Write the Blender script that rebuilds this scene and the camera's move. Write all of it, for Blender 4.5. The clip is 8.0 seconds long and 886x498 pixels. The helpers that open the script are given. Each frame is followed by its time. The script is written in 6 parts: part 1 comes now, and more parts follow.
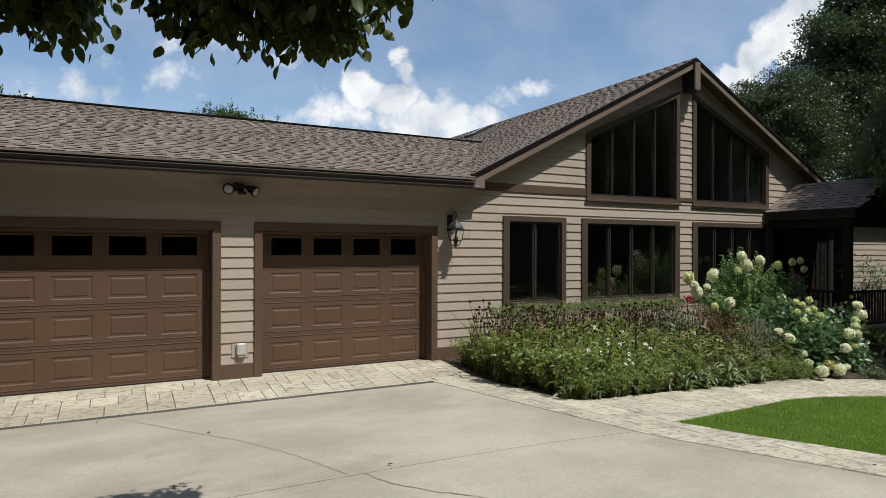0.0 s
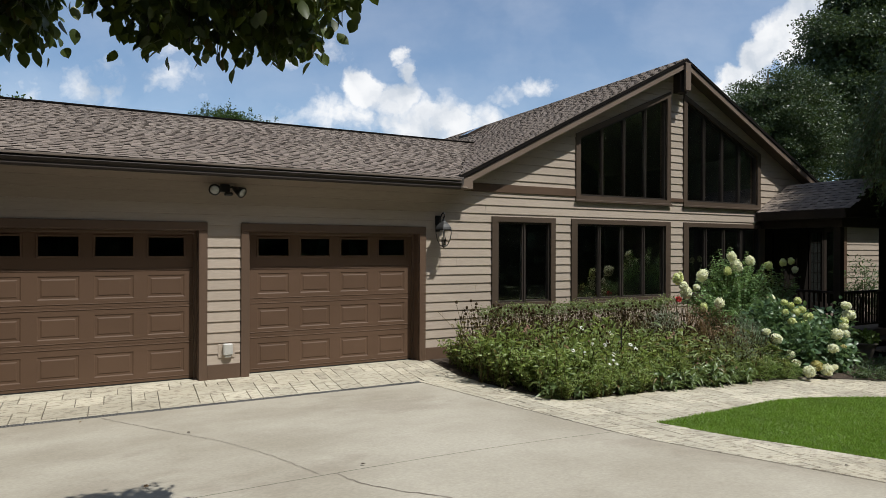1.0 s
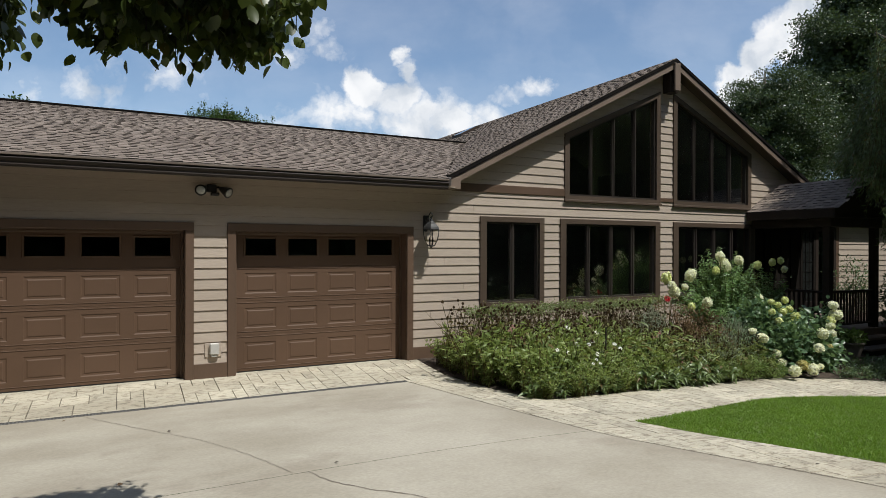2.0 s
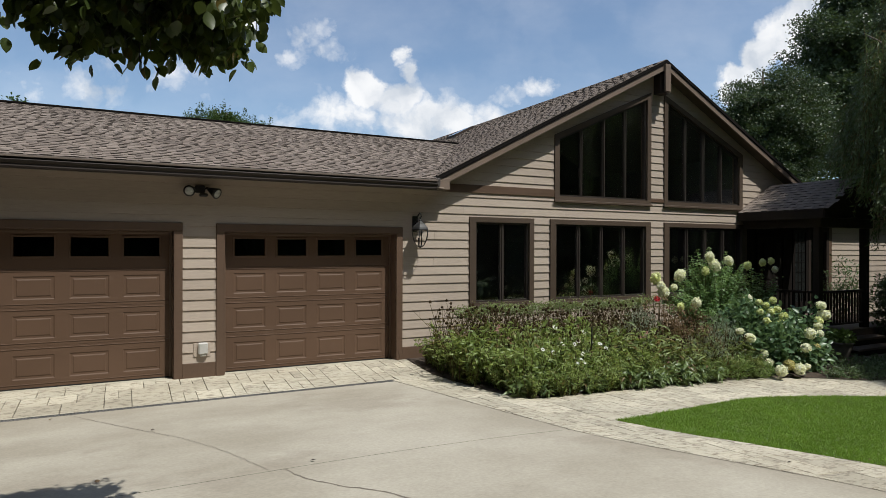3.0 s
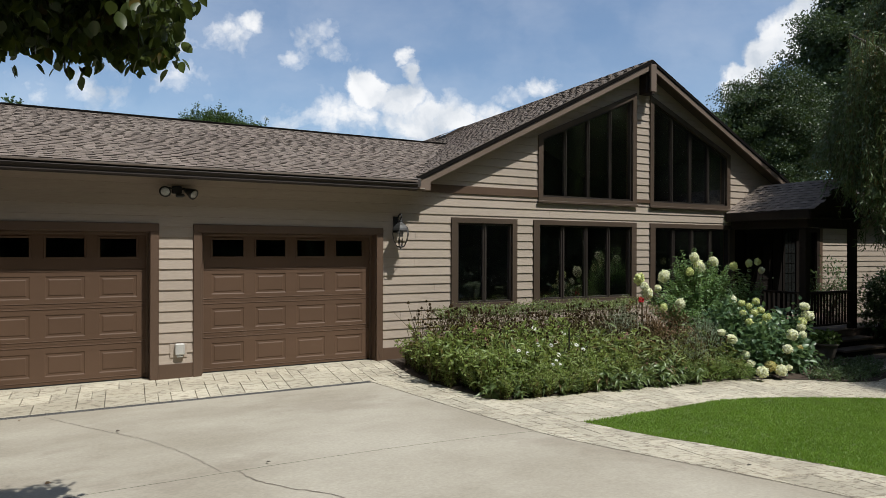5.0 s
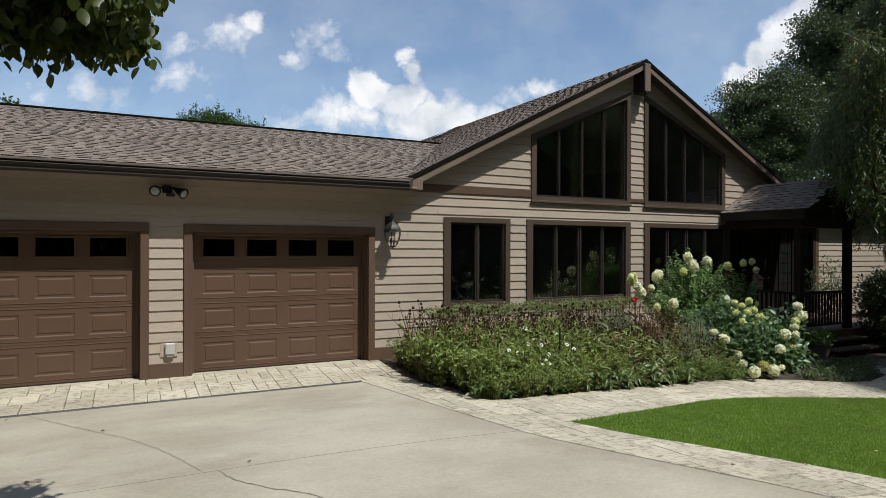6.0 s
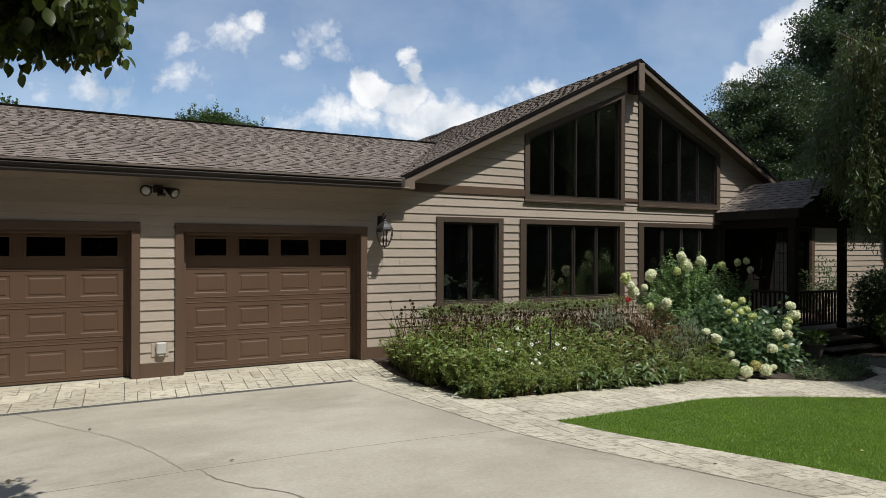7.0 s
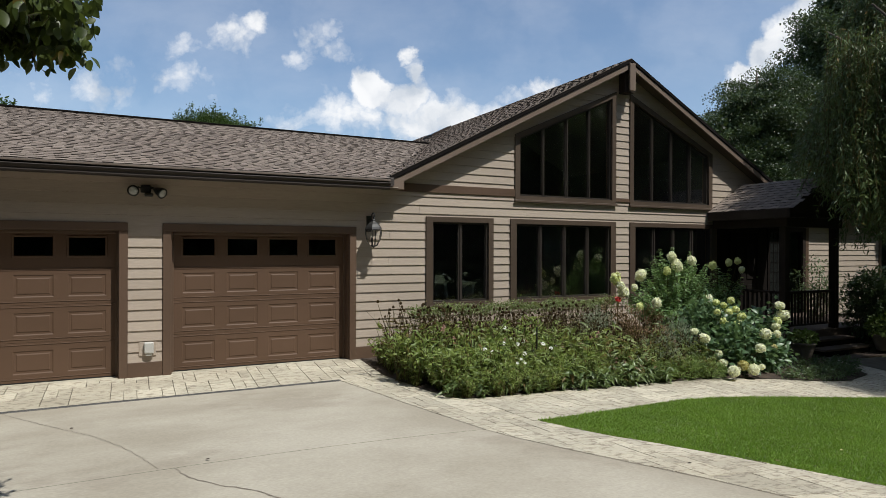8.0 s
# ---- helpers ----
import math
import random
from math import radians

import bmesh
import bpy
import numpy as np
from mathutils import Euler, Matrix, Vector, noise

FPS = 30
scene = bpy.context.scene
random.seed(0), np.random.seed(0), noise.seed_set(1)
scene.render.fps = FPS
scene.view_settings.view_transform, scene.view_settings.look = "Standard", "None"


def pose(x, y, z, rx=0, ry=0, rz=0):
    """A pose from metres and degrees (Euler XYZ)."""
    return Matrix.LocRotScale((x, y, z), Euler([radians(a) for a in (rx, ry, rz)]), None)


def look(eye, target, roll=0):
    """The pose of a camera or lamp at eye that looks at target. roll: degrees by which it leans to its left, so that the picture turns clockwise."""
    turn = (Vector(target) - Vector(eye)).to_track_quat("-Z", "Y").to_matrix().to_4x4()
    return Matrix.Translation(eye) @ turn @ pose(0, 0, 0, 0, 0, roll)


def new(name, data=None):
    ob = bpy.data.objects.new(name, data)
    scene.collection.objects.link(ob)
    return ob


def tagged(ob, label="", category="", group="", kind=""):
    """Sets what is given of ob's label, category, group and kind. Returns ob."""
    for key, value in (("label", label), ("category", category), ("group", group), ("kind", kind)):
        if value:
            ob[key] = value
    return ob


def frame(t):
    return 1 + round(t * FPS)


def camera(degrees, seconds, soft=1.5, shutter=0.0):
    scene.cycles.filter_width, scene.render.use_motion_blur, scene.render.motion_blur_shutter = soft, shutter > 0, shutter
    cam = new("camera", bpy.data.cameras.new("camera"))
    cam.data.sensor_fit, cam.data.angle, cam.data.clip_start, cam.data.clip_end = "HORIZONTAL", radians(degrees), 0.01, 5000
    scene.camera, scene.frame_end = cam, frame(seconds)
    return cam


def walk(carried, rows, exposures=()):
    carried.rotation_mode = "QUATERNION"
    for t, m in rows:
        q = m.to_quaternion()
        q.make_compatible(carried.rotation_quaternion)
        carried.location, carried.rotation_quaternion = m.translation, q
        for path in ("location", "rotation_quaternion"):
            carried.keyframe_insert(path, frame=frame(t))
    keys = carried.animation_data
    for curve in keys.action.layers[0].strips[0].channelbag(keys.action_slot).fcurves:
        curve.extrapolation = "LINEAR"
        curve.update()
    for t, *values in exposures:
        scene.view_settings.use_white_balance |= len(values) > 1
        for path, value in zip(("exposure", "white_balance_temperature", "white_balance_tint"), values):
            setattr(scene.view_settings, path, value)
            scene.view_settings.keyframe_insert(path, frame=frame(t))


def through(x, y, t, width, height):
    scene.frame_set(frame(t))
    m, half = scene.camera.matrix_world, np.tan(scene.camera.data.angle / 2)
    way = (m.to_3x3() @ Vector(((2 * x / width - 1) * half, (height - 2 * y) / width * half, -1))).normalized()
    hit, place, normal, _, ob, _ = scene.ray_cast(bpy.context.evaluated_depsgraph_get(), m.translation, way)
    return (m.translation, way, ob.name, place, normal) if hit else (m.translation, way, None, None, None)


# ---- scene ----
EXPO, SUN_POWER, SKY_POWER, CLOUD_POWER = -0.095, 5.1, 0.132, 1.1
cam = camera(71.4, 8.0, soft=0.6)
PATH = [
    (0, (0.088, 0.062, 1.921), (1.022, 1.83, 1.919), 0.2),
    (0.5, (0.188, -0.003, 1.924), (1.119, 1.767, 1.922), 0.2),
    (1, (0.283, -0.071, 1.931), (1.212, 1.7, 1.929), 0.2),
    (1.5, (0.377, -0.134, 1.938), (1.305, 1.637, 1.934), 0.2),
    (3, (0.621, -0.365, 1.941), (1.545, 1.409, 1.938), 0.2),
    (3.5, (0.707, -0.417, 1.938), (1.628, 1.358, 1.936), 0.2),
    (4, (0.786, -0.467, 1.942), (1.706, 1.309, 1.94), 0.2),
    (4.5, (0.88, -0.494, 1.95), (1.798, 1.283, 1.948), 0.2),
    (6, (1.115, -0.574, 1.937), (2.029, 1.205, 1.936), 0.2),
    (6.5, (1.172, -0.605, 1.937), (2.084, 1.175, 1.935), 0.2),
    (7, (1.253, -0.652, 1.935), (2.163, 1.129, 1.933), 0.2),
    (7.5, (1.343, -0.704, 1.941), (2.251, 1.078, 1.939), 0.2),
    (8, (1.439, -0.768, 1.934), (2.345, 1.015, 1.932), 0.2),
]
walk(cam, [(t, look(eye, target, roll)) for t, eye, target, roll in PATH], exposures=[(0, EXPO)])

# ---- sky and sun ----
SUN_WAY = Vector((-0.42, 1.0, -2.05)).normalized()
sun_el = math.asin(-SUN_WAY.z)
sun_az = math.atan2(-SUN_WAY.x, -SUN_WAY.y)
sun_lamp = bpy.data.lights.new("sun", "SUN")
sun_lamp.energy, sun_lamp.angle, sun_lamp.color = SUN_POWER, radians(0.53), (1.0, 0.985, 0.93)
sun_ob = new("sun", sun_lamp)
sun_ob.matrix_world = look((0, 0, 30), Vector((0, 0, 30)) + SUN_WAY)


class Graph:
    """A short hand for node trees."""

    def __init__(self, tree):
        self.t = tree
        tree.nodes.clear()

    def node(self, kind, inputs=None):
        n = self.t.nodes.new(kind)
        for k, v in (inputs or {}).items():
            self.put(n.inputs[k], v)
        return n

    def put(self, socket, v):
        if isinstance(v, bpy.types.NodeSocket):
            self.t.links.new(v, socket)
        else:
            socket.default_value = v

    def math(self, op, a, b=0.0, clamp=False):
        n = self.node("ShaderNodeMath")
        n.operation, n.use_clamp = op, clamp
        self.put(n.inputs[0], a)
        self.put(n.inputs[1], b)
        return n.outputs[0]

    def vmath(self, op, a, b=(0, 0, 0)):
        n = self.node("ShaderNodeVectorMath")
        n.operation = op
        self.put(n.inputs[0], a)
        self.put(n.inputs[1], b)
        return n.outputs["Value"] if op in ("DOT_PRODUCT", "LENGTH", "DISTANCE") else n.outputs["Vector"]

    def mix(self, fac, a, b, blend="MIX"):
        n = self.node("ShaderNodeMix")
        n.data_type, n.blend_type = "RGBA", blend
        self.put(n.inputs[0], fac)
        self.put(n.inputs[6], a)
        self.put(n.inputs[7], b)
        return n.outputs[2]

    def ramp(self, fac, lo, hi, out0=0.0, out1=1.0, smooth=True):
        n = self.node("ShaderNodeMapRange")
        n.interpolation_type = "SMOOTHSTEP" if smooth else "LINEAR"
        for k, v in zip(range(5), (fac, lo, hi, out0, out1)):
            self.put(n.inputs[k], v)
        return n.outputs[0]

    def noise(self, vec, scale, detail=4.0, rough=0.55):
        n = self.node("ShaderNodeTexNoise", {"Scale": scale, "Detail": detail, "Roughness": rough})
        self.put(n.inputs["Vector"], vec)
        return n.outputs["Fac"]


world = bpy.data.worlds.new("sky")
scene.world = world
world.use_nodes = True
g = Graph(world.node_tree)
sky = g.node("ShaderNodeTexSky")
sky.sky_type, sky.sun_disc, sky.sun_elevation, sky.sun_rotation = "NISHITA", False, sun_el, sun_az
sky.air_density, sky.dust_density, sky.ozone_density, sky.altitude = 1.0, 1.2, 1.5, 200
way = g.node("ShaderNodeTexCoord").outputs["Generated"]
# cumulus: puffs on a plane square to the middle of the view's sky, mirrored behind
AHEAD, RIGHT = Vector((0.46, 0.888, 0.0)), Vector((0.888, -0.46, 0.0))
fw = g.math("MAXIMUM", g.math("ABSOLUTE", g.vmath("DOT_PRODUCT", way, tuple(AHEAD))), 0.05)
cu = g.math("DIVIDE", g.vmath("DOT_PRODUCT", way, tuple(RIGHT)), fw)
cv = g.math("DIVIDE", g.vmath("DOT_PRODUCT", way, (0, 0, 1)), fw)
uv = g.node("ShaderNodeCombineXYZ", {0: cu, 1: cv, 2: 0.0}).outputs[0]
warp = g.node("ShaderNodeTexNoise", {"Vector": uv, "Scale": 9.0, "Detail": 6.0, "Roughness": 0.62})
wob = g.vmath("SUBTRACT", warp.outputs["Color"], (0.5, 0.5, 0.5))
uvw = g.vmath("ADD", uv, g.vmath("MULTIPLY", wob, (0.085, 0.075, 0)))
puffs = [  # u, v, radius across, radius up, weight
    (-0.67, 0.250, 0.11, 0.045, 0.60), (-0.58, 0.262, 0.12, 0.050, 0.60), (-0.49, 0.286, 0.12, 0.050, 0.62), (-0.42, 0.312, 0.10, 0.050, 0.66), (-0.355, 0.342, 0.066, 0.044, 0.78), (-0.318, 0.364, 0.036, 0.030, 0.82),
    (-0.205, 0.350, 0.056, 0.050, 0.66), (-0.245, 0.312, 0.055, 0.036, 0.60), (-0.165, 0.322, 0.06, 0.032, 0.5), (-0.064, 0.318, 0.020, 0.027, 0.95), (-0.052, 0.284, 0.020, 0.036, 0.95),
    (-0.150, 0.218, 0.12, 0.055, 0.85), (-0.122, 0.260, 0.040, 0.036, 1.15), (-0.075, 0.235, 0.06, 0.04, 1.0), (-0.02, 0.205, 0.13, 0.05, 0.95), (-0.24, 0.20, 0.09, 0.04, 0.6), (0.06, 0.20, 0.11, 0.04, 0.85),
    (0.115, 0.252, 0.055, 0.030, 0.72), (0.165, 0.266, 0.040, 0.028, 0.85), (0.205, 0.246, 0.04, 0.022, 0.6), (0.02, 0.395, 0.05, 0.03, 0.4), (-0.38, 0.245, 0.06, 0.018, 0.4),
    (0.470, 0.272, 0.040, 0.045, 1.1), (0.520, 0.310, 0.045, 0.042, 1.15), (0.560, 0.340, 0.058, 0.055, 1.2), (0.600, 0.385, 0.05, 0.036, 1.25), (0.500, 0.280, 0.045, 0.034, 1.15), (0.645, 0.36, 0.06, 0.05, 1.0),
    (-1.1, 0.33, 0.25, 0.08, 1.0), (1.1, 0.38, 0.25, 0.09, 1.0), (0.3, 0.75, 0.3, 0.08, 0.7), (-0.6, 0.8, 0.25, 0.07, 0.7)]
cover = None
for pu, pv, ru, rv, wt in puffs:
    d = g.vmath("LENGTH", g.vmath("MULTIPLY", g.vmath("SUBTRACT", uvw, (pu, pv, 0)), (1 / ru, 1 / rv, 0)))
    m = g.math("MULTIPLY", g.ramp(d, 1.7, 0.2), wt)
    cover = m if cover is None else g.math("MAXIMUM", cover, m)
fluff = g.noise(uv, 15.0, 10.0, 0.6)
cells_n = g.node("ShaderNodeTexVoronoi", {"Vector": uvw, "Scale": 17.0, "Detail": 3.0, "Roughness": 0.55, "Lacunarity": 2.1})
billow = g.math("SUBTRACT", 1.0, cells_n.outputs["Distance"])
ragged = g.math("ADD", g.math("MULTIPLY", g.math("SUBTRACT", fluff, 0.5), 0.75), g.math("MULTIPLY", g.math("SUBTRACT", billow, 0.55), 0.5))
body_c = g.math("ADD", cover, ragged)
# dense clouds end crisply, thin ones fade
cover = g.ramp(body_c, 0.04, g.ramp(cover, 0.5, 1.1, 0.90, 0.52))
haze = g.ramp(g.noise(g.vmath("MULTIPLY", uv, (1.0, 2.2, 1.0)), 3.2, 7.0, 0.6), 0.30, 0.80, 0.08, 0.22)
cover = g.math("MAXIMUM", cover, haze)
shade = g.ramp(g.noise(g.vmath("ADD", uvw, (0.02, 0.035, 0.3)), 8.0, 5.0, 0.5), 0.34, 0.60)
white = g.mix(shade, (0.54, 0.60, 0.68, 1), (1.0, 1.0, 1.0, 1))
clear = g.mix(1.0, sky.outputs[0], (0.86, 0.975, 1.04, 1), "MULTIPLY")
blue = g.node("ShaderNodeBackground", {"Color": clear, "Strength": SKY_POWER})
puff = g.node("ShaderNodeBackground", {"Color": white, "Strength": CLOUD_POWER})
both = g.node("ShaderNodeMixShader", {0: g.math("MULTIPLY", cover, 0.92), 1: blue.outputs[0], 2: puff.outputs[0]})
g.node("ShaderNodeOutputWorld", {"Surface": both.outputs[0]})


# ---- materials ----
def bare(name):
    m = bpy.data.materials.new(name)
    m.use_nodes = True
    return m, Graph(m.node_tree)


def rand(gr):
    """A random number for each piece, whether an object of its own or an island of a joined mesh."""
    a = gr.node("ShaderNodeObjectInfo").outputs["Random"]
    b = gr.node("ShaderNodeNewGeometry").outputs["Random Per Island"]
    return gr.math("FRACT", gr.math("ADD", a, b))


def surface(name, c1, c2, rough=0.7, big=0.6, fine=40.0, bump=0.15, spread=0.12, c3=None, spots=0.0, spot_scale=5.0, spot_edge=0.62,
            metal=0.0, stretch=(1, 1, 1), spec=0.4, depth=0.01, coat=0.0, grit=0.36):
    """Painted or mineral surface: large drift from c1 to c2, fine grain and relief, c3 in spots, each piece a little its own."""
    m, gr = bare(name)
    at = gr.vmath("MULTIPLY", gr.node("ShaderNodeTexCoord").outputs["Object"], stretch)
    drift = gr.ramp(gr.noise(at, big, 5.0, 0.6), 0.32, 0.68)
    grain = gr.noise(at, fine, 5.0, 0.65)
    col = gr.mix(drift, (*c1, 1), (*c2, 1))
    if c3:
        sp = gr.math("MULTIPLY", gr.ramp(gr.noise(gr.vmath("ADD", at, (7.3, 1.1, 4.2)), spot_scale, 7.0, 0.68), spot_edge, spot_edge + 0.12), spots)
        col = gr.mix(sp, col, (*c3, 1))
    tone = gr.math("ADD", gr.math("MULTIPLY", gr.math("SUBTRACT", rand(gr), 0.5), 2 * spread), 1.0)
    tone = gr.math("MULTIPLY", tone, gr.math("ADD", gr.math("MULTIPLY", grain, grit), 1.0 - grit / 2))
    col = gr.mix(1.0, col, gr.node("ShaderNodeCombineXYZ", {0: tone, 1: tone, 2: tone}).outputs[0], "MULTIPLY")
    bp = gr.node("ShaderNodeBump", {"Strength": bump, "Distance": depth, "Height": grain})
    rg = gr.ramp(grain, 0.2, 0.8, max(rough - 0.1, 0.02), min(rough + 0.1, 1), False)
    sh = gr.node("ShaderNodeBsdfPrincipled", {"Base Color": col, "Roughness": rg, "Metallic": metal, "Normal": bp.outputs[0],
                                               "Specular IOR Level": spec, "Coat Weight": coat})
    gr.node("ShaderNodeOutputMaterial", {"Surface": sh.outputs[0]})
    return m


def leafy(name, dark, light, through=0.3, rough=0.5, spread=1.0, brown=None, brown_share=0.0, spec=0.5):
    """Leaves: each its own tone between dark and light, a share of them withered, and light that comes through."""
    m, gr = bare(name)
    r = rand(gr)
    at = gr.node("ShaderNodeTexCoord").outputs["Object"]
    patch = gr.ramp(gr.noise(at, 1.7, 3.0), 0.3, 0.7)
    fac = gr.math("ADD", gr.math("MULTIPLY", r, 0.6 * spread), gr.math("MULTIPLY", patch, 0.4))
    col = gr.mix(fac, (*dark, 1), (*light, 1))
    if brown:
        r2 = gr.math("FRACT", gr.math("MULTIPLY", r, 17.31))
        col = gr.mix(gr.math("LESS_THAN", r2, brown_share), col, (*brown, 1))
    vein = gr.noise(at, 60.0, 3.0)
    col = gr.mix(gr.math("MULTIPLY", vein, 0.35), col, (dark[0] * 0.7, dark[1] * 0.7, dark[2] * 0.7, 1))
    sh = gr.node("ShaderNodeBsdfPrincipled", {"Base Color": col, "Roughness": rough, "Specular IOR Level": spec})
    tr = gr.node("ShaderNodeBsdfTranslucent", {"Color": gr.mix(0.5, col, (light[0] * 1.3, light[1] * 1.25, light[2] * 0.7, 1))})
    mx = gr.node("ShaderNodeMixShader", {0: through, 1: sh.outputs[0], 2: tr.outputs[0]})
    gr.node("ShaderNodeOutputMaterial", {"Surface": mx.outputs[0]})
    return m


def glassy(name, tint=(0.75, 0.8, 0.8), ior=1.8):
    m, gr = bare(name)
    at = gr.node("ShaderNodeTexCoord").outputs["Object"]
    bp = gr.node("ShaderNodeBump", {"Strength": 0.03, "Distance": 0.01, "Height": gr.noise(at, 1.3, 2.0)})
    sh = gr.node("ShaderNodeBsdfPrincipled", {"Base Color": (*tint, 1), "Roughness": 0.015, "Transmission Weight": 1.0, "IOR": ior, "Normal": bp.outputs[0]})
    gr.node("ShaderNodeOutputMaterial", {"Surface": sh.outputs[0]})
    return m


SIDING = surface("tan fibre cement siding", (0.364, 0.300, 0.243), (0.410, 0.341, 0.279), 0.62, 0.5, 22.0, 0.22, 0.035, (0.33, 0.28, 0.22), 0.35, 1.6, 0.6, stretch=(0.35, 1, 2.4), depth=0.004)
TRIM = surface("brown painted trim", (0.098, 0.061, 0.040), (0.116, 0.073, 0.049), 0.5, 0.9, 60.0, 0.12, 0.05, (0.17, 0.125, 0.095), 0.25, 3.0, 0.62, stretch=(1, 1, 0.5), depth=0.003)
DOORPAINT = surface("brown garage door paint", (0.096, 0.0548, 0.0325), (0.110, 0.0635, 0.0385), 0.6, 0.8, 90.0, 0.10, 0.03, (0.15, 0.105, 0.075), 0.25, 2.2, 0.63, depth=0.002)
WINTRIM = surface("dark brown window casing", (0.066, 0.046, 0.032), (0.084, 0.059, 0.042), 0.55, 0.9, 60.0, 0.12, 0.05, (0.10, 0.072, 0.054), 0.25, 3.0, 0.62, stretch=(1, 1, 0.5), depth=0.003)
RAKEPAINT = surface("faded brown rake paint", (0.150, 0.110, 0.084), (0.185, 0.138, 0.107), 0.55, 0.8, 60.0, 0.12, 0.05, (0.11, 0.078, 0.058), 0.3, 2.5, 0.6, depth=0.003)
GUTTERPAINT = surface("brown gutter metal", (0.030, 0.023, 0.019), (0.042, 0.033, 0.028), 0.55, 1.0, 50.0, 0.08, 0.04, (0.045, 0.032, 0.024), 0.4, 2.0, 0.62, stretch=(0.3, 1, 1), depth=0.002, spec=0.2)
LENS = surface("frosted lamp glass", (0.30, 0.31, 0.29), (0.48, 0.48, 0.45), 0.18, 25.0, 60.0, 0.2, 0.02)
DARKBROWN = surface("dark brown metal", (0.030, 0.021, 0.016), (0.040, 0.028, 0.022), 0.58, 1.0, 50.0, 0.08, 0.04, (0.07, 0.052, 0.04), 0.3, 2.0, 0.64, depth=0.002, spec=0.22)
DRIP = surface("weathered brown metal edge", (0.125, 0.098, 0.080), (0.175, 0.142, 0.120), 0.5, 1.2, 40.0, 0.1, 0.05, depth=0.002)
BLACK = surface("black painted metal", (0.012, 0.011, 0.011), (0.02, 0.018, 0.017), 0.42, 3.0, 80.0, 0.15, 0.03, depth=0.002)
SASH = surface("dark bronze sash", (0.030, 0.024, 0.021), (0.042, 0.034, 0.029), 0.4, 1.0, 60.0, 0.08, 0.04, depth=0.002)
# dark colour stands in for the gloom of rooms behind the glass
INSIDE = surface("interior with gloom in its dark colour", (0.036, 0.036, 0.034), (0.05, 0.05, 0.048), 0.9, 0.4, 8.0, 0.1, 0.05)
SHINGLE = surface("brown asphalt shingle", (0.156, 0.125, 0.105), (0.200, 0.164, 0.138), 0.92, 0.5, 120.0, 0.5, 0.24, (0.15, 0.128, 0.115), 0.18, 1.1, 0.54, depth=0.004, spec=0.2)
# porch wood: the porch's deep shade is put into this dark colour
SHADEWOOD = surface("dark wood with porch shade in its colour", (0.020, 0.014, 0.011), (0.030, 0.021, 0.016), 0.75, 1.5, 40.0, 0.3, 0.08, stretch=(1, 1, 0.3), spec=0.2)
# entry boards and door: shade under the porch is put into the colour
GLOOMWOOD = surface("near black wood with entry shade in its colour", (0.008, 0.006, 0.005), (0.013, 0.010, 0.008), 0.8, 1.5, 40.0, 0.3, 0.08, stretch=(1, 1, 0.3), spec=0.12)
SHINGLE_EDGE = surface("dark shingle butt", (0.030, 0.024, 0.020), (0.044, 0.036, 0.030), 0.95, 1.0, 90.0, 0.3, 0.2)
UNDERROOF = surface("roof underlay", (0.05, 0.043, 0.038), (0.06, 0.05, 0.045), 0.9, 1.0, 60.0, 0.2, 0.05)
CONCRETE = surface("worn driveway concrete", (0.300, 0.268, 0.212), (0.395, 0.362, 0.297), 0.86, 0.55, 34.0, 0.2, 0.0, (0.25, 0.215, 0.17), 0.45, 0.8, 0.53, depth=0.003, stretch=(0.9, 1.2, 1), grit=0.62, spec=0.25)
STONE = surface("cream stamped concrete", (0.385, 0.346, 0.268), (0.475, 0.436, 0.345), 0.8, 0.9, 45.0, 0.55, 0.14, (0.215, 0.182, 0.138), 0.85, 17.0, 0.50, stretch=(0.5, 1.5, 1), depth=0.012, spec=0.3)
JOINT = surface("dark joint mortar", (0.085, 0.072, 0.056), (0.15, 0.13, 0.10), 0.95, 2.0, 60.0, 0.4, 0.05)
CRACKMAT = surface("crack filler", (0.185, 0.158, 0.128), (0.27, 0.235, 0.19), 0.9, 3.0, 60.0, 0.3, 0.05)
SOIL = surface("dark mulch", (0.035, 0.025, 0.018), (0.07, 0.05, 0.035), 0.95, 2.0, 30.0, 0.8, 0.1, depth=0.03)
TURF = surface("turf soil", (0.045, 0.065, 0.018), (0.075, 0.10, 0.028), 0.95, 1.1, 40.0, 0.6, 0.1, depth=0.02)
TWIG = surface("warm brown twig", (0.060, 0.040, 0.024), (0.125, 0.086, 0.054), 0.95, 3.0, 40.0, 0.3, 0.3, spec=0.1)
BARK = surface("grey brown bark", (0.06, 0.048, 0.038), (0.11, 0.09, 0.072), 0.9, 3.0, 25.0, 0.9, 0.1, stretch=(1, 1, 0.25), depth=0.03)
STEMMAT = surface("dry brown stem", (0.055, 0.046, 0.020), (0.11, 0.090, 0.038), 0.95, 3.0, 40.0, 0.3, 0.3, spec=0.1)
SEED = surface("dark seed head", (0.026, 0.018, 0.009), (0.062, 0.040, 0.018), 0.98, 8.0, 120.0, 0.6, 0.35, spec=0.08)
DECK = surface("weathered dark deck wood", (0.075, 0.053, 0.041), (0.130, 0.096, 0.074), 0.8, 1.0, 35.0, 0.4, 0.15, stretch=(0.2, 1, 1), depth=0.006)
CLAY = surface("mossy stone pot", (0.14, 0.115, 0.09), (0.20, 0.17, 0.14), 0.9, 4.0, 40.0, 0.5, 0.05)
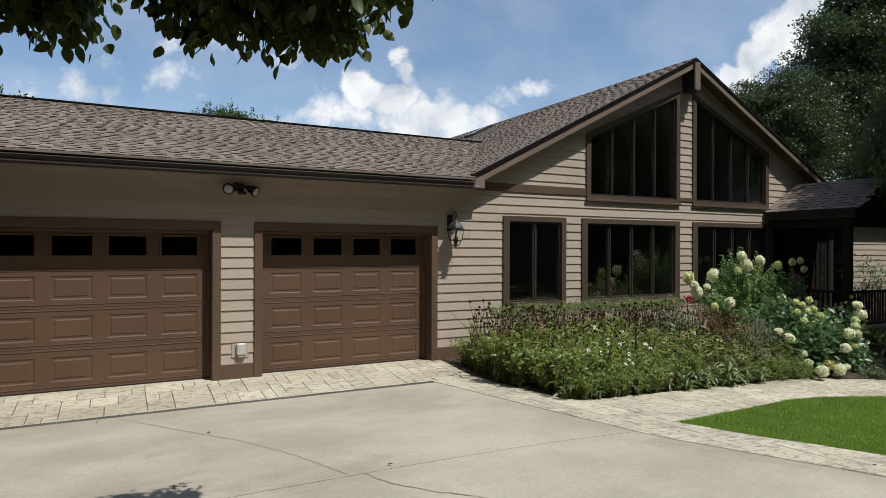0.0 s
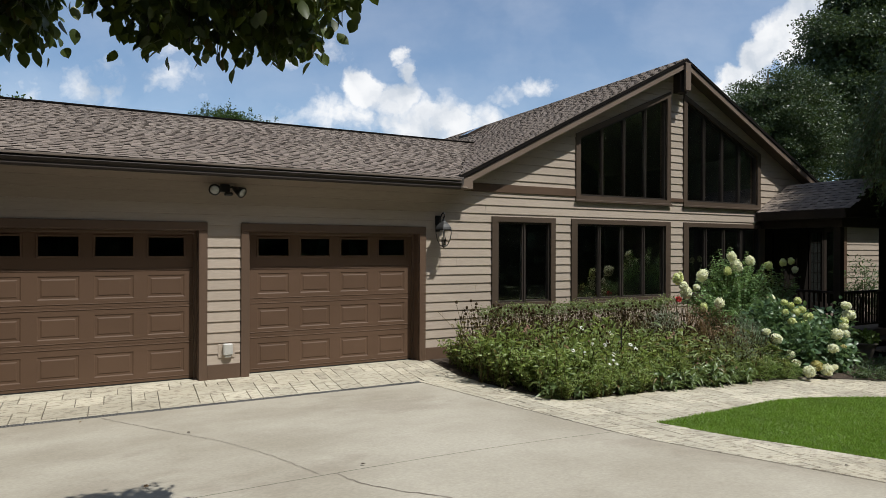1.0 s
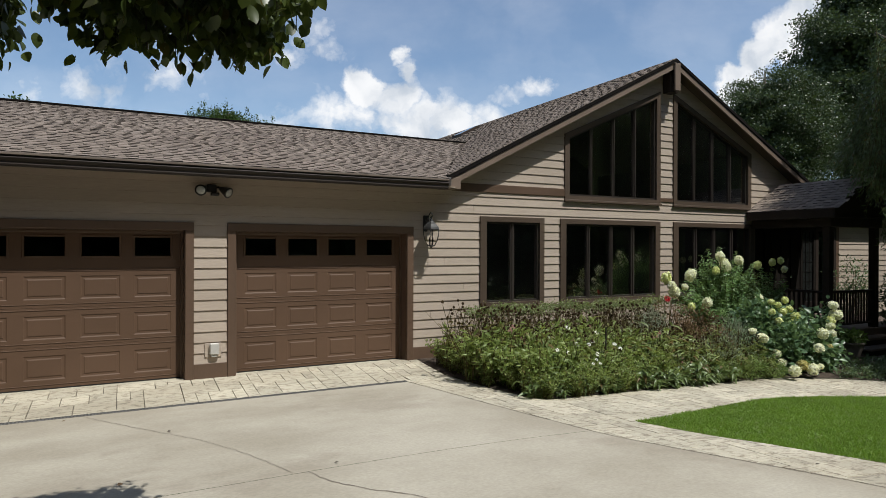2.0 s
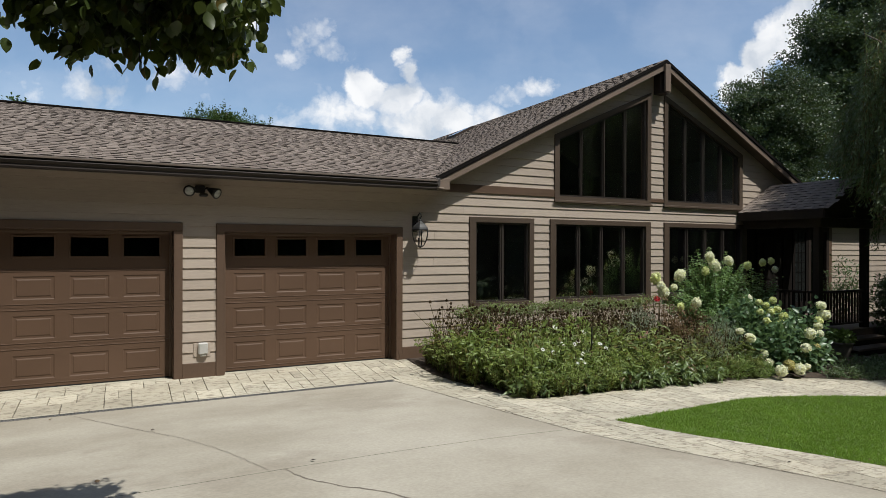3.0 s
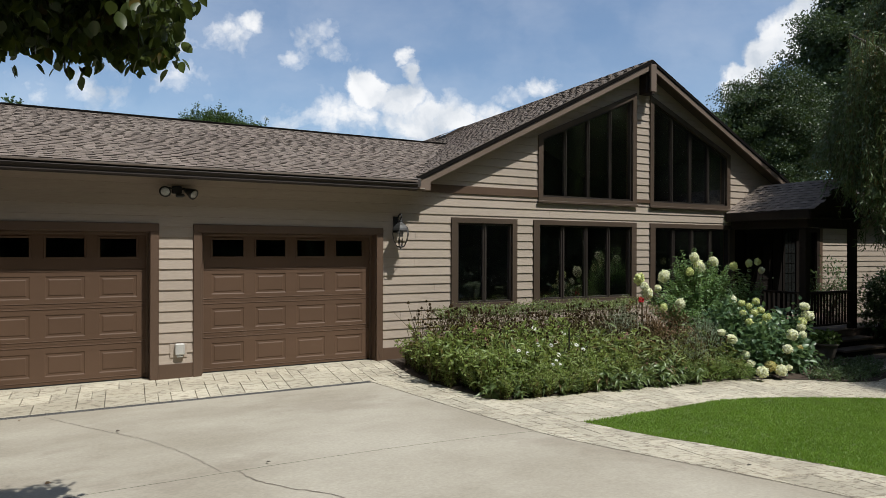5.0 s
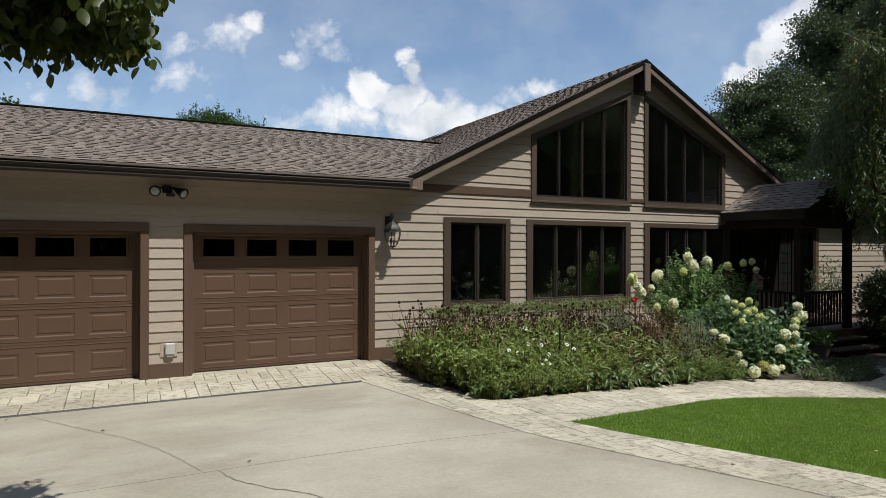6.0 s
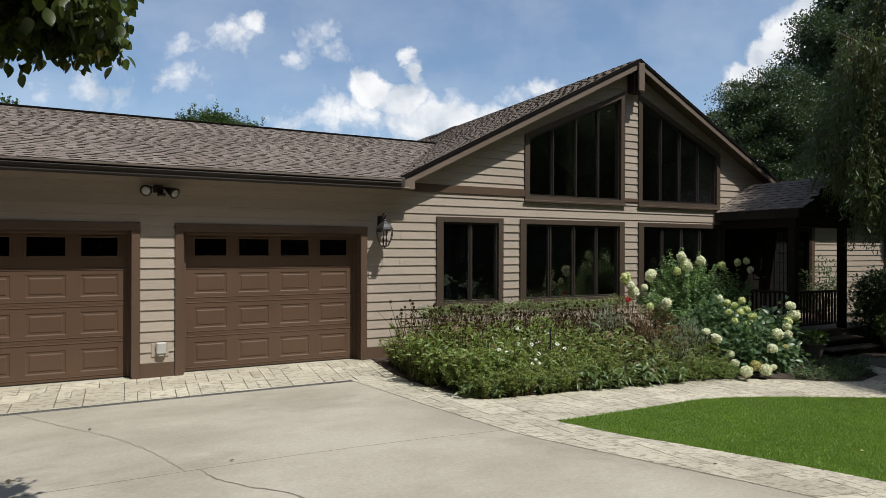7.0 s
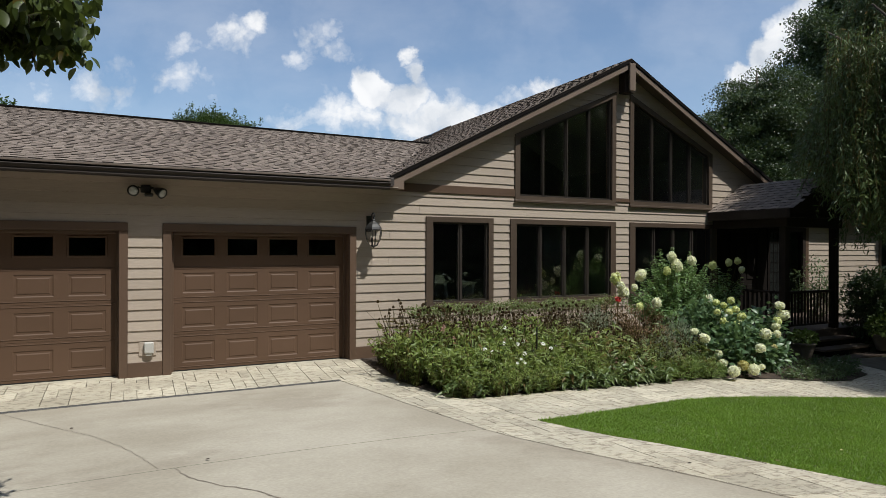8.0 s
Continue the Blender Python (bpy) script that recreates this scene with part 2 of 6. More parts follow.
GREYBOX = surface("off-white plastic", (0.40, 0.395, 0.37), (0.46, 0.45, 0.42), 0.45, 3.0, 60.0, 0.05, 0.02)
BLACKEDGE = surface("dull black roof edge", (0.008, 0.007, 0.007), (0.014, 0.012, 0.011), 0.95, 3.0, 60.0, 0.1, 0.02, spec=0.05)
RUBBER = surface("black rubber seal", (0.012, 0.012, 0.012), (0.02, 0.02, 0.02), 0.7, 3.0, 60.0, 0.1, 0.02)
GRATE = surface("grey drain grate", (0.10, 0.098, 0.095), (0.15, 0.147, 0.14), 0.6, 2.0, 60.0, 0.2, 0.1)
PEWTER = surface("dull pewter", (0.055, 0.055, 0.055), (0.090, 0.090, 0.088), 0.62, 5.0, 40.0, 0.1, 0.02, metal=1.0)
SILVER = surface("silver reflector", (0.75, 0.75, 0.74), (0.8, 0.8, 0.79), 0.18, 2.0, 40.0, 0.05, 0.02, metal=1.0)
SMOKED = surface("dark patterned glass", (0.010, 0.011, 0.011), (0.018, 0.02, 0.019), 0.3, 6.0, 30.0, 0.5, 0.02)
PANE = glassy("window glass")
LAMPGLASS = glassy("lantern glass", (0.95, 0.96, 0.95), 1.1)

LEAF_OVER = leafy("broad tree leaf", (0.030, 0.050, 0.012), (0.120, 0.158, 0.038), 0.32, 0.4, brown=(0.14, 0.10, 0.02), brown_share=0.03)
LEAF_FAR = leafy("far tree leaf", (0.011, 0.023, 0.009), (0.092, 0.134, 0.050), 0.22, 0.42, spec=0.45)
LEAF_WOOD = leafy("woodland leaf", (0.045, 0.078, 0.034), (0.155, 0.215, 0.095), 0.42, 0.45)
LEAF_PEAR = leafy("bright tree leaf", (0.030, 0.062, 0.014), (0.085, 0.14, 0.032), 0.3, 0.45)
LEAF_WILLOW = leafy("willow leaf", (0.022, 0.042, 0.016), (0.165, 0.225, 0.095), 0.24, 0.45, brown=(0.2, 0.12, 0.03), brown_share=0.02, spec=0.3)
LEAF_BED = leafy("perennial leaf", (0.086, 0.142, 0.036), (0.345, 0.425, 0.135), 0.40, 0.36, brown=(0.20, 0.15, 0.06), brown_share=0.06)
LEAF_CONE = leafy("coneflower leaf", (0.078, 0.124, 0.044), (0.335, 0.398, 0.150), 0.38, 0.36, brown=(0.19, 0.11, 0.045), brown_share=0.16)
LEAF_DRY = leafy("withering coneflower leaf", (0.075, 0.090, 0.032), (0.280, 0.285, 0.100), 0.34, 0.5, brown=(0.13, 0.075, 0.035), brown_share=0.45)
LEAF_BROAD = leafy("broad perennial leaf", (0.055, 0.095, 0.032), (0.225, 0.300, 0.112), 0.32, 0.38, brown=(0.15, 0.09, 0.04), brown_share=0.03)
LEAF_HEDGE = leafy("climber leaf", (0.080, 0.120, 0.044), (0.275, 0.335, 0.140), 0.35, 0.5, brown=(0.12, 0.08, 0.045), brown_share=0.1)
LEAF_HYD = leafy("hydrangea leaf", (0.068, 0.145, 0.056), (0.270, 0.410, 0.170), 0.38, 0.36)
LEAF_SMOOTH = leafy("smooth hydrangea leaf", (0.042, 0.090, 0.042), (0.165, 0.262, 0.130), 0.32, 0.38)
LEAF_RUST = leafy("rusty astilbe leaf", (0.10, 0.064, 0.034), (0.26, 0.165, 0.088), 0.25, 0.6)
LEAF_RUSTDARK = leafy("withered brown leaf", (0.055, 0.037, 0.019), (0.150, 0.102, 0.052), 0.25, 0.7)
LEAF_SAGE = leafy("grey green sage leaf", (0.12, 0.155, 0.10), (0.33, 0.39, 0.27), 0.2, 0.6)
LEAF_LOW = leafy("fresh low leaf", (0.075, 0.13, 0.028), (0.24, 0.33, 0.085), 0.3, 0.5)
LEAF_SHRUB = leafy("dark shrub leaf", (0.045, 0.080, 0.034), (0.150, 0.215, 0.098), 0.3, 0.42)
GRASS = leafy("lawn grass", (0.105, 0.200, 0.020), (0.255, 0.420, 0.058), 0.45, 0.55, brown=(0.25, 0.24, 0.09), brown_share=0.05)
BLOOM = leafy("cream hydrangea petal", (0.76, 0.78, 0.58), (0.92, 0.93, 0.82), 0.3, 0.6)
BLOOM_GREEN = leafy("lime hydrangea petal", (0.60, 0.66, 0.30), (0.84, 0.86, 0.54), 0.3, 0.6)
BLOOM_OLD = leafy("fading hydrangea petal", (0.45, 0.42, 0.16), (0.72, 0.66, 0.34), 0.3, 0.6)
PETAL_WHITE = leafy("white daisy petal", (0.75, 0.75, 0.70), (0.85, 0.85, 0.82), 0.2, 0.6)
PETAL_PINK = leafy("dusty pink petal", (0.26, 0.13, 0.10), (0.40, 0.23, 0.18), 0.2, 0.6)
PETAL_RED = leafy("red rose petal", (0.55, 0.015, 0.03), (0.75, 0.04, 0.06), 0.2, 0.5)


# ---- building helpers ----
def box(bm, x0, x1, y0, y1, z0, z1, bevel=0.0):
    vs = [bm.verts.new((x, y, z)) for x in (x0, x1) for y in (y0, y1) for z in (z0, z1)]
    fs = [bm.faces.new([vs[i] for i in f]) for f in ((0, 1, 3, 2), (4, 6, 7, 5), (0, 4, 5, 1), (2, 3, 7, 6), (0, 2, 6, 4), (1, 5, 7, 3))]
    if bevel:
        edges = list({e for f in fs for e in f.edges})
        bmesh.ops.bevel(bm, geom=edges, offset=bevel, segments=1, affect="EDGES", clamp_overlap=True)
    return bm


def boxes(*dims, bevel=0.003):
    bm = bmesh.new()
    for d in dims:
        box(bm, *d, bevel=bevel)
    return bm


def tube(bm, points, radii, sides=8, cap=True):
    """A tapered round bar through the points."""
    rings = []
    for i, p in enumerate(points):
        p = Vector(p)
        a = Vector(points[max(i - 1, 0)])
        b = Vector(points[min(i + 1, len(points) - 1)])
        d = (b - a).normalized()
        side = d.cross(Vector((0.31, 0.17, 0.93)))
        side = side.normalized() if side.length > 1e-4 else Vector((1, 0, 0))
        up = d.cross(side)
        r = radii[i] if isinstance(radii, (list, tuple)) else radii
        rings.append([bm.verts.new(p + r * (math.cos(2 * math.pi * k / sides) * side + math.sin(2 * math.pi * k / sides) * up)) for k in range(sides)])
    for r0, r1 in zip(rings, rings[1:]):
        for k in range(sides):
            bm.faces.new((r0[k], r0[(k + 1) % sides], r1[(k + 1) % sides], r1[k]))
    if cap:
        bm.faces.new(rings[0][::-1])
        bm.faces.new(rings[-1])
    return bm


def lathe(bm, at, profile, sides=16):
    """A turned body: (radius, height) pairs about a vertical axis at the place."""
    rings = [[bm.verts.new((at[0] + r * math.cos(2 * math.pi * k / sides), at[1] + r * math.sin(2 * math.pi * k / sides), at[2] + h)) for k in range(sides)]
             for r, h in profile]
    for r0, r1 in zip(rings, rings[1:]):
        for k in range(sides):
            bm.faces.new((r0[k], r0[(k + 1) % sides], r1[(k + 1) % sides], r1[k]))
    bm.faces.new(rings[0][::-1])
    bm.faces.new(rings[-1])
    return bm


def prism(bm, poly, y0, y1):
    """A plate from a polygon of (x, z), from y0 to y1."""
    a = [bm.verts.new((x, y0, z)) for x, z in poly]
    b = [bm.verts.new((x, y1, z)) for x, z in poly]
    bm.faces.new(a)
    bm.faces.new(b[::-1])
    for i in range(len(poly)):
        j = (i + 1) % len(poly)
        bm.faces.new((a[j], a[i], b[i], b[j]))
    return bm


def mesh_of(name, source, material):
    me = bpy.data.meshes.new(name)
    if isinstance(source, bmesh.types.BMesh):
        bmesh.ops.recalc_face_normals(source, faces=source.faces[:])
        source.to_mesh(me)
        source.free()
    else:
        me.from_pydata(source[0], [], source[1])
    me.materials.append(material)
    return me


def thing(name, at, label, category, group="", kind=""):
    """An empty at the base of a thing of several parts."""
    e = new(name)
    e.location = at
    e.empty_display_size = 0.1
    return tagged(e, label, category, group, kind)


def part(name, source, material, parent, label="", smooth=False):
    me = source if isinstance(source, bpy.types.Mesh) else mesh_of(name, source, material)
    ob = new(name, me)
    ob.parent = parent
    if parent.type == "EMPTY":
        ob.matrix_parent_inverse = Matrix.Translation(-parent.location)
    if smooth:
        me.polygons.foreach_set("use_smooth", [True] * len(me.polygons))
    return tagged(ob, label)


def solid(name, source, material, label, category, group="", kind="", smooth=False):
    me = source if isinstance(source, bpy.types.Mesh) else mesh_of(name, source, material)
    if smooth:
        me.polygons.foreach_set("use_smooth", [True] * len(me.polygons))
    return tagged(new(name, me), label, category, group, kind)


def clip(poly, a, b, c):
    """The side of a polygon where a*x + b*y <= c."""
    out = []
    for i, p in enumerate(poly):
        q = poly[(i + 1) % len(poly)]
        dp, dq = a * p[0] + b * p[1] - c, a * q[0] + b * q[1] - c
        if dp <= 0:
            out.append(p)
        if (dp < 0 < dq) or (dq < 0 < dp):
            k = dp / (dp - dq)
            out.append((p[0] + k * (q[0] - p[0]), p[1] + k * (q[1] - p[1])))
    return out


def area(poly):
    return sum(p[0] * q[1] - q[0] * p[1] for p, q in zip(poly, poly[1:] + poly[:1])) / 2


def edges_of(convex):
    """Half planes a, b, c of a counter-clockwise convex polygon."""
    for p, q in zip(convex, convex[1:] + convex[:1]):
        a, b = q[1] - p[1], -(q[0] - p[0])
        yield a, b, a * p[0] + b * p[1]


def minus(polys, convex):
    """Polygons less a convex counter-clockwise hole."""
    out = []
    for poly in polys:
        rest = poly
        for a, b, c in edges_of(convex):
            if not rest:
                break
            outer = clip(rest, -a, -b, -c)
            if len(outer) > 2 and abs(area(outer)) > 1e-5:
                out.append(outer)
            rest = clip(rest, a, b, c)
    return out


def within(poly, convex):
    for a, b, c in edges_of(convex):
        poly = clip(poly, a, b, c)
        if len(poly) < 3:
            return []
    return poly if abs(area(poly)) > 1e-5 else []


def rect(x0, x1, z0, z1):
    return [(x0, z0), (x1, z0), (x1, z1), (x0, z1)]


# ---- the lie of the land: it falls to the drain before the garage, and to the porch ----
FALL_X = (-60, 3, 5, 7.5, 9.7, 11.4, 14, 60)
FALL = (0.074, 0.074, 0.053, 0.003, -0.046, -0.07, -0.075, -0.075)
WALL = 9.484


def ground(x, y):
    s = sum(float(np.interp(x + k, FALL_X, FALL)) for k in (-0.9, -0.45, 0, 0.45, 0.9)) / 5
    if y > 8.42:
        return -0.09 + 0.09 * min((y - 8.42) / 1.06, 1)
    return -0.09 + s * min(8.42 - y, 12)


def sheet(region, cell, lift, x_lines=None, y_lines=None):
    """A ground sheet over a region of the plan, in cells that follow the lie of the land."""
    xs, ys = [p[0] for p in region], [p[1] for p in region]
    x_lines = x_lines or list(np.arange(math.floor(min(xs) / cell) * cell, max(xs) + cell, cell))
    y_lines = y_lines or list(np.arange(math.floor(min(ys) / cell) * cell, max(ys) + cell, cell))
    verts, faces, seen = [], [], {}
    for x0, x1 in zip(x_lines, x_lines[1:]):
        col = clip(clip(region, -1, 0, -x0), 1, 0, x1)
        if len(col) < 3:
            continue
        for y0, y1 in zip(y_lines, y_lines[1:]):
            poly = clip(clip(col, 0, -1, -y0), 0, 1, y1)
            if len(poly) < 3 or abs(area(poly)) < 1e-7:
                continue
            ids = []
            for x, y in poly:
                key = (round(x, 4), round(y, 4))
                if key not in seen:
                    seen[key] = len(verts)
                    verts.append((x, y, ground(x, y) + lift))
                if seen[key] not in ids:
                    ids.append(seen[key])
            if len(ids) > 2:
                faces.append(ids if area(poly) > 0 else ids[::-1])
    return verts, faces


# plan outlines
DRAIN_Y = 8.30
DRIVE_EDGE = [(4.30, 8.25), (4.36, 7.4), (4.42, 6.5), (4.50, 5.5), (4.60, 4.52), (4.70, 4.1), (4.92, 3.53), (5.17, 3.0), (5.42, 2.5), (5.63, 2.05), (5.95, 1.4), (6.5, 0.2), (7.2, -1.5), (8.0, -4.0)]
LAWN_BACK = [(5.38, 4.71), (5.85, 4.80), (6.75, 4.98), (7.5, 5.14), (8.13, 5.26), (8.85, 5.29), (9.5, 5.23), (10.22, 5.08), (11.0, 4.88), (11.9, 4.62), (13.5, 4.3), (16, 4.1)]
LAWN_FRONT = [(5.38, 4.69), (5.50, 4.3), (5.68, 3.9), (5.99, 3.45), (6.27, 3.05), (6.60, 2.58), (6.96, 2.08), (7.5, 1.3), (8.2, 0.2), (9.0, -1.2), (10, -4)]
BED_FRONT = [(5.02, 9.40), (5.04, 8.3), (5.04, 7.1), (5.12, 6.3), (5.25, 6.08), (6.47, 6.12), (8.4, 6.27), (9.8, 6.27), (10.3, 6.2), (11.1, 5.93), (11.75, 5.62), (12.4, 5.45), (13.2, 5.6)]
slab_far = [(-7, 8.25)] + [(-7, 4.458)] + [(4.60, 4.528)] + DRIVE_EDGE[3::-1]
slab_near = [(-7, -5), (8.2, -5)] + DRIVE_EDGE[:3:-1] + [(-7, 4.45)]

lines = [-2500, -400, -120, -60, -30] + list(range(-20, 31, 2)) + [45, 70, 130, 400, 2500]
solid("ground", sheet(rect(-2500, 2500, -2500, 2500), 2, -0.09, lines, lines), TURF, "rough grassy ground around the house", "ground", kind="structure")
drive = thing("driveway", (0, 4, 0), "pale worn concrete driveway with cracks and a control joint", "driveway", kind="structure")
part("slab", sheet(slab_far, 0.5, 0.0), CONCRETE, drive)
part("slab", sheet(slab_near, 0.5, 0.0), CONCRETE, drive)
part("control_joint", sheet([(-7, 4.43), (4.60, 4.50), (4.60, 4.55), (-7, 4.48)], 0.5, -0.012), CRACKMAT, drive, "narrow dark control joint")


def crack(points, width):
    """A ragged ribbon along the points."""
    r = random.Random(5)
    pts = []
    for p, q in zip(points, points[1:]):
        n = max(2, int(math.dist(p, q) / 0.05))
        for i in range(n):
            k = i / n
            pts.append((p[0] + k * (q[0] - p[0]) + r.uniform(-0.009, 0.009), p[1] + k * (q[1] - p[1]) + r.uniform(-0.009, 0.009)))
    verts, faces = [], []
    for i, (x, y) in enumerate(pts):
        w = width * r.uniform(0.4, 1.3) / 2
        verts += [(x - w, y - w * 0.3, ground(x, y) + 0.003), (x + w, y + w * 0.3, ground(x, y) + 0.003)]
        if i:
            faces.append((2 * i - 2, 2 * i - 1, 2 * i + 1, 2 * i))
    return verts, faces


part("crack", crack([(0.08, 8.2), (0.48, 7.39), (0.88, 6.63), (1.15, 6.12), (1.38, 5.52), (1.53, 5.0), (1.61, 4.66), (1.66, 4.50)], 0.007), CRACKMAT, drive, "thin dark crack")
part("crack", crack([(1.76, 4.49), (1.82, 4.2), (1.87, 4.1), (2.02, 3.83), (2.2, 3.6), (2.33, 3.34), (2.6, 2.7), (2.7, 2.0)], 0.012), CRACKMAT, drive, "dark crack")

part("edge_joint", crack(DRIVE_EDGE, 0.010), CRACKMAT, drive, "dark joint along the stamped border")

walk_region = [(-4, WALL + 0.03), (-4, DRAIN_Y + 0.055), (4.30, DRAIN_Y + 0.055)] + DRIVE_EDGE + [(10, -4)] + LAWN_FRONT[-2::-1] + LAWN_BACK[1:] + [(16, 6.3), (13.6, 6.6), (13.2, 5.6)] + BED_FRONT[-2::-1] + [(5.02, WALL + 0.03)]
solid("paved_path", sheet(walk_region, 0.5, -0.012), JOINT, "recessed dark joints under the stamped path", "path", kind="structure")
lawn_region = LAWN_FRONT[::1] + [(30, -4), (30, 4.1)] + LAWN_BACK[:0:-1]
solid("lawn", sheet(lawn_region, 0.5, 0.0), TURF, "mown green lawn beside the path", "lawn", kind="structure")
bed_region = BED_FRONT + [(13.6, 6.6), (13.9, 7.2), (13.9, WALL), (5.02, WALL)]
solid("planting_bed", sheet(bed_region, 0.5, 0.015), SOIL, "dark mulched planting bed along the house wall", "planting bed", kind="structure")

# trench drain
drain = thing("trench_drain", (1, DRAIN_Y, -0.09), "grey slotted trench drain before the garage", "drain", kind="structure")
bm = bmesh.new()
for y in (DRAIN_Y - 0.045, DRAIN_Y + 0.035):
    box(bm, -4, 4.32, y, y + 0.012, -0.15, -0.075)
part("rim", bm, GRATE, drain)
bm = bmesh.new()
x = -3.98
while x < 4.3:
    box(bm, x, x + 0.018, DRAIN_Y - 0.033, DRAIN_Y + 0.035, -0.1, -0.079)
    x += 0.036
tagged(part("grate", bm, GRATE, drain), kind="stuff")
part("channel", boxes((-4, 4.32, DRAIN_Y - 0.033, DRAIN_Y + 0.035, -0.2, -0.15), bevel=0), BLACK, drain)

# ---- the front wall ----
L_DOOR, R_DOOR, DOOR_H, DOOR_BACK = (-1.53, 1.30), (2.00, 4.83), 2.185, 0.22
TR = 0.115
UW1 = [(8.34, 2.985), (10.72, 2.985), (10.72, 5.175), (8.34, 4.135)]
UW2 = [(11.34, 2.985), (13.72, 2.985), (13.72, 4.135), (11.34, 5.175)]
UW1_OUT = [(8.225, 2.86), (10.83, 2.86), (10.83, 5.34), (8.225, 4.20)]
UW2_OUT = [(11.23, 2.86), (13.835, 2.86), (13.835, 4.20), (11.23, 5.34)]
LOW = [((6.285, 7.727), (6.42, 7.62), 1), ((8.12, 10.83), (8.262, 10.69), 3), ((11.238, 13.95), (11.39, 13.81), 3)]
LOW_TOP, LOW_GL, LOW_BOT, LOW_SILL = 2.52, 2.425, 0.93, 0.83
APEX, RAKE, RUN, RAKE_Y = (11.03, 6.02), 0.51, 5.53, 9.205
holes = [rect(*L_DOOR, -0.3, DOOR_H), rect(*R_DOOR, -0.3, DOOR_H), UW1, UW2] + [rect(a - 0.02, b + 0.02, LOW_BOT - 0.02, LOW_GL + 0.02) for _, (a, b), _ in LOW]
cuts = [rect(-5, 5.6, -0.3, 3.05), [(5.6, -0.3), (14.05, -0.3), (14.05, 2.70), (5.6, 2.70)], [(5.6, 2.70), (15.9, 2.70), (15.9, 3.37), (11.03, 5.86), (5.6, 3.09)]]
polys = cuts
for h in holes:
    polys = minus(polys, h)
bm = bmesh.new()
for p in polys:
    prism(bm, p if area(p) > 0 else p[::-1], WALL, WALL + 0.16)
wall = solid("wall_south", bm, TRIM, "tan lap-sided front wall with brown trim", "wall", kind="structure")

# lap siding, board by board
COURSE, FIRST = 0.1567, 0.219
covers = [rect(L_DOOR[0] - TR, L_DOOR[1] + TR, -0.5, 2.30), rect(R_DOOR[0] - 0.12, R_DOOR[1] + 0.115, -0.5, 2.30), UW1_OUT, UW2_OUT,
          rect(5.70, 8.225, 2.96, 3.11), rect(10.83, 11.23, 2.955, 3.03)] + [rect(a, b, LOW_SILL, LOW_TOP) for (a, b), _, _ in LOW]
gable_half = [[(-5, 0), (5.62, 0), (5.62, 3.1), (-5, 3.1)], [(5.62, 0), (13.98, 0), (13.98, 2.72), (5.62, 2.72)], [(5.62, 2.72), (15.9, 2.72), (15.9, 3.37), (11.03, 5.86), (5.62, 3.10)]]


def board(poly, z0):
    """A lap board: thick at its lower edge, thin where the next one covers it."""
    lean = [(x, WALL - 0.004 - 0.016 * (z0 + COURSE - z) / COURSE, z) for x, z in poly]
    n = len(poly)
    return lean + [(x, WALL, z) for x, z in poly], [tuple(range(n)), *[((i + 1) % n, i, n + i, n + (i + 1) % n) for i in range(n)]]


row = 0
while FIRST + row * COURSE < 5.9:
    z0 = FIRST + row * COURSE
    r = random.Random(row)
    pieces = []
    for zone in gable_half:
        strip = within(rect(-5, 15.9, z0, z0 + COURSE - 0.0015), zone)
        if strip:
            pieces.append(strip)
    for c in covers:
        pieces = minus(pieces, c)
    # butt joints
    for cut in (r.uniform(5.0, 6.2) if row % 3 == 0 else 99, r.uniform(8.5, 10.5)):
        pieces = [q for p in pieces for q in (clip(p, 1, 0, cut - 0.0015), clip(p, -1, 0, -cut - 0.0015)) if len(q) > 2 and abs(area(q)) > 2e-4]
    for p in pieces:
        if area(p) < 0:
            p = p[::-1]
        part("siding_board", board(p, z0), SIDING, wall)
    row += 1
part("base_board", boxes((1.415, 1.88, WALL - 0.03, WALL, -0.3, FIRST), (4.945, 13.98, WALL - 0.03, WALL, -0.3, FIRST), bevel=0.004), TRIM, wall, "brown base board")
part("frieze_band", boxes((5.70, 8.225, WALL - 0.035, WALL, 2.96, 3.11), (10.83, 11.23, WALL - 0.035, WALL, 2.955, 3.03), bevel=0.004), TRIM, wall, "brown horizontal band")

# closing walls and rooms
bm = bmesh.new()
box(bm, -5.2, -5.0, WALL, 25, -0.3, 3.05)
box(bm, -5.2, 24, 25, 25.2, -0.3, 3.05)
solid("wall_back", bm, SIDING, "closed tan side and back walls", "wall", kind="structure")
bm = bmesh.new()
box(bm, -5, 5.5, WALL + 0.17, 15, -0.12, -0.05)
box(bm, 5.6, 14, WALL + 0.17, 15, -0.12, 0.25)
solid("floor", bm, INSIDE, "interior floor coloured dark for an unlit room", "floor", kind="structure")
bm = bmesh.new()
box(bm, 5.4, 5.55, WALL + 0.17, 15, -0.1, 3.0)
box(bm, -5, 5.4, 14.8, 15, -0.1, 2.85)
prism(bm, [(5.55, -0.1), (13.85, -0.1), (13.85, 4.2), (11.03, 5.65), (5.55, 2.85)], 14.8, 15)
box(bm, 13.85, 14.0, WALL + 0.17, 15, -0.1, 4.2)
solid("wall_inside", bm, INSIDE, "interior walls coloured dark for an unlit room", "wall", kind="structure")
solid("ceiling", boxes((-5, 5.4, WALL + 0.17, 15, 2.75, 2.85), bevel=0), INSIDE, "garage ceiling coloured dark for an unlit room", "ceiling", kind="structure")


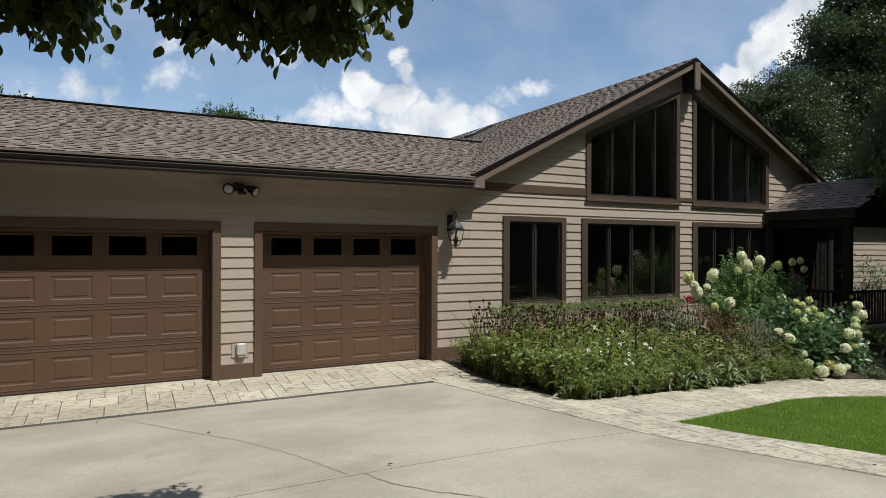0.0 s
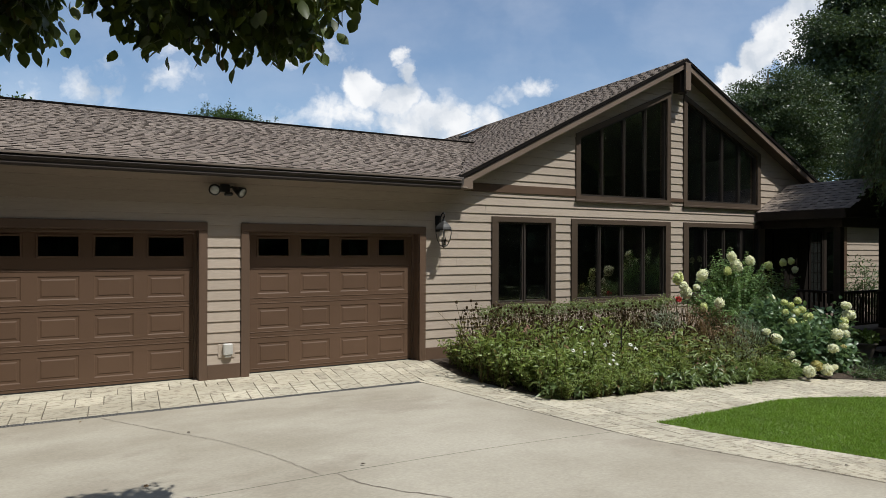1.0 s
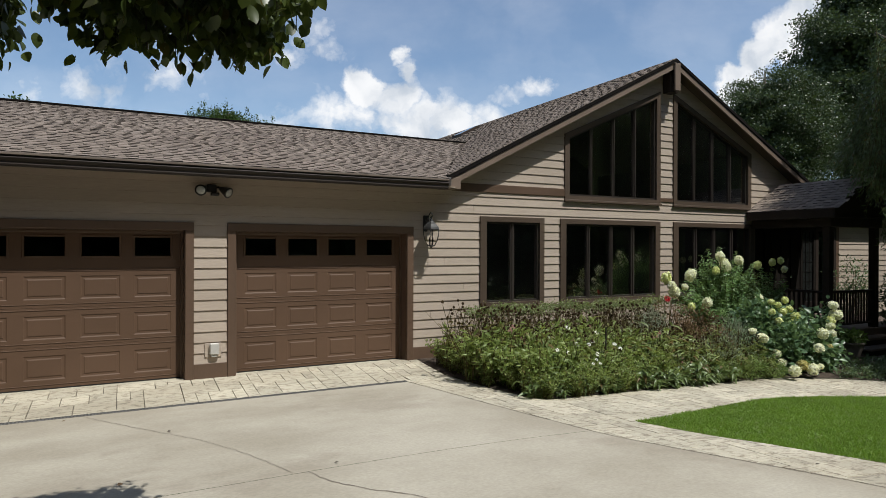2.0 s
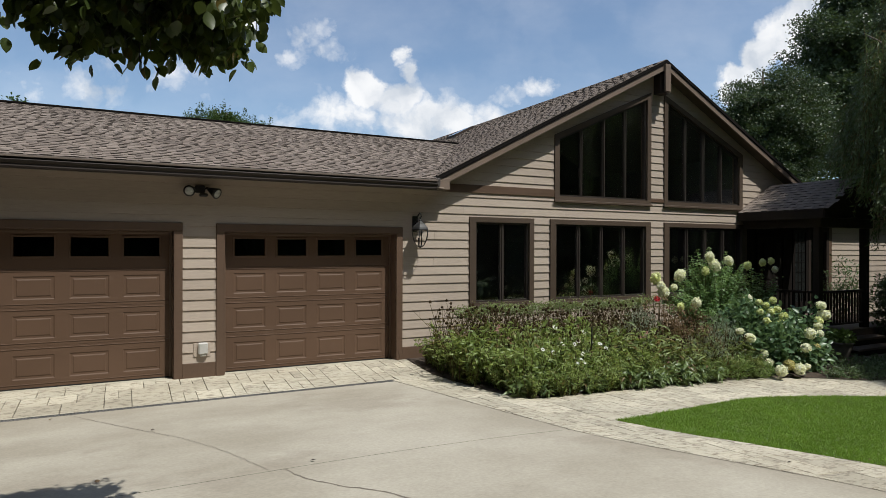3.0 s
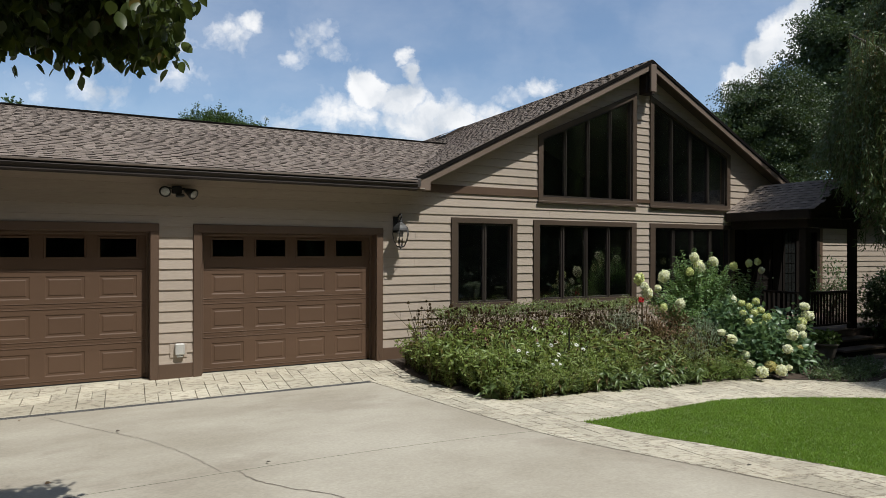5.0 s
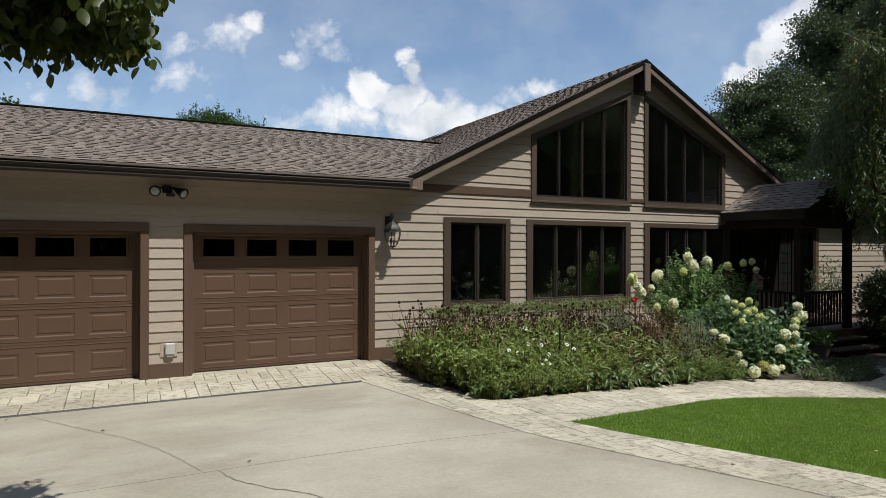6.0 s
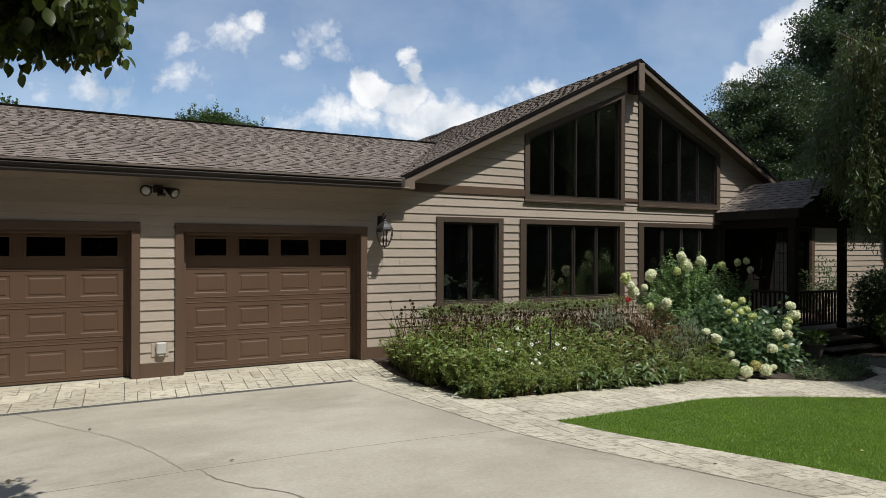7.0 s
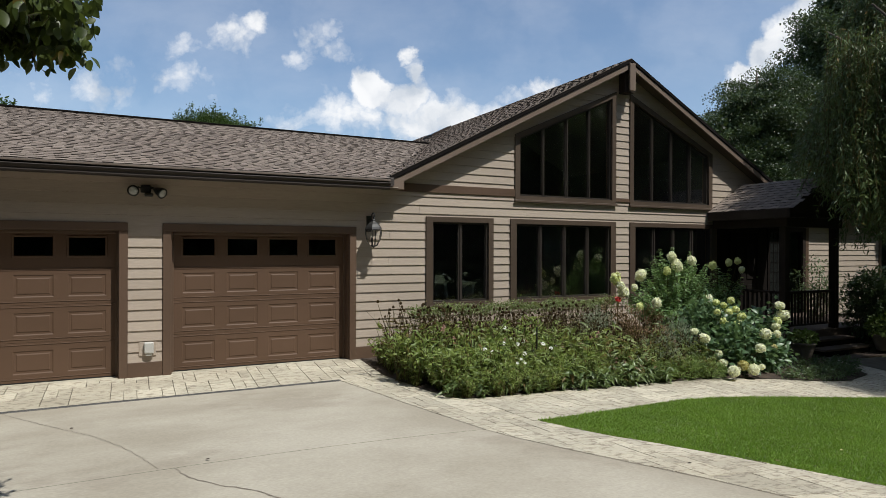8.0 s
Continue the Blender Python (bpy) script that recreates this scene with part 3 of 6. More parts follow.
# ---- garage doors ----
def garage_door(x0, x1):
    """Sectional door: a glazed top row and three rows of raised panels, with jambs and header trim."""
    y = WALL + DOOR_BACK
    d = thing("garage_door", ((x0 + x1) / 2, y, 0), "closed brown sectional garage door with four small dark windows", "garage door", "garage doors")
    mid, pitch = (x0 + x1) / 2, 0.665
    cols = [mid + (k - 1.5) * pitch for k in range(4)]
    levels = [0.012, 0.575, 1.105, 1.635, DOOR_H + 0.02]
    rows = [(0.125, 0.455), (0.675, 0.995), (1.215, 1.535)]
    for i in range(4):
        z0, z1 = levels[i] + 0.0018, levels[i + 1] - 0.0018
        bm = bmesh.new()
        if i < 3:
            a, b = rows[i]
            xs = [x0 - 0.05] + [v for c in cols for v in (c - 0.245, c + 0.245)] + [x1 + 0.05]
            for k in range(0, len(xs) - 1, 2):
                box(bm, xs[k], xs[k + 1], y, y + 0.045, z0, z1)
            for c in cols:
                box(bm, c - 0.245, c + 0.245, y, y + 0.045, z0, a)
                box(bm, c - 0.245, c + 0.245, y, y + 0.045, b, z1)
                # sunk field with sloped sides and a raised middle
                rings = []
                for inset, dy in ((0, 0), (0.016, 0.008), (0.040, 0.008), (0.056, 0.001)):
                    rings.append([bm.verts.new((sx, y + dy, sz)) for sx, sz in ((c - 0.245 + inset, a + inset), (c + 0.245 - inset, a + inset), (c + 0.245 - inset, b - inset), (c - 0.245 + inset, b - inset))])
                for r0, r1 in zip(rings, rings[1:]):
                    for k in range(4):
                        bm.faces.new((r0[k], r0[(k + 1) % 4], r1[(k + 1) % 4], r1[k]))
                bm.faces.new(rings[-1])
            # the rounded rail lines at the section's foot and head
            for z in (z0 + 0.045, z1 - 0.03):
                box(bm, x0, x1, y - 0.006, y + 0.002, z - 0.005, z + 0.005, bevel=0.002)
        else:
            wz0, wz1 = 1.806, 2.079
            box(bm, x0 - 0.05, x1 + 0.05, y, y + 0.045, z0, wz0)
            box(bm, x0 - 0.05, x1 + 0.05, y, y + 0.045, wz1, z1)
            xs = [x0 - 0.05] + [v for c in cols for v in (c - 0.235, c + 0.235)] + [x1 + 0.05]
            for k in range(0, len(xs) - 1, 2):
                box(bm, xs[k], xs[k + 1], y, y + 0.045, wz0, wz1)
        sec = part("section", bm, DOORPAINT, d)
        if i == 3:
            for c in cols:
                fr = bmesh.new()
                for q in ((c - 0.262, c - 0.232, 1.78, 2.105), (c + 0.232, c + 0.262, 1.78, 2.105), (c - 0.232, c + 0.232, 1.78, 1.81), (c - 0.232, c + 0.232, 2.075, 2.105)):
                    box(fr, q[0], q[1], y - 0.012, y, q[2], q[3], bevel=0.004)
                part("window_frame", fr, DOORPAINT, sec)
                p = part("pane", boxes((c - 0.232, c + 0.232, y + 0.018, y + 0.022, 1.81, 2.075), bevel=0), PANE, sec, "dark glass pane")
                p.visible_shadow = False
    part("bottom_seal", boxes((x0, x1, y + 0.002, y + 0.04, -0.012, 0.014), bevel=0), RUBBER, d, "black rubber bottom seal")
    # jambs, stops and casing
    for xa, xb in ((x0 - 0.005, x0 + 0.004), (x1 - 0.004, x1 + 0.005)):
        part("jamb", boxes((xa - 0.01, xb + 0.01, WALL + 0.001, y + 0.05, -0.02, DOOR_H), bevel=0), TRIM, d)
    part("head_jamb", boxes((x0, x1, WALL + 0.001, y + 0.05, DOOR_H - 0.012, DOOR_H + 0.02), bevel=0), TRIM, d)
    for xa, xb in ((x0 + 0.014, x0 + 0.05), (x1 - 0.05, x1 - 0.014)):
        part("stop", boxes((xa, xb, y - 0.05, y - 0.004, 0.0, DOOR_H - 0.012), bevel=0.004), TRIM, d)
    part("head_stop", boxes((x0 + 0.05, x1 - 0.05, y - 0.05, y - 0.004, DOOR_H - 0.05, DOOR_H - 0.014), bevel=0.004), TRIM, d)
    for xa, xb in ((x0 - TR, x0 + 0.002), (x1 - 0.002, x1 + TR)):
        part("casing", boxes((xa, xb, WALL - 0.04, WALL - 0.001, -0.06, DOOR_H), bevel=0.004), TRIM, d)
    part("head_casing", boxes((x0 - TR, x1 + TR, WALL - 0.042, WALL - 0.001, DOOR_H, 2.30), bevel=0.004), TRIM, d)
    return d


garage_door(*R_DOOR)
garage_door(*L_DOOR)
sill = bmesh.new()
for a, b in (L_DOOR, R_DOOR):
    box(sill, a, b, WALL - 0.03, WALL + DOOR_BACK + 0.2, -0.09, -0.006, bevel=0.006)
solid("threshold", sill, STONE, "pale concrete threshold under the garage doors", "threshold", kind="structure")


# ---- windows ----
def frame_bars(bm, poly, width, y0, y1):
    """A frame of the given width inside a convex polygon of (x, z)."""
    n = len(poly)
    inner = poly
    cx = sum(p[0] for p in poly) / n
    lines_in = []
    for a, b, c in edges_of(poly):
        k = math.hypot(a, b)
        lines_in.append((a, b, c - width * k))
    corners = []
    for i in range(n):
        a1, b1, c1 = lines_in[i - 1]
        a2, b2, c2 = lines_in[i]
        det = a1 * b2 - a2 * b1
        corners.append(((c1 * b2 - c2 * b1) / det, (a1 * c2 - a2 * c1) / det))
    for i in range(n):
        j = (i + 1) % n
        prism(bm, [poly[i], poly[j], corners[j], corners[i]], y0, y1)
    return corners


def window(number, outer, glass, mullions, sill_z, label, top_line=None):
    """A fixed window: casing outside, sash bars and panes within."""
    w = thing("window_%d" % number, ((outer[0][0] + outer[1][0]) / 2, WALL, outer[0][1]), label, "window", kind="structure")
    bm = bmesh.new()
    n = len(outer)
    for i in range(n):
        j = (i + 1) % n
        prism(bm, [outer[i], outer[j], glass[j], glass[i]], WALL - 0.045, WALL + 0.03)
    part("casing", bm, WINTRIM, w)
    sill_bm = boxes((outer[0][0] - 0.02, outer[1][0] + 0.02, WALL - 0.07, WALL - 0.04, sill_z, sill_z + 0.045), bevel=0.005)
    part("window_sill", sill_bm, WINTRIM, w)
    bm = bmesh.new()
    inner = frame_bars(bm, glass, 0.035, WALL + 0.005, WALL + 0.09)
    part("window_frame", bm, SASH, w, "dark bronze frame")
    xs = [glass[0][0] + 0.03] + mullions + [glass[1][0] - 0.03]
    half = 0.042 if n == 4 and outer[2][1] == outer[3][1] else 0.028
    for m in mullions:
        p = within(rect(m - half, m + half, glass[0][1] + 0.03, 9), glass)
        bm = bmesh.new()
        prism(bm, p, WALL + 0.012, WALL + 0.085)
        q = within(rect(m - 0.012, m + 0.012, glass[0][1] + 0.03, 9), glass)
        prism(bm, q, WALL - 0.008, WALL + 0.012)
        part("mullion", bm, SASH, w, "dark bronze mullion")
    for a, b in zip(xs, xs[1:]):
        p = within(rect(a + 0.035, b - 0.035, glass[0][1] + 0.03, 9), inner)
        if p:
            bm = bmesh.new()
            prism(bm, p, WALL + 0.045, WALL + 0.051)
            ob = part("pane", bm, PANE, w, "dark glass pane")
            ob.visible_shadow = False
    return w


for n, ((a, b), (ga, gb), k) in enumerate(LOW, 1):
    step = (gb - ga) / (k + 1)
    window(n, rect(a, b, LOW_SILL, LOW_TOP), rect(ga, gb, LOW_BOT, LOW_GL), [ga + step * (i + 1) for i in range(k)], LOW_SILL,
           "tall dark casement window with brown casing" if k == 1 else "row of dark casement windows with brown casing")
window(4, UW1_OUT, UW1, [8.935, 9.53, 10.125], 2.86, "four-light trapezoid window under the gable")
window(5, UW2_OUT, UW2, [11.935, 12.53, 13.125], 2.86, "four-light trapezoid window under the gable")

# ---- roofs ----
EAVE_Y, EAVE_Z, G_SLOPE, RIDGE_Y = 9.06, 3.12, 0.333, 13.6


def garage_z(x, y):
    return EAVE_Z + G_SLOPE * (y - EAVE_Y)


def gable_z(x, y):
    return APEX[1] - RAKE * abs(x - APEX[0])


def slab(bm, plan, height, thick):
    top = [bm.verts.new((x, y, height(x, y))) for x, y in plan]
    low = [bm.verts.new((x, y, height(x, y) - thick)) for x, y in plan]
    bm.faces.new(top)
    bm.faces.new(low[::-1])
    for i in range(len(plan)):
        j = (i + 1) % len(plan)
        bm.faces.new((top[j], top[i], low[i], low[j]))
    return bm


def shingles(origin, along, up, rows, width, keep, exposure=0.127, seed=1):
    """Shingle tabs course by course on a slope: from the eave's end at origin, along it and up it. keep(x, y) says where."""
    r = random.Random(seed)
    origin, along, up = Vector(origin), Vector(along).normalized(), Vector(up).normalized()
    out = along.cross(up)
    if out.z < 0:
        out = -out
    tabs = []
    for k in range(rows):
        u = -r.uniform(0, 0.3)
        proud = k % 2
        while u < width:
            w = r.uniform(0.08, 0.17)
            proud = 1 - proud
            if u < 0:
                u, w = 0.0, max(w + u, 0.06)
            c = origin + along * (u + w / 2) + up * (k * exposure + exposure / 2)
            if keep(c.x, c.y):
                t0 = r.uniform(0.012, 0.017) if proud else 0.0065
                lo, hi = k * exposure - 0.006 * r.random(), (k + 1) * exposure + 0.012
                p = [origin + along * (u + d) + up * h + out * t for d, h, t in ((0.002, lo, t0), (w - 0.002, lo, t0), (w - 0.002, hi, 0.003), (0.002, hi, 0.003),
                                                                               (0.002, lo, -0.004), (w - 0.002, lo, -0.004))]
                tabs.append([tuple(v) for v in p])
            u += w
    return tabs


TAB_FACES = [(0, 1, 2, 3), (4, 5, 1, 0), (4, 0, 3), (5, 2, 1)]


def edged(me):
    """Every tab's butt shows its dark cut edge."""
    me.materials.append(SHINGLE_EDGE)
    me.polygons.foreach_set("material_index", [1 if i % 4 == 1 else 0 for i in range(len(me.polygons))])


def lay(tabs, roof, singles=0, near=None):
    """The nearest tabs as pieces of their own, the rest joined."""
    if singles:
        tabs = sorted(tabs, key=near)
    for t in tabs[:singles]:
        edged(part("shingle", (t, TAB_FACES), SHINGLE, roof).data)
    verts, faces = [], []
    for t in tabs[singles:]:
        n = len(verts)
        verts += t
        faces += [tuple(n + i for i in f) for f in TAB_FACES]
    if verts:
        edged(tagged(part("shingle_field", (verts, faces), SHINGLE, roof), kind="stuff").data)


VALLEY_X = 5.5 + (garage_z(0, RIDGE_Y) - 3.2) / RAKE
bm = bmesh.new()
slab(bm, [(-6, EAVE_Y), (5.46, EAVE_Y), (VALLEY_X, RIDGE_Y), (-6, RIDGE_Y)], garage_z, 0.12)
slab(bm, [(-6, RIDGE_Y), (VALLEY_X, RIDGE_Y), (VALLEY_X, 18.2), (-6, 18.2)], lambda x, y: garage_z(x, 2 * RIDGE_Y - y), 0.12)
garage_roof = solid("roof_garage", bm, UNDERROOF, "brown asphalt shingle roof over the garage", "roof", kind="structure")
bm = bmesh.new()
slab(bm, [(5.5, RAKE_Y), (APEX[0], RAKE_Y), (APEX[0], 27), (VALLEY_X, 27), (VALLEY_X, RIDGE_Y)], gable_z, 0.09)
slab(bm, [(APEX[0], RAKE_Y), (16.55, RAKE_Y), (16.55, 27), (APEX[0], 27)], gable_z, 0.09)
gable_roof = solid("roof_gable", bm, UNDERROOF, "brown asphalt shingle gable roof", "roof", kind="structure")
part("ridge_cap", boxes((-6, VALLEY_X + 0.1, RIDGE_Y - 0.12, RIDGE_Y + 0.12, garage_z(0, RIDGE_Y) - 0.02, garage_z(0, RIDGE_Y) + 0.016), bevel=0.006), BLACKEDGE, garage_roof, "dark ridge cap")

# gutter with its rolled profile, fascia and soffit
gutter = thing("gutter", (0, EAVE_Y, 3.0), "dark brown metal gutter along the garage eave", "gutter", kind="structure")
prof = [(y - 0.115, z - 0.035) for y, z in ((9.245, 3.075), (9.245, 2.985), (9.21, 2.972), (9.165, 2.975), (9.155, 3.0), (9.162, 3.03), (9.138, 3.055), (9.128, 3.078), (9.132, 3.086), (9.145, 3.086), (9.145, 3.08))]
bm = bmesh.new()
ends = [[bm.verts.new((x, y, z)) for y, z in prof] for x in (-6, 5.41)]
for i in range(len(prof) - 1):
    bm.faces.new((ends[0][i], ends[0][i + 1], ends[1][i + 1], ends[1][i]))
bm.faces.new(ends[1])
part("trough", bm, GUTTERPAINT, gutter)
part("drip_edge", boxes((-6, 5.41, 9.012, 9.17, 3.078, 3.110), bevel=0.004), DRIP, gutter, "weathered brown drip edge")
part("fascia", boxes((-6, 5.41, 9.132, 9.19, 2.955, 3.075), bevel=0), WINTRIM, gutter)
part("soffit", boxes((-6, 5.62, 9.19, WALL - 0.03, 2.985, 3.0), bevel=0), SIDING, gutter)

# rake boards, soffit and king post of the gable
rake = thing("gable_trim", (APEX[0], RAKE_Y, 5.9), "brown rake boards and king post of the gable", "trim", kind="structure")
for s in (-1, 1):
    def edge(u, drop):
        return (APEX[0] + s * u, APEX[1] - RAKE * u - drop)
    bm = bmesh.new()
    prism(bm, [edge(0, 0.075), edge(RUN, 0.075), edge(RUN, 0.205), edge(0, 0.205)], RAKE_Y, RAKE_Y + 0.035)
    part("rake_board", bm, RAKEPAINT, rake)
    bm = bmesh.new()
    prism(bm, [edge(0, 0.004), edge(RUN + 0.03, 0.004), edge(RUN + 0.03, 0.075), edge(0, 0.075)], RAKE_Y - 0.018, RAKE_Y + 0.01)
    part("drip_edge", bm, BLACKEDGE, rake, "dark metal drip edge")
    bm = bmesh.new()
    prism(bm, [edge(0, 0.18), edge(RUN - 0.05, 0.18), edge(RUN - 0.05, 0.2), edge(0, 0.2)], RAKE_Y + 0.035, WALL - 0.03)
    part("rake_soffit", bm, WINTRIM, rake)
part("tail_block", boxes((5.415, 5.735, RAKE_Y - 0.005, WALL - 0.03, 2.965, 3.165), bevel=0.004), RAKEPAINT, rake)
part("king_post", boxes((10.945, 11.105, RAKE_Y - 0.055, RAKE_Y - 0.002, 5.32, 5.91), bevel=0.006), RAKEPAINT, rake)
part("ridge_beam", boxes((10.90, 11.15, RAKE_Y + 0.05, WALL - 0.03, 5.30, 5.72), bevel=0.006), DARKBROWN, rake)

# skylight low on the far gable slope
sky_l = thing("skylight", (10.07, 16.65, 5.5), "small flat skylight with a dark frame on the roof", "skylight")
bm = bmesh.new()
slab(bm, [(9.75, 16.35), (10.4, 16.35), (10.4, 16.95), (9.75, 16.95)], lambda x, y: gable_z(x, y) + 0.09, 0.12)
part("skylight_frame", bm, DARKBROWN, sky_l)
bm = bmesh.new()
slab(bm, [(9.8, 16.42), (10.34, 16.42), (10.34, 16.88), (9.8, 16.88)], lambda x, y: gable_z(x, y) + 0.1, 0.008)
part("pane", bm, SILVER, sky_l, "sky-reflecting pane")

# ---- right wing, entry and porch ----
WING_Y = 10.15
# the wall's core by the entry is coloured dark for porch shade
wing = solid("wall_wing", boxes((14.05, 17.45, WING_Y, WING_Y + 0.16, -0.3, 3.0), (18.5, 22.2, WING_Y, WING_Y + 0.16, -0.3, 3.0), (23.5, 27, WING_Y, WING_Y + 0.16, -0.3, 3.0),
                                (22.2, 23.5, WING_Y, WING_Y + 0.16, -0.3, 0.85), (22.2, 23.5, WING_Y, WING_Y + 0.16, 2.5, 3.0), bevel=0), SHADEWOOD,
             "tan lap-sided wall beyond the porch, its core darkened for porch shade", "wall", kind="structure")
# near black colour stands in for the entry's shade
solid("wall_entry", boxes((14.16, 15.29, WING_Y - 0.02, WING_Y - 0.002, -0.3, 2.62), (16.49, 16.81, WING_Y - 0.02, WING_Y - 0.002, -0.3, 2.62), bevel=0), GLOOMWOOD, "boards beside the entry door, shade in their near black colour", "wall", kind="structure")
for k in range(19):
    z0 = 0.05 + k * COURSE
    for a, b in ((18.6, 22.1), (23.6, 27)):
        if not 0.85 < z0 + 0.1 < 2.6 and a == 18.6:
            b = 22.9
        p = rect(a, b, z0, z0 + COURSE - 0.003)
        v, f = board(p, z0)
        part("siding_board", ([(x, y + WING_Y - WALL, z) for x, y, z in v], f), SIDING, wing)
part("corner_board", boxes((18.45, 18.6, WING_Y - 0.035, WING_Y, -0.3, 2.98), bevel=0.004), TRIM, wing)
wf = thing("window_6", (22.8, WING_Y, 0.85), "dark window with brown casing in the far wing", "window", kind="structure")
bm = bmesh.new()
for q in ((22.1, 22.22, 0.8, 2.55), (23.48, 23.6, 0.8, 2.55), (22.22, 23.48, 0.8, 0.9), (22.22, 23.48, 2.45, 2.55)):
    box(bm, q[0], q[1], WING_Y - 0.045, WING_Y + 0.03, q[2], q[3], bevel=0.004)
part("casing", bm, TRIM, wf)
part("pane", boxes((22.22, 23.48, WING_Y + 0.06, WING_Y + 0.066, 0.9, 2.45), bevel=0), PANE, wf)
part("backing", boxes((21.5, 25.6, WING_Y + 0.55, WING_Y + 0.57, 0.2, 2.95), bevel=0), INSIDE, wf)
bm = bmesh.new()
slab(bm, [(16.0, 9.78), (27.5, 9.78), (27.5, 14), (16.0, 14)], lambda x, y: 3.06 + 0.33 * (y - 9.78), 0.12)
wing_roof = solid("roof_wing", bm, UNDERROOF, "brown asphalt shingle roof over the far wing", "roof", kind="structure")
part("fascia", boxes((16.5, 27.5, 9.76, 9.79, 2.9, 3.07), bevel=0.003), TRIM, wing_roof)
part("soffit", boxes((16.5, 27.5, 9.79, WING_Y - 0.03, 2.93, 2.95), bevel=0), TRIM, wing_roof)
lay(shingles((16.2, 9.77, 3.06), (1, 0, 0), (0, 1, 0.33), 24, 11, lambda x, y: True, seed=9), wing_roof)
solid("wall_return", boxes((14.05, 14.15, WALL + 0.16, WING_Y, -0.3, 2.95), bevel=0), SHADEWOOD, "return wall beside the entry, porch shade in its dark colour", "wall", kind="structure")
# the second box is added to keep sun off the entry boards
solid("entry_ceiling", boxes((14.06, 16.5, WALL + 0.17, WING_Y, 2.62, 2.68), (16.5, 17.0, 9.2, WING_Y, 2.62, 2.68), bevel=0), SHADEWOOD, "entry ceiling coloured dark for shade, with an added sun-blocking piece", "ceiling", kind="structure")

door = thing("door_1", (15.87, WING_Y, 0.2), "panelled entry door under the porch, shade in its near black colour", "door", kind="structure")
part("leaf", boxes((15.42, 16.36, WING_Y - 0.045, WING_Y - 0.003, 0.2, 2.25), bevel=0.004), GLOOMWOOD, door)
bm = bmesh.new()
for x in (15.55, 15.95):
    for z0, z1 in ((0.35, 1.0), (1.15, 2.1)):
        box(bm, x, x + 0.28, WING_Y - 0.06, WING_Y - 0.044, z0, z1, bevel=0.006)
part("raised_panel", bm, GLOOMWOOD, door)
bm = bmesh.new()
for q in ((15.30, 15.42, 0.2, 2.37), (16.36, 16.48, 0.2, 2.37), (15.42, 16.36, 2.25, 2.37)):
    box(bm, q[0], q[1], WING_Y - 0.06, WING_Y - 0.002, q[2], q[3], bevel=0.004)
part("casing", bm, GLOOMWOOD, door)
bm = bmesh.new()
tube(bm, [(16.28, WING_Y - 0.045, 1.2), (16.28, WING_Y - 0.11, 1.2)], 0.012)
tube(bm, [(16.28, WING_Y - 0.11, 1.18), (16.28, WING_Y - 0.11, 1.22)], 0.028, 10)
part("handle", bm, SILVER, door, "metal door knob")
side = thing("window_7", (17.15, WING_Y, 0.4), "leaded sidelight beside the entry door", "window", kind="structure")
bm = bmesh.new()
for q in ((16.82, 16.92, 0.2, 2.5), (17.4, 17.5, 0.2, 2.5), (16.92, 17.4, 0.2, 0.5), (16.92, 17.4, 2.4, 2.5)):
    box(bm, q[0], q[1], WING_Y - 0.04, WING_Y - 0.002, q[2], q[3], bevel=0.003)
for i in range(1, 7):
    box(bm, 16.92, 17.4, WING_Y - 0.02, WING_Y - 0.008, 0.5 + i * 0.27, 0.512 + i * 0.27)
for x in (17.08, 17.24):
    box(bm, x, x + 0.012, WING_Y - 0.02, WING_Y - 0.008, 0.5, 2.4)
part("window_frame", bm, GLOOMWOOD, side)
part("pane", boxes((16.92, 17.4, WING_Y - 0.008, WING_Y - 0.003, 0.5, 2.4), bevel=0), SMOKED, side, "leaded glass")
side2 = thing("window_8", (18.0, WING_Y, 0.4), "tall dark window beside the porch", "window", kind="structure")
bm = bmesh.new()
for q in ((17.5, 17.62, 0.3, 2.55), (18.33, 18.45, 0.3, 2.55), (17.62, 18.33, 0.3, 0.42), (17.62, 18.33, 2.43, 2.55)):
    box(bm, q[0], q[1], WING_Y - 0.045, WING_Y + 0.02, q[2], q[3], bevel=0.003)
part("casing", bm, SHADEWOOD, side2)
part("pane", boxes((17.62, 18.33, WING_Y + 0.03, WING_Y + 0.036, 0.42, 2.43), bevel=0), PANE, side2)
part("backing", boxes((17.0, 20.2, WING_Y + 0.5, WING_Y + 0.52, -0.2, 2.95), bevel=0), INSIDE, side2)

# porch: its ridge runs out from the gable
PX0, PX1, PY, PMID, PZ, PSL = 13.68, 16.02, 7.42, 14.85, 2.80, 0.59


def porch_z(x, y):
    return PZ + PSL * (PMID - PX0 - abs(x - PMID))


porch = thing("porch", (14.85, 7.7, 0.1), "dark shaded entry porch with posts, railing and steps", "porch", kind="structure")
bm = bmesh.new()
slab(bm, [(PX0, PY), (PMID, PY), (PMID, WALL - 0.03), (PX0, WALL - 0.03)], porch_z, 0.09)
slab(bm, [(PMID, PY), (PX1, PY), (PX1, 10.1), (PMID, 10.1)], porch_z, 0.09)
proof = part("porch_roof", bm, UNDERROOF, porch, "brown shingle porch roof")
lay(shingles((PX0 - 0.01, WALL - 0.03, PZ), (0, -1, 0), (1, 0, PSL), 11, WALL - PY - 0.02, lambda x, y: x < PMID, seed=4), proof)
part("eave_fascia", boxes((PX0 - 0.015, PX0 + 0.02, PY, WALL - 0.05, 2.60, 2.79), bevel=0.004), SHADEWOOD, porch)
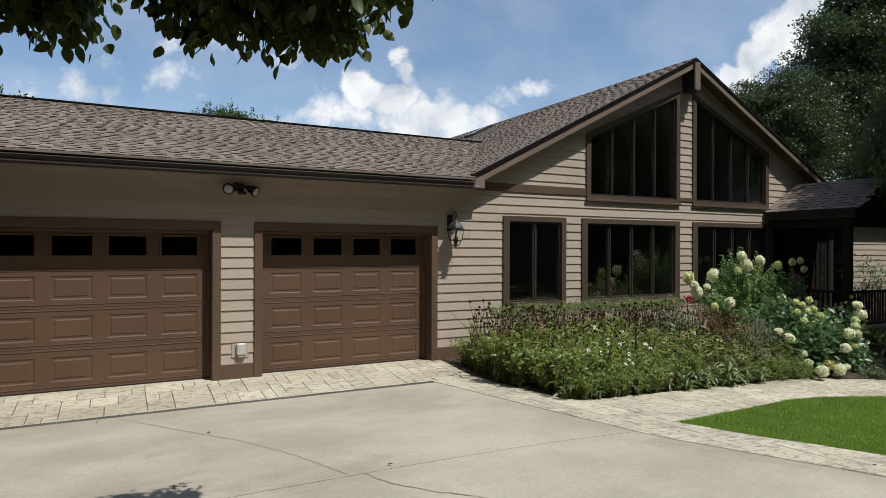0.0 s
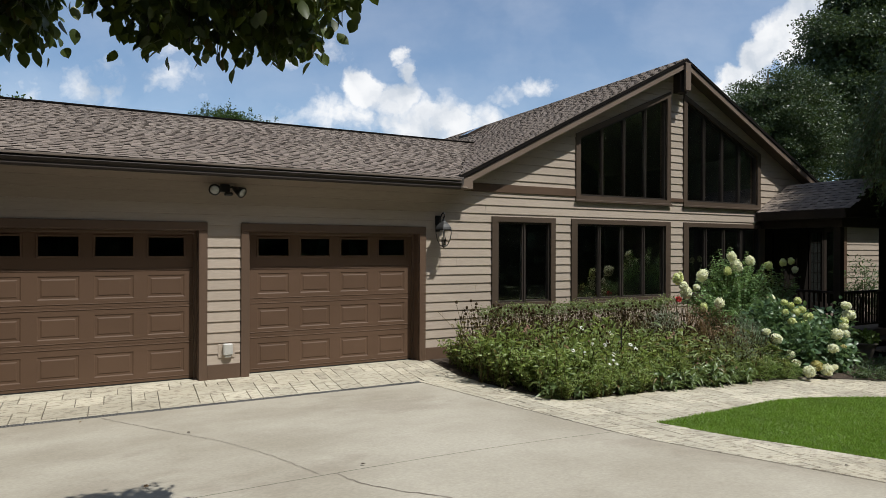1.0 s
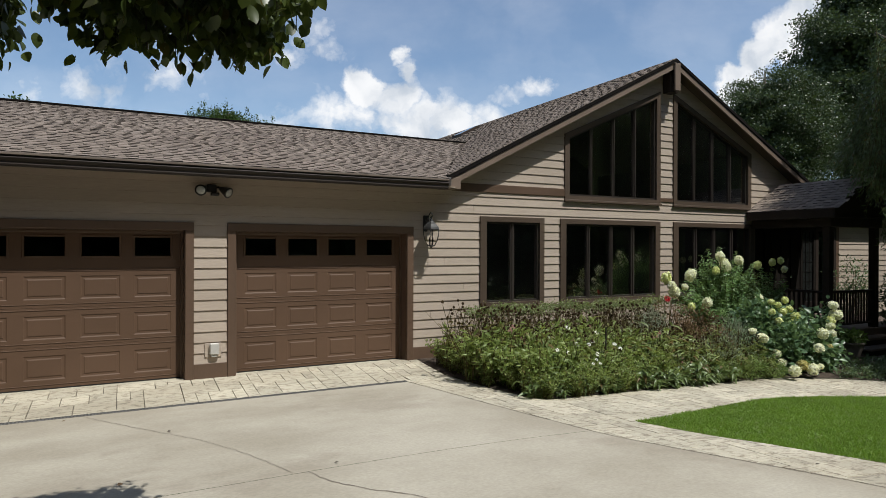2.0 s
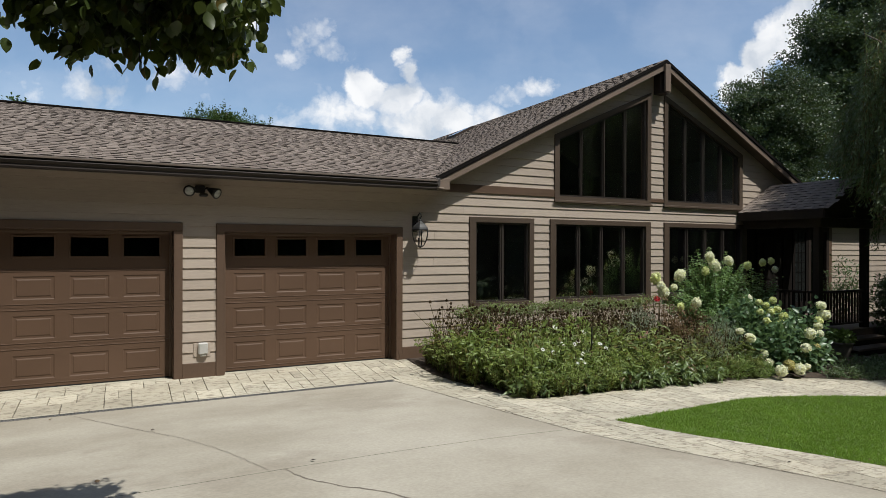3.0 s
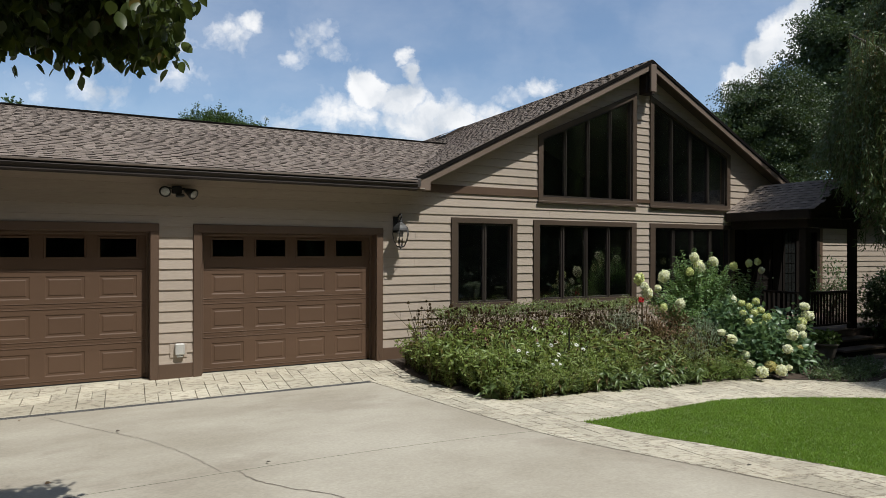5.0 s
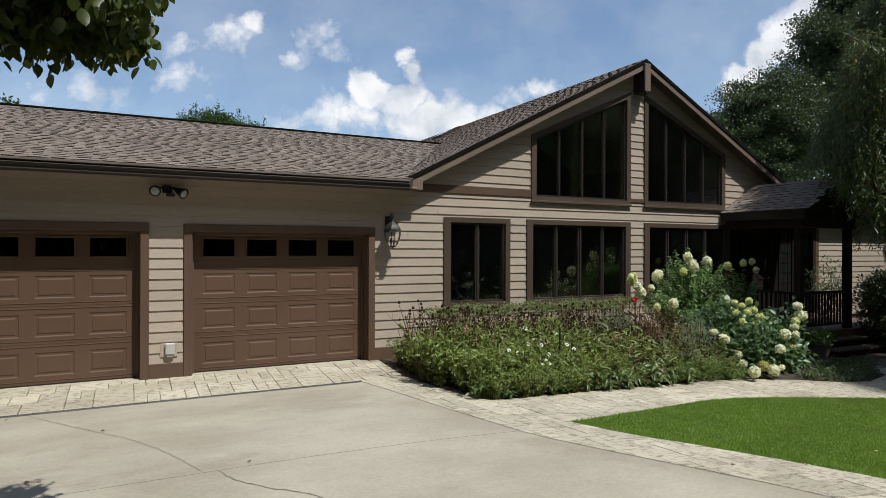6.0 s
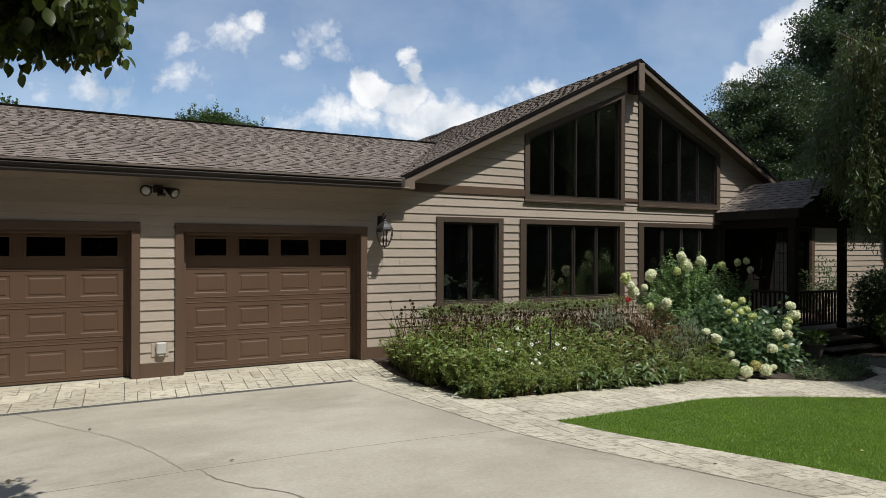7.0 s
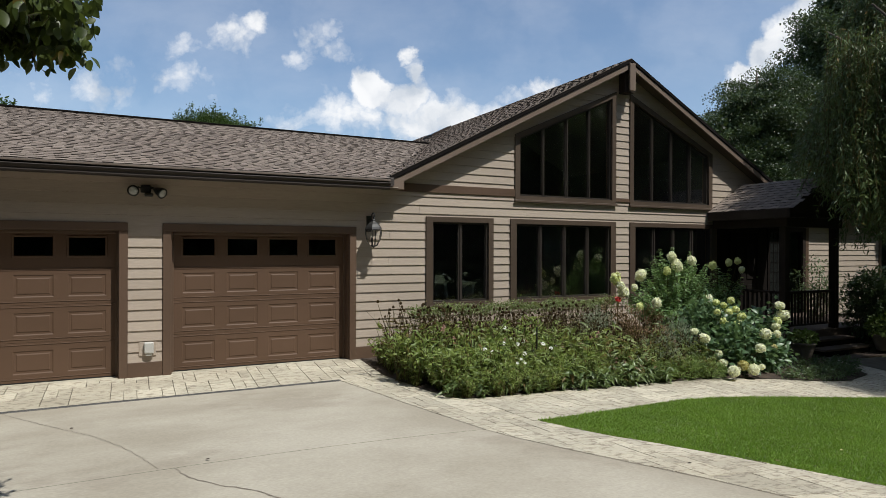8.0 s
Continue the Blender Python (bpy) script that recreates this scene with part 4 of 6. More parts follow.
part("beam", boxes((PX0 + 0.16, PX0 + 0.34, PY + 0.15, WALL - 0.05, 2.42, 2.62), bevel=0.006), SHADEWOOD, porch)
part("beam", boxes((PX0 + 0.35, PX1 - 0.2, PY + 0.16, PY + 0.34, 2.42, 2.62), bevel=0.006), SHADEWOOD, porch)
part("porch_ceiling", boxes((PX0 + 0.03, PX1 - 0.03, PY + 0.04, WALL - 0.05, 2.62, 2.64), bevel=0), SHADEWOOD, porch)
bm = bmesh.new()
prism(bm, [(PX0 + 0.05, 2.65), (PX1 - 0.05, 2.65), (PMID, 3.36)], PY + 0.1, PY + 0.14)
part("gable_face", bm, SHADEWOOD, porch)
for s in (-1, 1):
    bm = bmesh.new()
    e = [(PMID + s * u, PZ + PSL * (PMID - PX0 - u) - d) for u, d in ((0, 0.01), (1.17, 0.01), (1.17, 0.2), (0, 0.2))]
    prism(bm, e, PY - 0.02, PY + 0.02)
    part("rake_board", bm, SHADEWOOD, porch)
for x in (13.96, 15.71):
    part("post", boxes((x - 0.075, x + 0.075, 7.63, 7.78, 0.06, 2.42), bevel=0.008), SHADEWOOD, porch)
part("deck", boxes((13.75, 18.4, 7.55, WING_Y - 0.06, -0.04, 0.17), bevel=0.006), DECK, porch)
part("deck_skirt", boxes((13.8, 18.35, 7.6, 7.63, -0.6, -0.04), bevel=0), SHADEWOOD, porch)
for k in range(3):
    y = 7.55 - 0.3 * (k + 1)
    part("step", boxes((14.2 - 0.06 * k, 15.75 + 0.1 * k, y - 0.02, y + 0.3, -0.02 - 0.15 * k, 0.025 - 0.15 * k), bevel=0.006), DECK, porch)
    part("riser", boxes((14.25 - 0.06 * k, 15.7 + 0.1 * k, y + 0.02, y + 0.05, -0.6, -0.02 - 0.15 * k), bevel=0), SHADEWOOD, porch)
rail = thing("porch_railing", (14.8, 7.7, 0.17), "dark brown porch railing with slim balusters", "railing")
part("top_rail", boxes((14.035, 15.635, 7.66, 7.75, 0.98, 1.03), bevel=0.006), SHADEWOOD, rail)
part("bottom_rail", boxes((14.035, 15.635, 7.68, 7.73, 0.27, 0.31), bevel=0.004), SHADEWOOD, rail)
for k in range(14):
    x = 14.11 + k * 0.112
    part("baluster", boxes((x - 0.017, x + 0.017, 7.688, 7.722, 0.31, 0.98), bevel=0), SHADEWOOD, rail)
rail2 = thing("porch_railing", (14.0, 8.6, 0.17), "dark brown porch railing with slim balusters beside the bed", "railing")
part("top_rail", boxes((13.92, 14.0, 7.8, WALL - 0.05, 0.98, 1.03), bevel=0.006), SHADEWOOD, rail2)
part("bottom_rail", boxes((13.935, 13.985, 7.8, WALL - 0.05, 0.27, 0.31), bevel=0.004), SHADEWOOD, rail2)
for k in range(14):
    y = 7.9 + k * 0.112
    part("baluster", boxes((13.943, 13.977, y - 0.017, y + 0.017, 0.31, 0.98), bevel=0), SHADEWOOD, rail2)

# ---- fixtures on the wall ----
lan = thing("wall_lantern", (5.2, WALL - 0.02, 2.2), "black carriage lantern with clear glass on the siding", "wall lantern")
lx, ly = 5.185, WALL - 0.235
part("wall_plate", boxes((lx - 0.055, lx + 0.055, WALL - 0.04, WALL - 0.02, 2.22, 2.50), bevel=0.006), BLACK, lan)
bm = bmesh.new()
tube(bm, [(lx, WALL - 0.04, 2.36), (lx, WALL - 0.09, 2.42), (lx, WALL - 0.15, 2.51), (lx, ly + 0.02, 2.545), (lx, ly - 0.03, 2.52), (lx, ly - 0.035, 2.48), (lx, ly, 2.465)], 0.011, 8)
part("arm", bm, BLACK, lan, smooth=True)
bm = bmesh.new()
tube(bm, [(lx, WALL - 0.04, 2.27), (lx, WALL - 0.1, 2.33), (lx, WALL - 0.13, 2.41), (lx, WALL - 0.10, 2.46)], 0.008, 8)
part("scroll", bm, BLACK, lan, smooth=True)
bm = bmesh.new()
lathe(bm, (lx, ly, 0), [(0.010, 2.475), (0.022, 2.458), (0.012, 2.44), (0.028, 2.426), (0.030, 2.40), (0.056, 2.378), (0.102, 2.345), (0.142, 2.295), (0.155, 2.262)], 6)
part("hood", bm, PEWTER, lan, "dull pewter hood")
bm = bmesh.new()
lathe(bm, (lx, ly, 0), [(0.150, 2.262), (0.154, 2.25), (0.145, 2.245)], 6)
part("cage_ring", bm, BLACK, lan)
bm = bmesh.new()
lathe(bm, (lx, ly, 0), [(0.062, 1.985), (0.066, 1.975), (0.05, 1.965), (0.018, 1.955), (0.008, 1.935)], 12)
part("cage_foot", bm, BLACK, lan, smooth=True)
for k in range(6):
    a = math.pi / 3 * k
    c, s = math.cos(a), math.sin(a)
    bm = bmesh.new()
    tube(bm, [(lx + r * c, ly + r * s, z) for r, z in ((0.146, 2.25), (0.148, 2.18), (0.124, 2.08), (0.068, 1.98))], 0.006, 6)
    part("cage_bar", bm, BLACK, lan, smooth=True)
bm = bmesh.new()
lathe(bm, (lx, ly, 0), [(0.063, 1.985), (0.118, 2.08), (0.142, 2.18), (0.140, 2.246)], 6)
ob = part("glass", bm, LAMPGLASS, lan, "clear lantern glass")
ob.visible_shadow = False
for dx in (-0.025, 0.025):
    bm = bmesh.new()
    tube(bm, [(lx + dx, ly, 1.98), (lx + dx, ly, 2.12)], 0.010, 8)
    part("candle", bm, BLACK, lan)

fl = thing("flood_light", (1.65, WALL - 0.02, 2.8), "black twin flood light with a sensor under the eave", "flood light")
fx, fz = 1.65, 2.79
part("box", boxes((fx - 0.07, fx + 0.07, WALL - 0.09, WALL - 0.02, fz - 0.045, fz + 0.07), bevel=0.012), BLACK, fl)
part("sensor", boxes((fx - 0.02, fx + 0.10, WALL - 0.17, WALL - 0.08, fz - 0.10, fz - 0.05), bevel=0.014), BLACK, fl)
for s, aim in ((-1, Vector((-0.25, -0.9, -0.25))), (1, Vector((0.62, -0.65, -0.42)))):
    aim.normalize()
    hub = Vector((fx + s * 0.13, WALL - 0.11, fz + 0.005))
    bm = bmesh.new()
    tube(bm, [(fx + s * 0.06, WALL - 0.07, fz + 0.02), (fx + s * 0.1, WALL - 0.09, fz + 0.035), hub], 0.014, 8)
    tube(bm, [hub - aim * 0.03, hub + aim * 0.02, hub + aim * 0.07, hub + aim * 0.13, hub + aim * 0.15], [0.026, 0.044, 0.062, 0.080, 0.083], 16)
    part("lamp_head", bm, BLACK, fl, smooth=True)
    bm = bmesh.new()
    tube(bm, [hub + aim * 0.149, hub + aim * 0.153, hub + aim * 0.158], [0.062, 0.060, 0.03], 16)
    part("lens", bm, LENS, fl, "pale glass lens", smooth=True)

out = thing("outlet", (1.71, WALL - 0.02, 0.42), "weatherproof outdoor outlet box on the siding", "outlet")
part("base_plate", boxes((1.565, 1.80, WALL - 0.026, WALL - 0.012, 0.31, 0.515), bevel=0.003), SIDING, out)
part("cover", boxes((1.63, 1.765, WALL - 0.085, WALL - 0.026, 0.345, 0.52), bevel=0.016), GREYBOX, out, "off-white bubble cover")
part("cord_hole", boxes((1.655, 1.74, WALL - 0.07, WALL - 0.03, 0.315, 0.345), bevel=0.006), GREYBOX, out)


# ---- foliage ----
def unit(a):
    return a / np.maximum(np.linalg.norm(a, axis=1, keepdims=True), 1e-9)


def leaves(pos, way, length, width, rng, fold=0.25, curl=0.2, tilt=0.55):
    """Folded leaves: at pos, pointing along way; arrays of lengths and widths. Seven points and six triangles each."""
    n = len(pos)
    way = unit(way)
    side = unit(np.cross(way, unit(rng.normal(size=(n, 3)) * tilt + np.array((0, 0, 1.0)))))
    up = np.cross(side, way)
    L, W = np.reshape(length * np.ones(n), (n, 1)), np.reshape(width * np.ones(n), (n, 1))
    low, high = pos + way * L * 0.3, pos + way * L * 0.66 - up * L * curl * 0.3
    v = np.stack([pos, low + side * W * 0.46 + up * W * fold, low - side * W * 0.46 + up * W * fold, high + side * W * 0.40 + up * W * fold * 0.8, high - side * W * 0.40 + up * W * fold * 0.8,
                  (low + high) / 2, pos + way * L - up * L * curl], 1).reshape(-1, 3)
    base = np.arange(n)[:, None] * 7
    f = np.concatenate([base + np.array(t) for t in ((0, 5, 1), (0, 2, 5), (1, 5, 3), (2, 4, 5), (3, 5, 6), (5, 4, 6))], 0)
    return v, f


def broad_leaves(pos, way, length, width, rng):
    """Rounded leaves with a folded midrib: fourteen points each."""
    n = len(pos)
    way = unit(way)
    side = unit(np.cross(way, unit(rng.normal(size=(n, 3)) * 0.6 + np.array((0, 0, 1.0)))))
    up = np.cross(side, way)
    L, W = np.reshape(length, (n, 1)), np.reshape(width, (n, 1))
    bend = np.reshape(rng.uniform(-0.05, 0.22, n), (n, 1))
    pts = [pos]
    rings = ((0.10, 0.52), (0.28, 0.92), (0.52, 1.0), (0.78, 0.70))
    for s, w in rings:
        mid = pos + way * L * s - up * L * bend * s * s
        pts += [mid, mid + side * W * w / 2 + up * W * w * 0.13, mid - side * W * w / 2 + up * W * w * 0.13]
    pts.append(pos + way * L * 1.04 - up * L * bend)
    tris = [(0, 1, 2), (0, 3, 1)]
    for k in range(len(rings) - 1):
        a, b = 1 + 3 * k, 4 + 3 * k
        tris += [(a, b, b + 1), (a, b + 1, a + 1), (a, b + 2, b), (a, a + 2, b + 2)]
    tris += [(10, 13, 11), (10, 12, 13)]
    return np.stack(pts, 1).reshape(-1, 3), np.concatenate([np.arange(n)[:, None] * 14 + np.array(t) for t in tris], 0)


def blades(pos, way, length, width, rng):
    """Narrow flat leaves of one triangle pair each."""
    n = len(pos)
    way = unit(way)
    side = unit(np.cross(way, rng.normal(size=(n, 3))))
    L, W = np.reshape(length * np.ones(n), (n, 1)), np.reshape(width * np.ones(n), (n, 1))
    mid = pos + way * L * 0.5
    v = np.stack([pos, mid + side * W / 2, pos + way * L, mid - side * W / 2], 1).reshape(-1, 3)
    return v, np.arange(n)[:, None] * 4 + np.array((0, 1, 2, 3))


def np_mesh(name, v, f, material):
    me = bpy.data.meshes.new(name)
    k = f.shape[1]
    me.vertices.add(len(v))
    me.vertices.foreach_set("co", np.asarray(v, dtype=np.float32).ravel())
    me.loops.add(len(f) * k)
    me.loops.foreach_set("vertex_index", np.asarray(f, dtype=np.int32).ravel())
    me.polygons.add(len(f))
    me.polygons.foreach_set("loop_start", np.arange(0, len(f) * k, k, dtype=np.int32))
    me.update(calc_edges=True)
    me.materials.append(material)
    return me


def joined(items):
    vs, fs, n = [], [], 0
    for v, f in items:
        vs.append(v)
        fs.append(f + n)
        n += len(v)
    return np.concatenate(vs), np.concatenate(fs)


def in_ball(rng, n, centre, radii, shell=0.0):
    """Points in an ellipsoid; shell > 0 keeps them to its outer part."""
    d = unit(rng.normal(size=(n, 3)))
    r = rng.uniform(shell ** 3, 1, size=(n, 1)) ** (1 / 3)
    return np.array(centre) + d * r * np.array(radii)


# ---- the tree over the driveway: broad hanging leaves ----
rng = np.random.default_rng(11)
tree = thing("tree", (-3.2, 0.6, 0.5), "broad-leaved tree whose low branches hang over the driveway", "tree")
bm = bmesh.new()
tube(bm, [(-3.2, 0.6, 0.2), (-3.15, 0.62, 1.2), (-3.05, 0.7, 2.4), (-2.9, 0.8, 3.6), (-2.8, 0.9, 5.2)], [0.24, 0.19, 0.17, 0.14, 0.07], 12)
part("trunk", bm, BARK, tree, smooth=True)
bm = bmesh.new()
z0 = ground(-3.2, 0.6)
lathe(bm, (-3.2, 0.6, 0), [(0.85, z0 - 0.05), (0.85, z0 + 0.05), (0.78, z0 + 0.06), (0.3, z0 + 0.1), (0.05, z0 + 0.12)], 28)
solid("tree_pit", bm, SOIL, "round mulched pit at the foot of the driveway tree", "tree pit", kind="structure")
limbs = [[(-3.0, 0.75, 2.9), (-1.8, 1.5, 3.5), (-0.6, 2.3, 3.65), (0.5, 2.75, 3.5), (1.15, 2.6, 3.3)],
         [(-0.6, 2.3, 3.65), (0.1, 2.9, 3.62), (0.7, 3.3, 3.45), (0.95, 3.35, 3.2)],
         [(-1.8, 1.5, 3.5), (-1.0, 2.6, 3.7), (-0.4, 3.3, 3.65), (-0.2, 3.75, 3.45)],
         [(-2.9, 0.9, 3.4), (-2.2, 2.0, 4.0), (-1.6, 3.0, 4.2)],
         [(-2.85, 0.85, 4.4), (-2.6, -0.8, 6.2), (-2.0, -2.6, 7.4)], [(-2.9, 0.8, 4.0), (-0.8, -1.6, 6.0), (1.8, -3.4, 7.4)], [(-2.85, 0.85, 4.6), (-4.4, 0.8, 6.4), (-6.0, 1.0, 7.8)]]
for line in limbs:
    bm = bmesh.new()
    tube(bm, line, [0.06 - 0.048 * i / (len(line) - 1) for i in range(len(line))], 8)
    part("limb", bm, BARK, tree, smooth=True)
# the last six masses are unseen, added to shade driveway and wall
masses = [((0.63, 3.00, 3.29), (0.42, 0.40, 0.41), 190), ((0.40, 3.05, 3.32), (0.24, 0.33, 0.40), 130), ((-0.17, 3.38, 3.30), (0.20, 0.34, 0.40), 170), ((-0.46, 3.28, 3.31), (0.27, 0.38, 0.40), 160), ((1.12, 2.5, 3.11), (0.15, 0.23, 0.19), 11), ((1.13, 3.24, 3.37), (0.15, 0.19, 0.13), 7),
          ((1.0, 3.08, 3.17), (0.22, 0.27, 0.22), 70), ((0.83, 2.78, 3.40), (0.33, 0.38, 0.27), 50), ((-0.1, 2.5, 3.75), (0.9, 0.7, 0.35), 90), ((-1.3, 2.1, 4.1), (1.5, 1.2, 0.6), 120), ((-0.6, 3.58, 3.49), (0.32, 0.34, 0.38), 40),
          ((-3.2, 2.4, 5.0), (2.1, 2.0, 1.2), 420), ((-3.6, 4.4, 4.8), (1.9, 1.5, 1.1), 330), ((-5.5, 3.5, 5.2), (2.0, 2.5, 1.3), 330), ((-2.7, 3.3, 6.0), (1.9, 2.6, 1.0), 420), ((-6.0, 3.6, 6.4), (2.8, 3.2, 1.2), 420), ((-2.5, 0.4, 6.0), (1.7, 2.2, 1.0), 300)]
items, twig = [], bmesh.new()
for centre, radii, count in masses:
    hubs = in_ball(rng, count, centre, radii, 0.4) + np.array((0, 0, 0.04))
    for h in hubs:
        k = rng.integers(17, 27) if centre[0] < -2 else rng.integers(13, 20)
        drop = np.sort(rng.uniform(-0.13, 0.13, k))[:, None]
        stem = h + drop * np.array((rng.normal() * 0.5, rng.normal() * 0.5, 1.0))
        wy = unit(rng.normal(size=(k, 3)) * np.array((1, 1, 0.35)) + np.array((0, 0, -1.7)))
        make = leaves if centre[0] < -2 else broad_leaves
        extra = (0.14, 0.08) if centre[0] < -2 else ()
        items.append(make(stem + rng.normal(size=(k, 3)) * 0.035, wy, rng.uniform(0.052, 0.084, k) * (1.4 if centre[0] < -2 else 1), rng.uniform(0.036, 0.058, k) * (1.4 if centre[0] < -2 else 1), rng, *extra))
        if centre[0] > -2:
            tube(twig, [tuple(h + np.array((0, 0, 0.16))), tuple(h), tuple(h - np.array((0, 0, 0.10)))], [0.005, 0.004, 0.002], 4, False)
# high crown, unseen: added to shade the driveway and block sky from the wall
for centre, radii, count in (((-3.3, -2.1, 7.7), (5.0, 3.6, 2.0), 1500), ((2.0, -3.5, 7.5), (3.0, 2.2, 1.6), 620), ((-6.2, 1.2, 8.0), (2.8, 3.0, 1.8), 520), ((-5.8, 4.6, 7.4), (2.8, 2.8, 1.6), 560), ((-2.1, 3.9, 7.3), (1.5, 3.0, 1.1), 420)):
    hub = in_ball(rng, count, centre, radii, 0.3)
    pos = np.repeat(hub, 14, 0) + rng.normal(size=(count * 14, 3)) * 0.2
    items.append(leaves(pos, rng.normal(size=pos.shape) + np.array((0, 0, -0.8)), rng.uniform(0.16, 0.26, len(pos)), rng.uniform(0.11, 0.18, len(pos)), rng))
tagged(part("twig_mass", twig, BARK, tree), kind="stuff")
part("crown", np_mesh("crown", *joined(items), LEAF_OVER), None, tree)


# ---- far trees ----
def far_tree(at, height, blobs, leaf, count, size, label, trunk_r=0.3, spikes=0, seed=1, flat=False, clumps=0):
    r = np.random.default_rng(seed)
    t = thing("tree", at, label, "tree")
    bm = bmesh.new()
    x, y, z = at
    tube(bm, [(x, y, z - 0.3), (x + 0.1, y, z + height * 0.3), (x, y + 0.1, z + height * 0.6), (x, y, z + height * 0.9)], [trunk_r, trunk_r * 0.8, trunk_r * 0.5, 0.04], 10)
    part("trunk", bm, BARK, t, smooth=True)
    items, limb = [], bmesh.new()
    total = sum(b[3] * b[4] * b[5] for b in blobs)
    for bx, by, bz, rx, ry, rz in blobs:
        n = int(count * rx * ry * rz / total)
        c = np.array((x + bx, y + by, z + bz))
        tube(limb, [(x, y, z + max(bz - rz * 1.5, height * 0.2)), tuple(c + np.array((0, 0, -rz * 0.4))), tuple(c + np.array((0.1 * rx, 0, rz * 0.6)))], [trunk_r * 0.35, trunk_r * 0.2, 0.02], 6)
        if clumps:
            # leafy boughs with dark gaps between them
            m = max(5, int(clumps * rx * ry * rz / total))
            bough = in_ball(r, m, c, (rx, ry, rz), 0.5)
            wide = r.uniform(0.38, 0.85, (m, 1)) * (rx * ry * rz) ** (1 / 9)
            k = max(20, n // m)
            d = unit(r.normal(size=(m * k, 3)) + np.array((0, -0.15, 0.45)))
            pos = np.repeat(bough, k, 0) + d * np.repeat(wide, k, 0) * np.array((1.25, 1.25, 0.62)) * r.uniform(0.35, 1.12, (m * k, 1))
            items.append(blades(pos, d + r.normal(size=d.shape) * 0.7 + np.array((0, 0, -0.2)), r.uniform(0.6, 1.35, len(pos)) * size, r.uniform(0.45, 0.8, len(pos)) * size, r))
            deep = in_ball(r, n // 6, c, (rx * 0.66, ry * 0.66, rz * 0.66), 0.2)
            items.append(blades(deep, r.normal(size=deep.shape), size * 2.0, size * 1.6, r))
            for q in bough[::4]:
                tube(limb, [tuple(c * 0.6 + np.array((x, y, z + max(bz - rz, 1.0))) * 0.4), tuple(q)], [0.06, 0.02], 4, False)
            continue
        # sprays of leaves on an uneven shell
        sprays = max(6, n // 22)
        hub = in_ball(r, sprays, c, (rx, ry, rz), 0.55)
        hub += r.normal(size=hub.shape) * size * 1.8
        pos = np.repeat(hub, 22, 0) + r.normal(size=(sprays * 22, 3)) * size * np.array((1.5, 1.5, 0.9))
        wy = (pos - c) / np.array((rx, ry, rz)) + r.normal(size=pos.shape) * 0.8 + np.array((0, 0, 0.1))
        make = blades(pos, wy, r.uniform(0.7, 1.35, len(pos)) * size, r.uniform(0.5, 0.9, len(pos)) * size, r) if flat else leaves(pos, wy, r.uniform(0.7, 1.35, len(pos)) * size, r.uniform(0.45, 0.8, len(pos)) * size, r)
        items.append(make)
        for _ in range(spikes):
            a = c + np.array((r.uniform(-rx, rx) * 0.9, r.uniform(-ry, ry) * 0.6, rz * r.uniform(0.5, 0.9)))
            n2 = 34
            up = r.uniform(0, 1, (n2, 1)) * np.array((r.normal() * 0.15, 0, r.uniform(0.5, 1.15)))
            items.append(leaves(a + up + r.normal(size=(n2, 3)) * 0.05, r.normal(size=(n2, 3)) + np.array((0, 0, 0.8)), size * 1.1, size * 0.6, r))
    part("limb", limb, BARK, t, smooth=True)
    part("crown", np_mesh("crown", *joined(items), leaf), None, t)
    return t


far_tree((5.7, 35, 0), 10.3, [(-0.3, 0, 8.15, 1.4, 1.2, 0.95), (-1.5, 0, 7.75, 1.0, 1.0, 0.95), (1.0, 0, 7.75, 1.2, 1.1, 0.95), (2.1, 0, 7.4, 0.8, 0.9, 0.8)], LEAF_PEAR, 46000, 0.10,
         "bright green upright tree behind the garage", 0.22, 9, 3)
far_tree((-3.6, 33, 0), 9, [(0.2, 0, 7.6, 1.0, 1.0, 0.75), (-1.3, 0, 7.3, 1.2, 1.0, 0.7), (0, 0, 6, 2.2, 1.6, 1.2)], LEAF_PEAR, 1500, 0.14, "green tree just topping the garage ridge", 0.15, 3, 5)
far_tree((37.4, 25.5, 0), 15, [(-0.4, 0, 9.5, 2.6, 3, 2.5), (0.9, 0, 11.3, 2.9, 3, 2.3), (-0.9, 0, 7.0, 2.4, 3, 2.6), (-3.3, 0, 9.4, 0.8, 0.9, 1.0), (1.5, 0, 8.0, 3.5, 3, 3), (0, 0, 4.5, 4, 3, 2.6), (-1.5, 0, 10.9, 1.2, 1.2, 1.1), (3.2, 0, 10, 2.6, 2.6, 2.8)],
         LEAF_FAR, 150000, 0.14, "tall dark green tree behind the house", 0.4, 0, 7, True, 430)
far_tree((52.5, 27, 0), 26, [(0, 0, 21, 4.5, 4, 4), (-4.0, 0, 17, 3.6, 4, 3.6), (3, 0, 16, 5, 4, 5), (-3, 0, 11.5, 5, 4, 4), (3, 0, 9, 5, 4, 4), (0, 0, 5, 5, 4, 4), (-3.2, 0, 20.5, 2.4, 2.4, 2.2)],
         LEAF_FAR, 160000, 0.19, "very tall dark green tree beyond the house", 0.6, 0, 8, True, 560)
far_tree((29.3, 29, 0), 11, [(0, 0, 9.0, 1.5, 2, 1.7), (-0.2, 0, 7.5, 1.9, 2, 1.6), (1, 0, 6, 2.4, 2, 2)], LEAF_PEAR, 13000, 0.17, "mid-sized green tree behind the gable", 0.2, 0, 12)
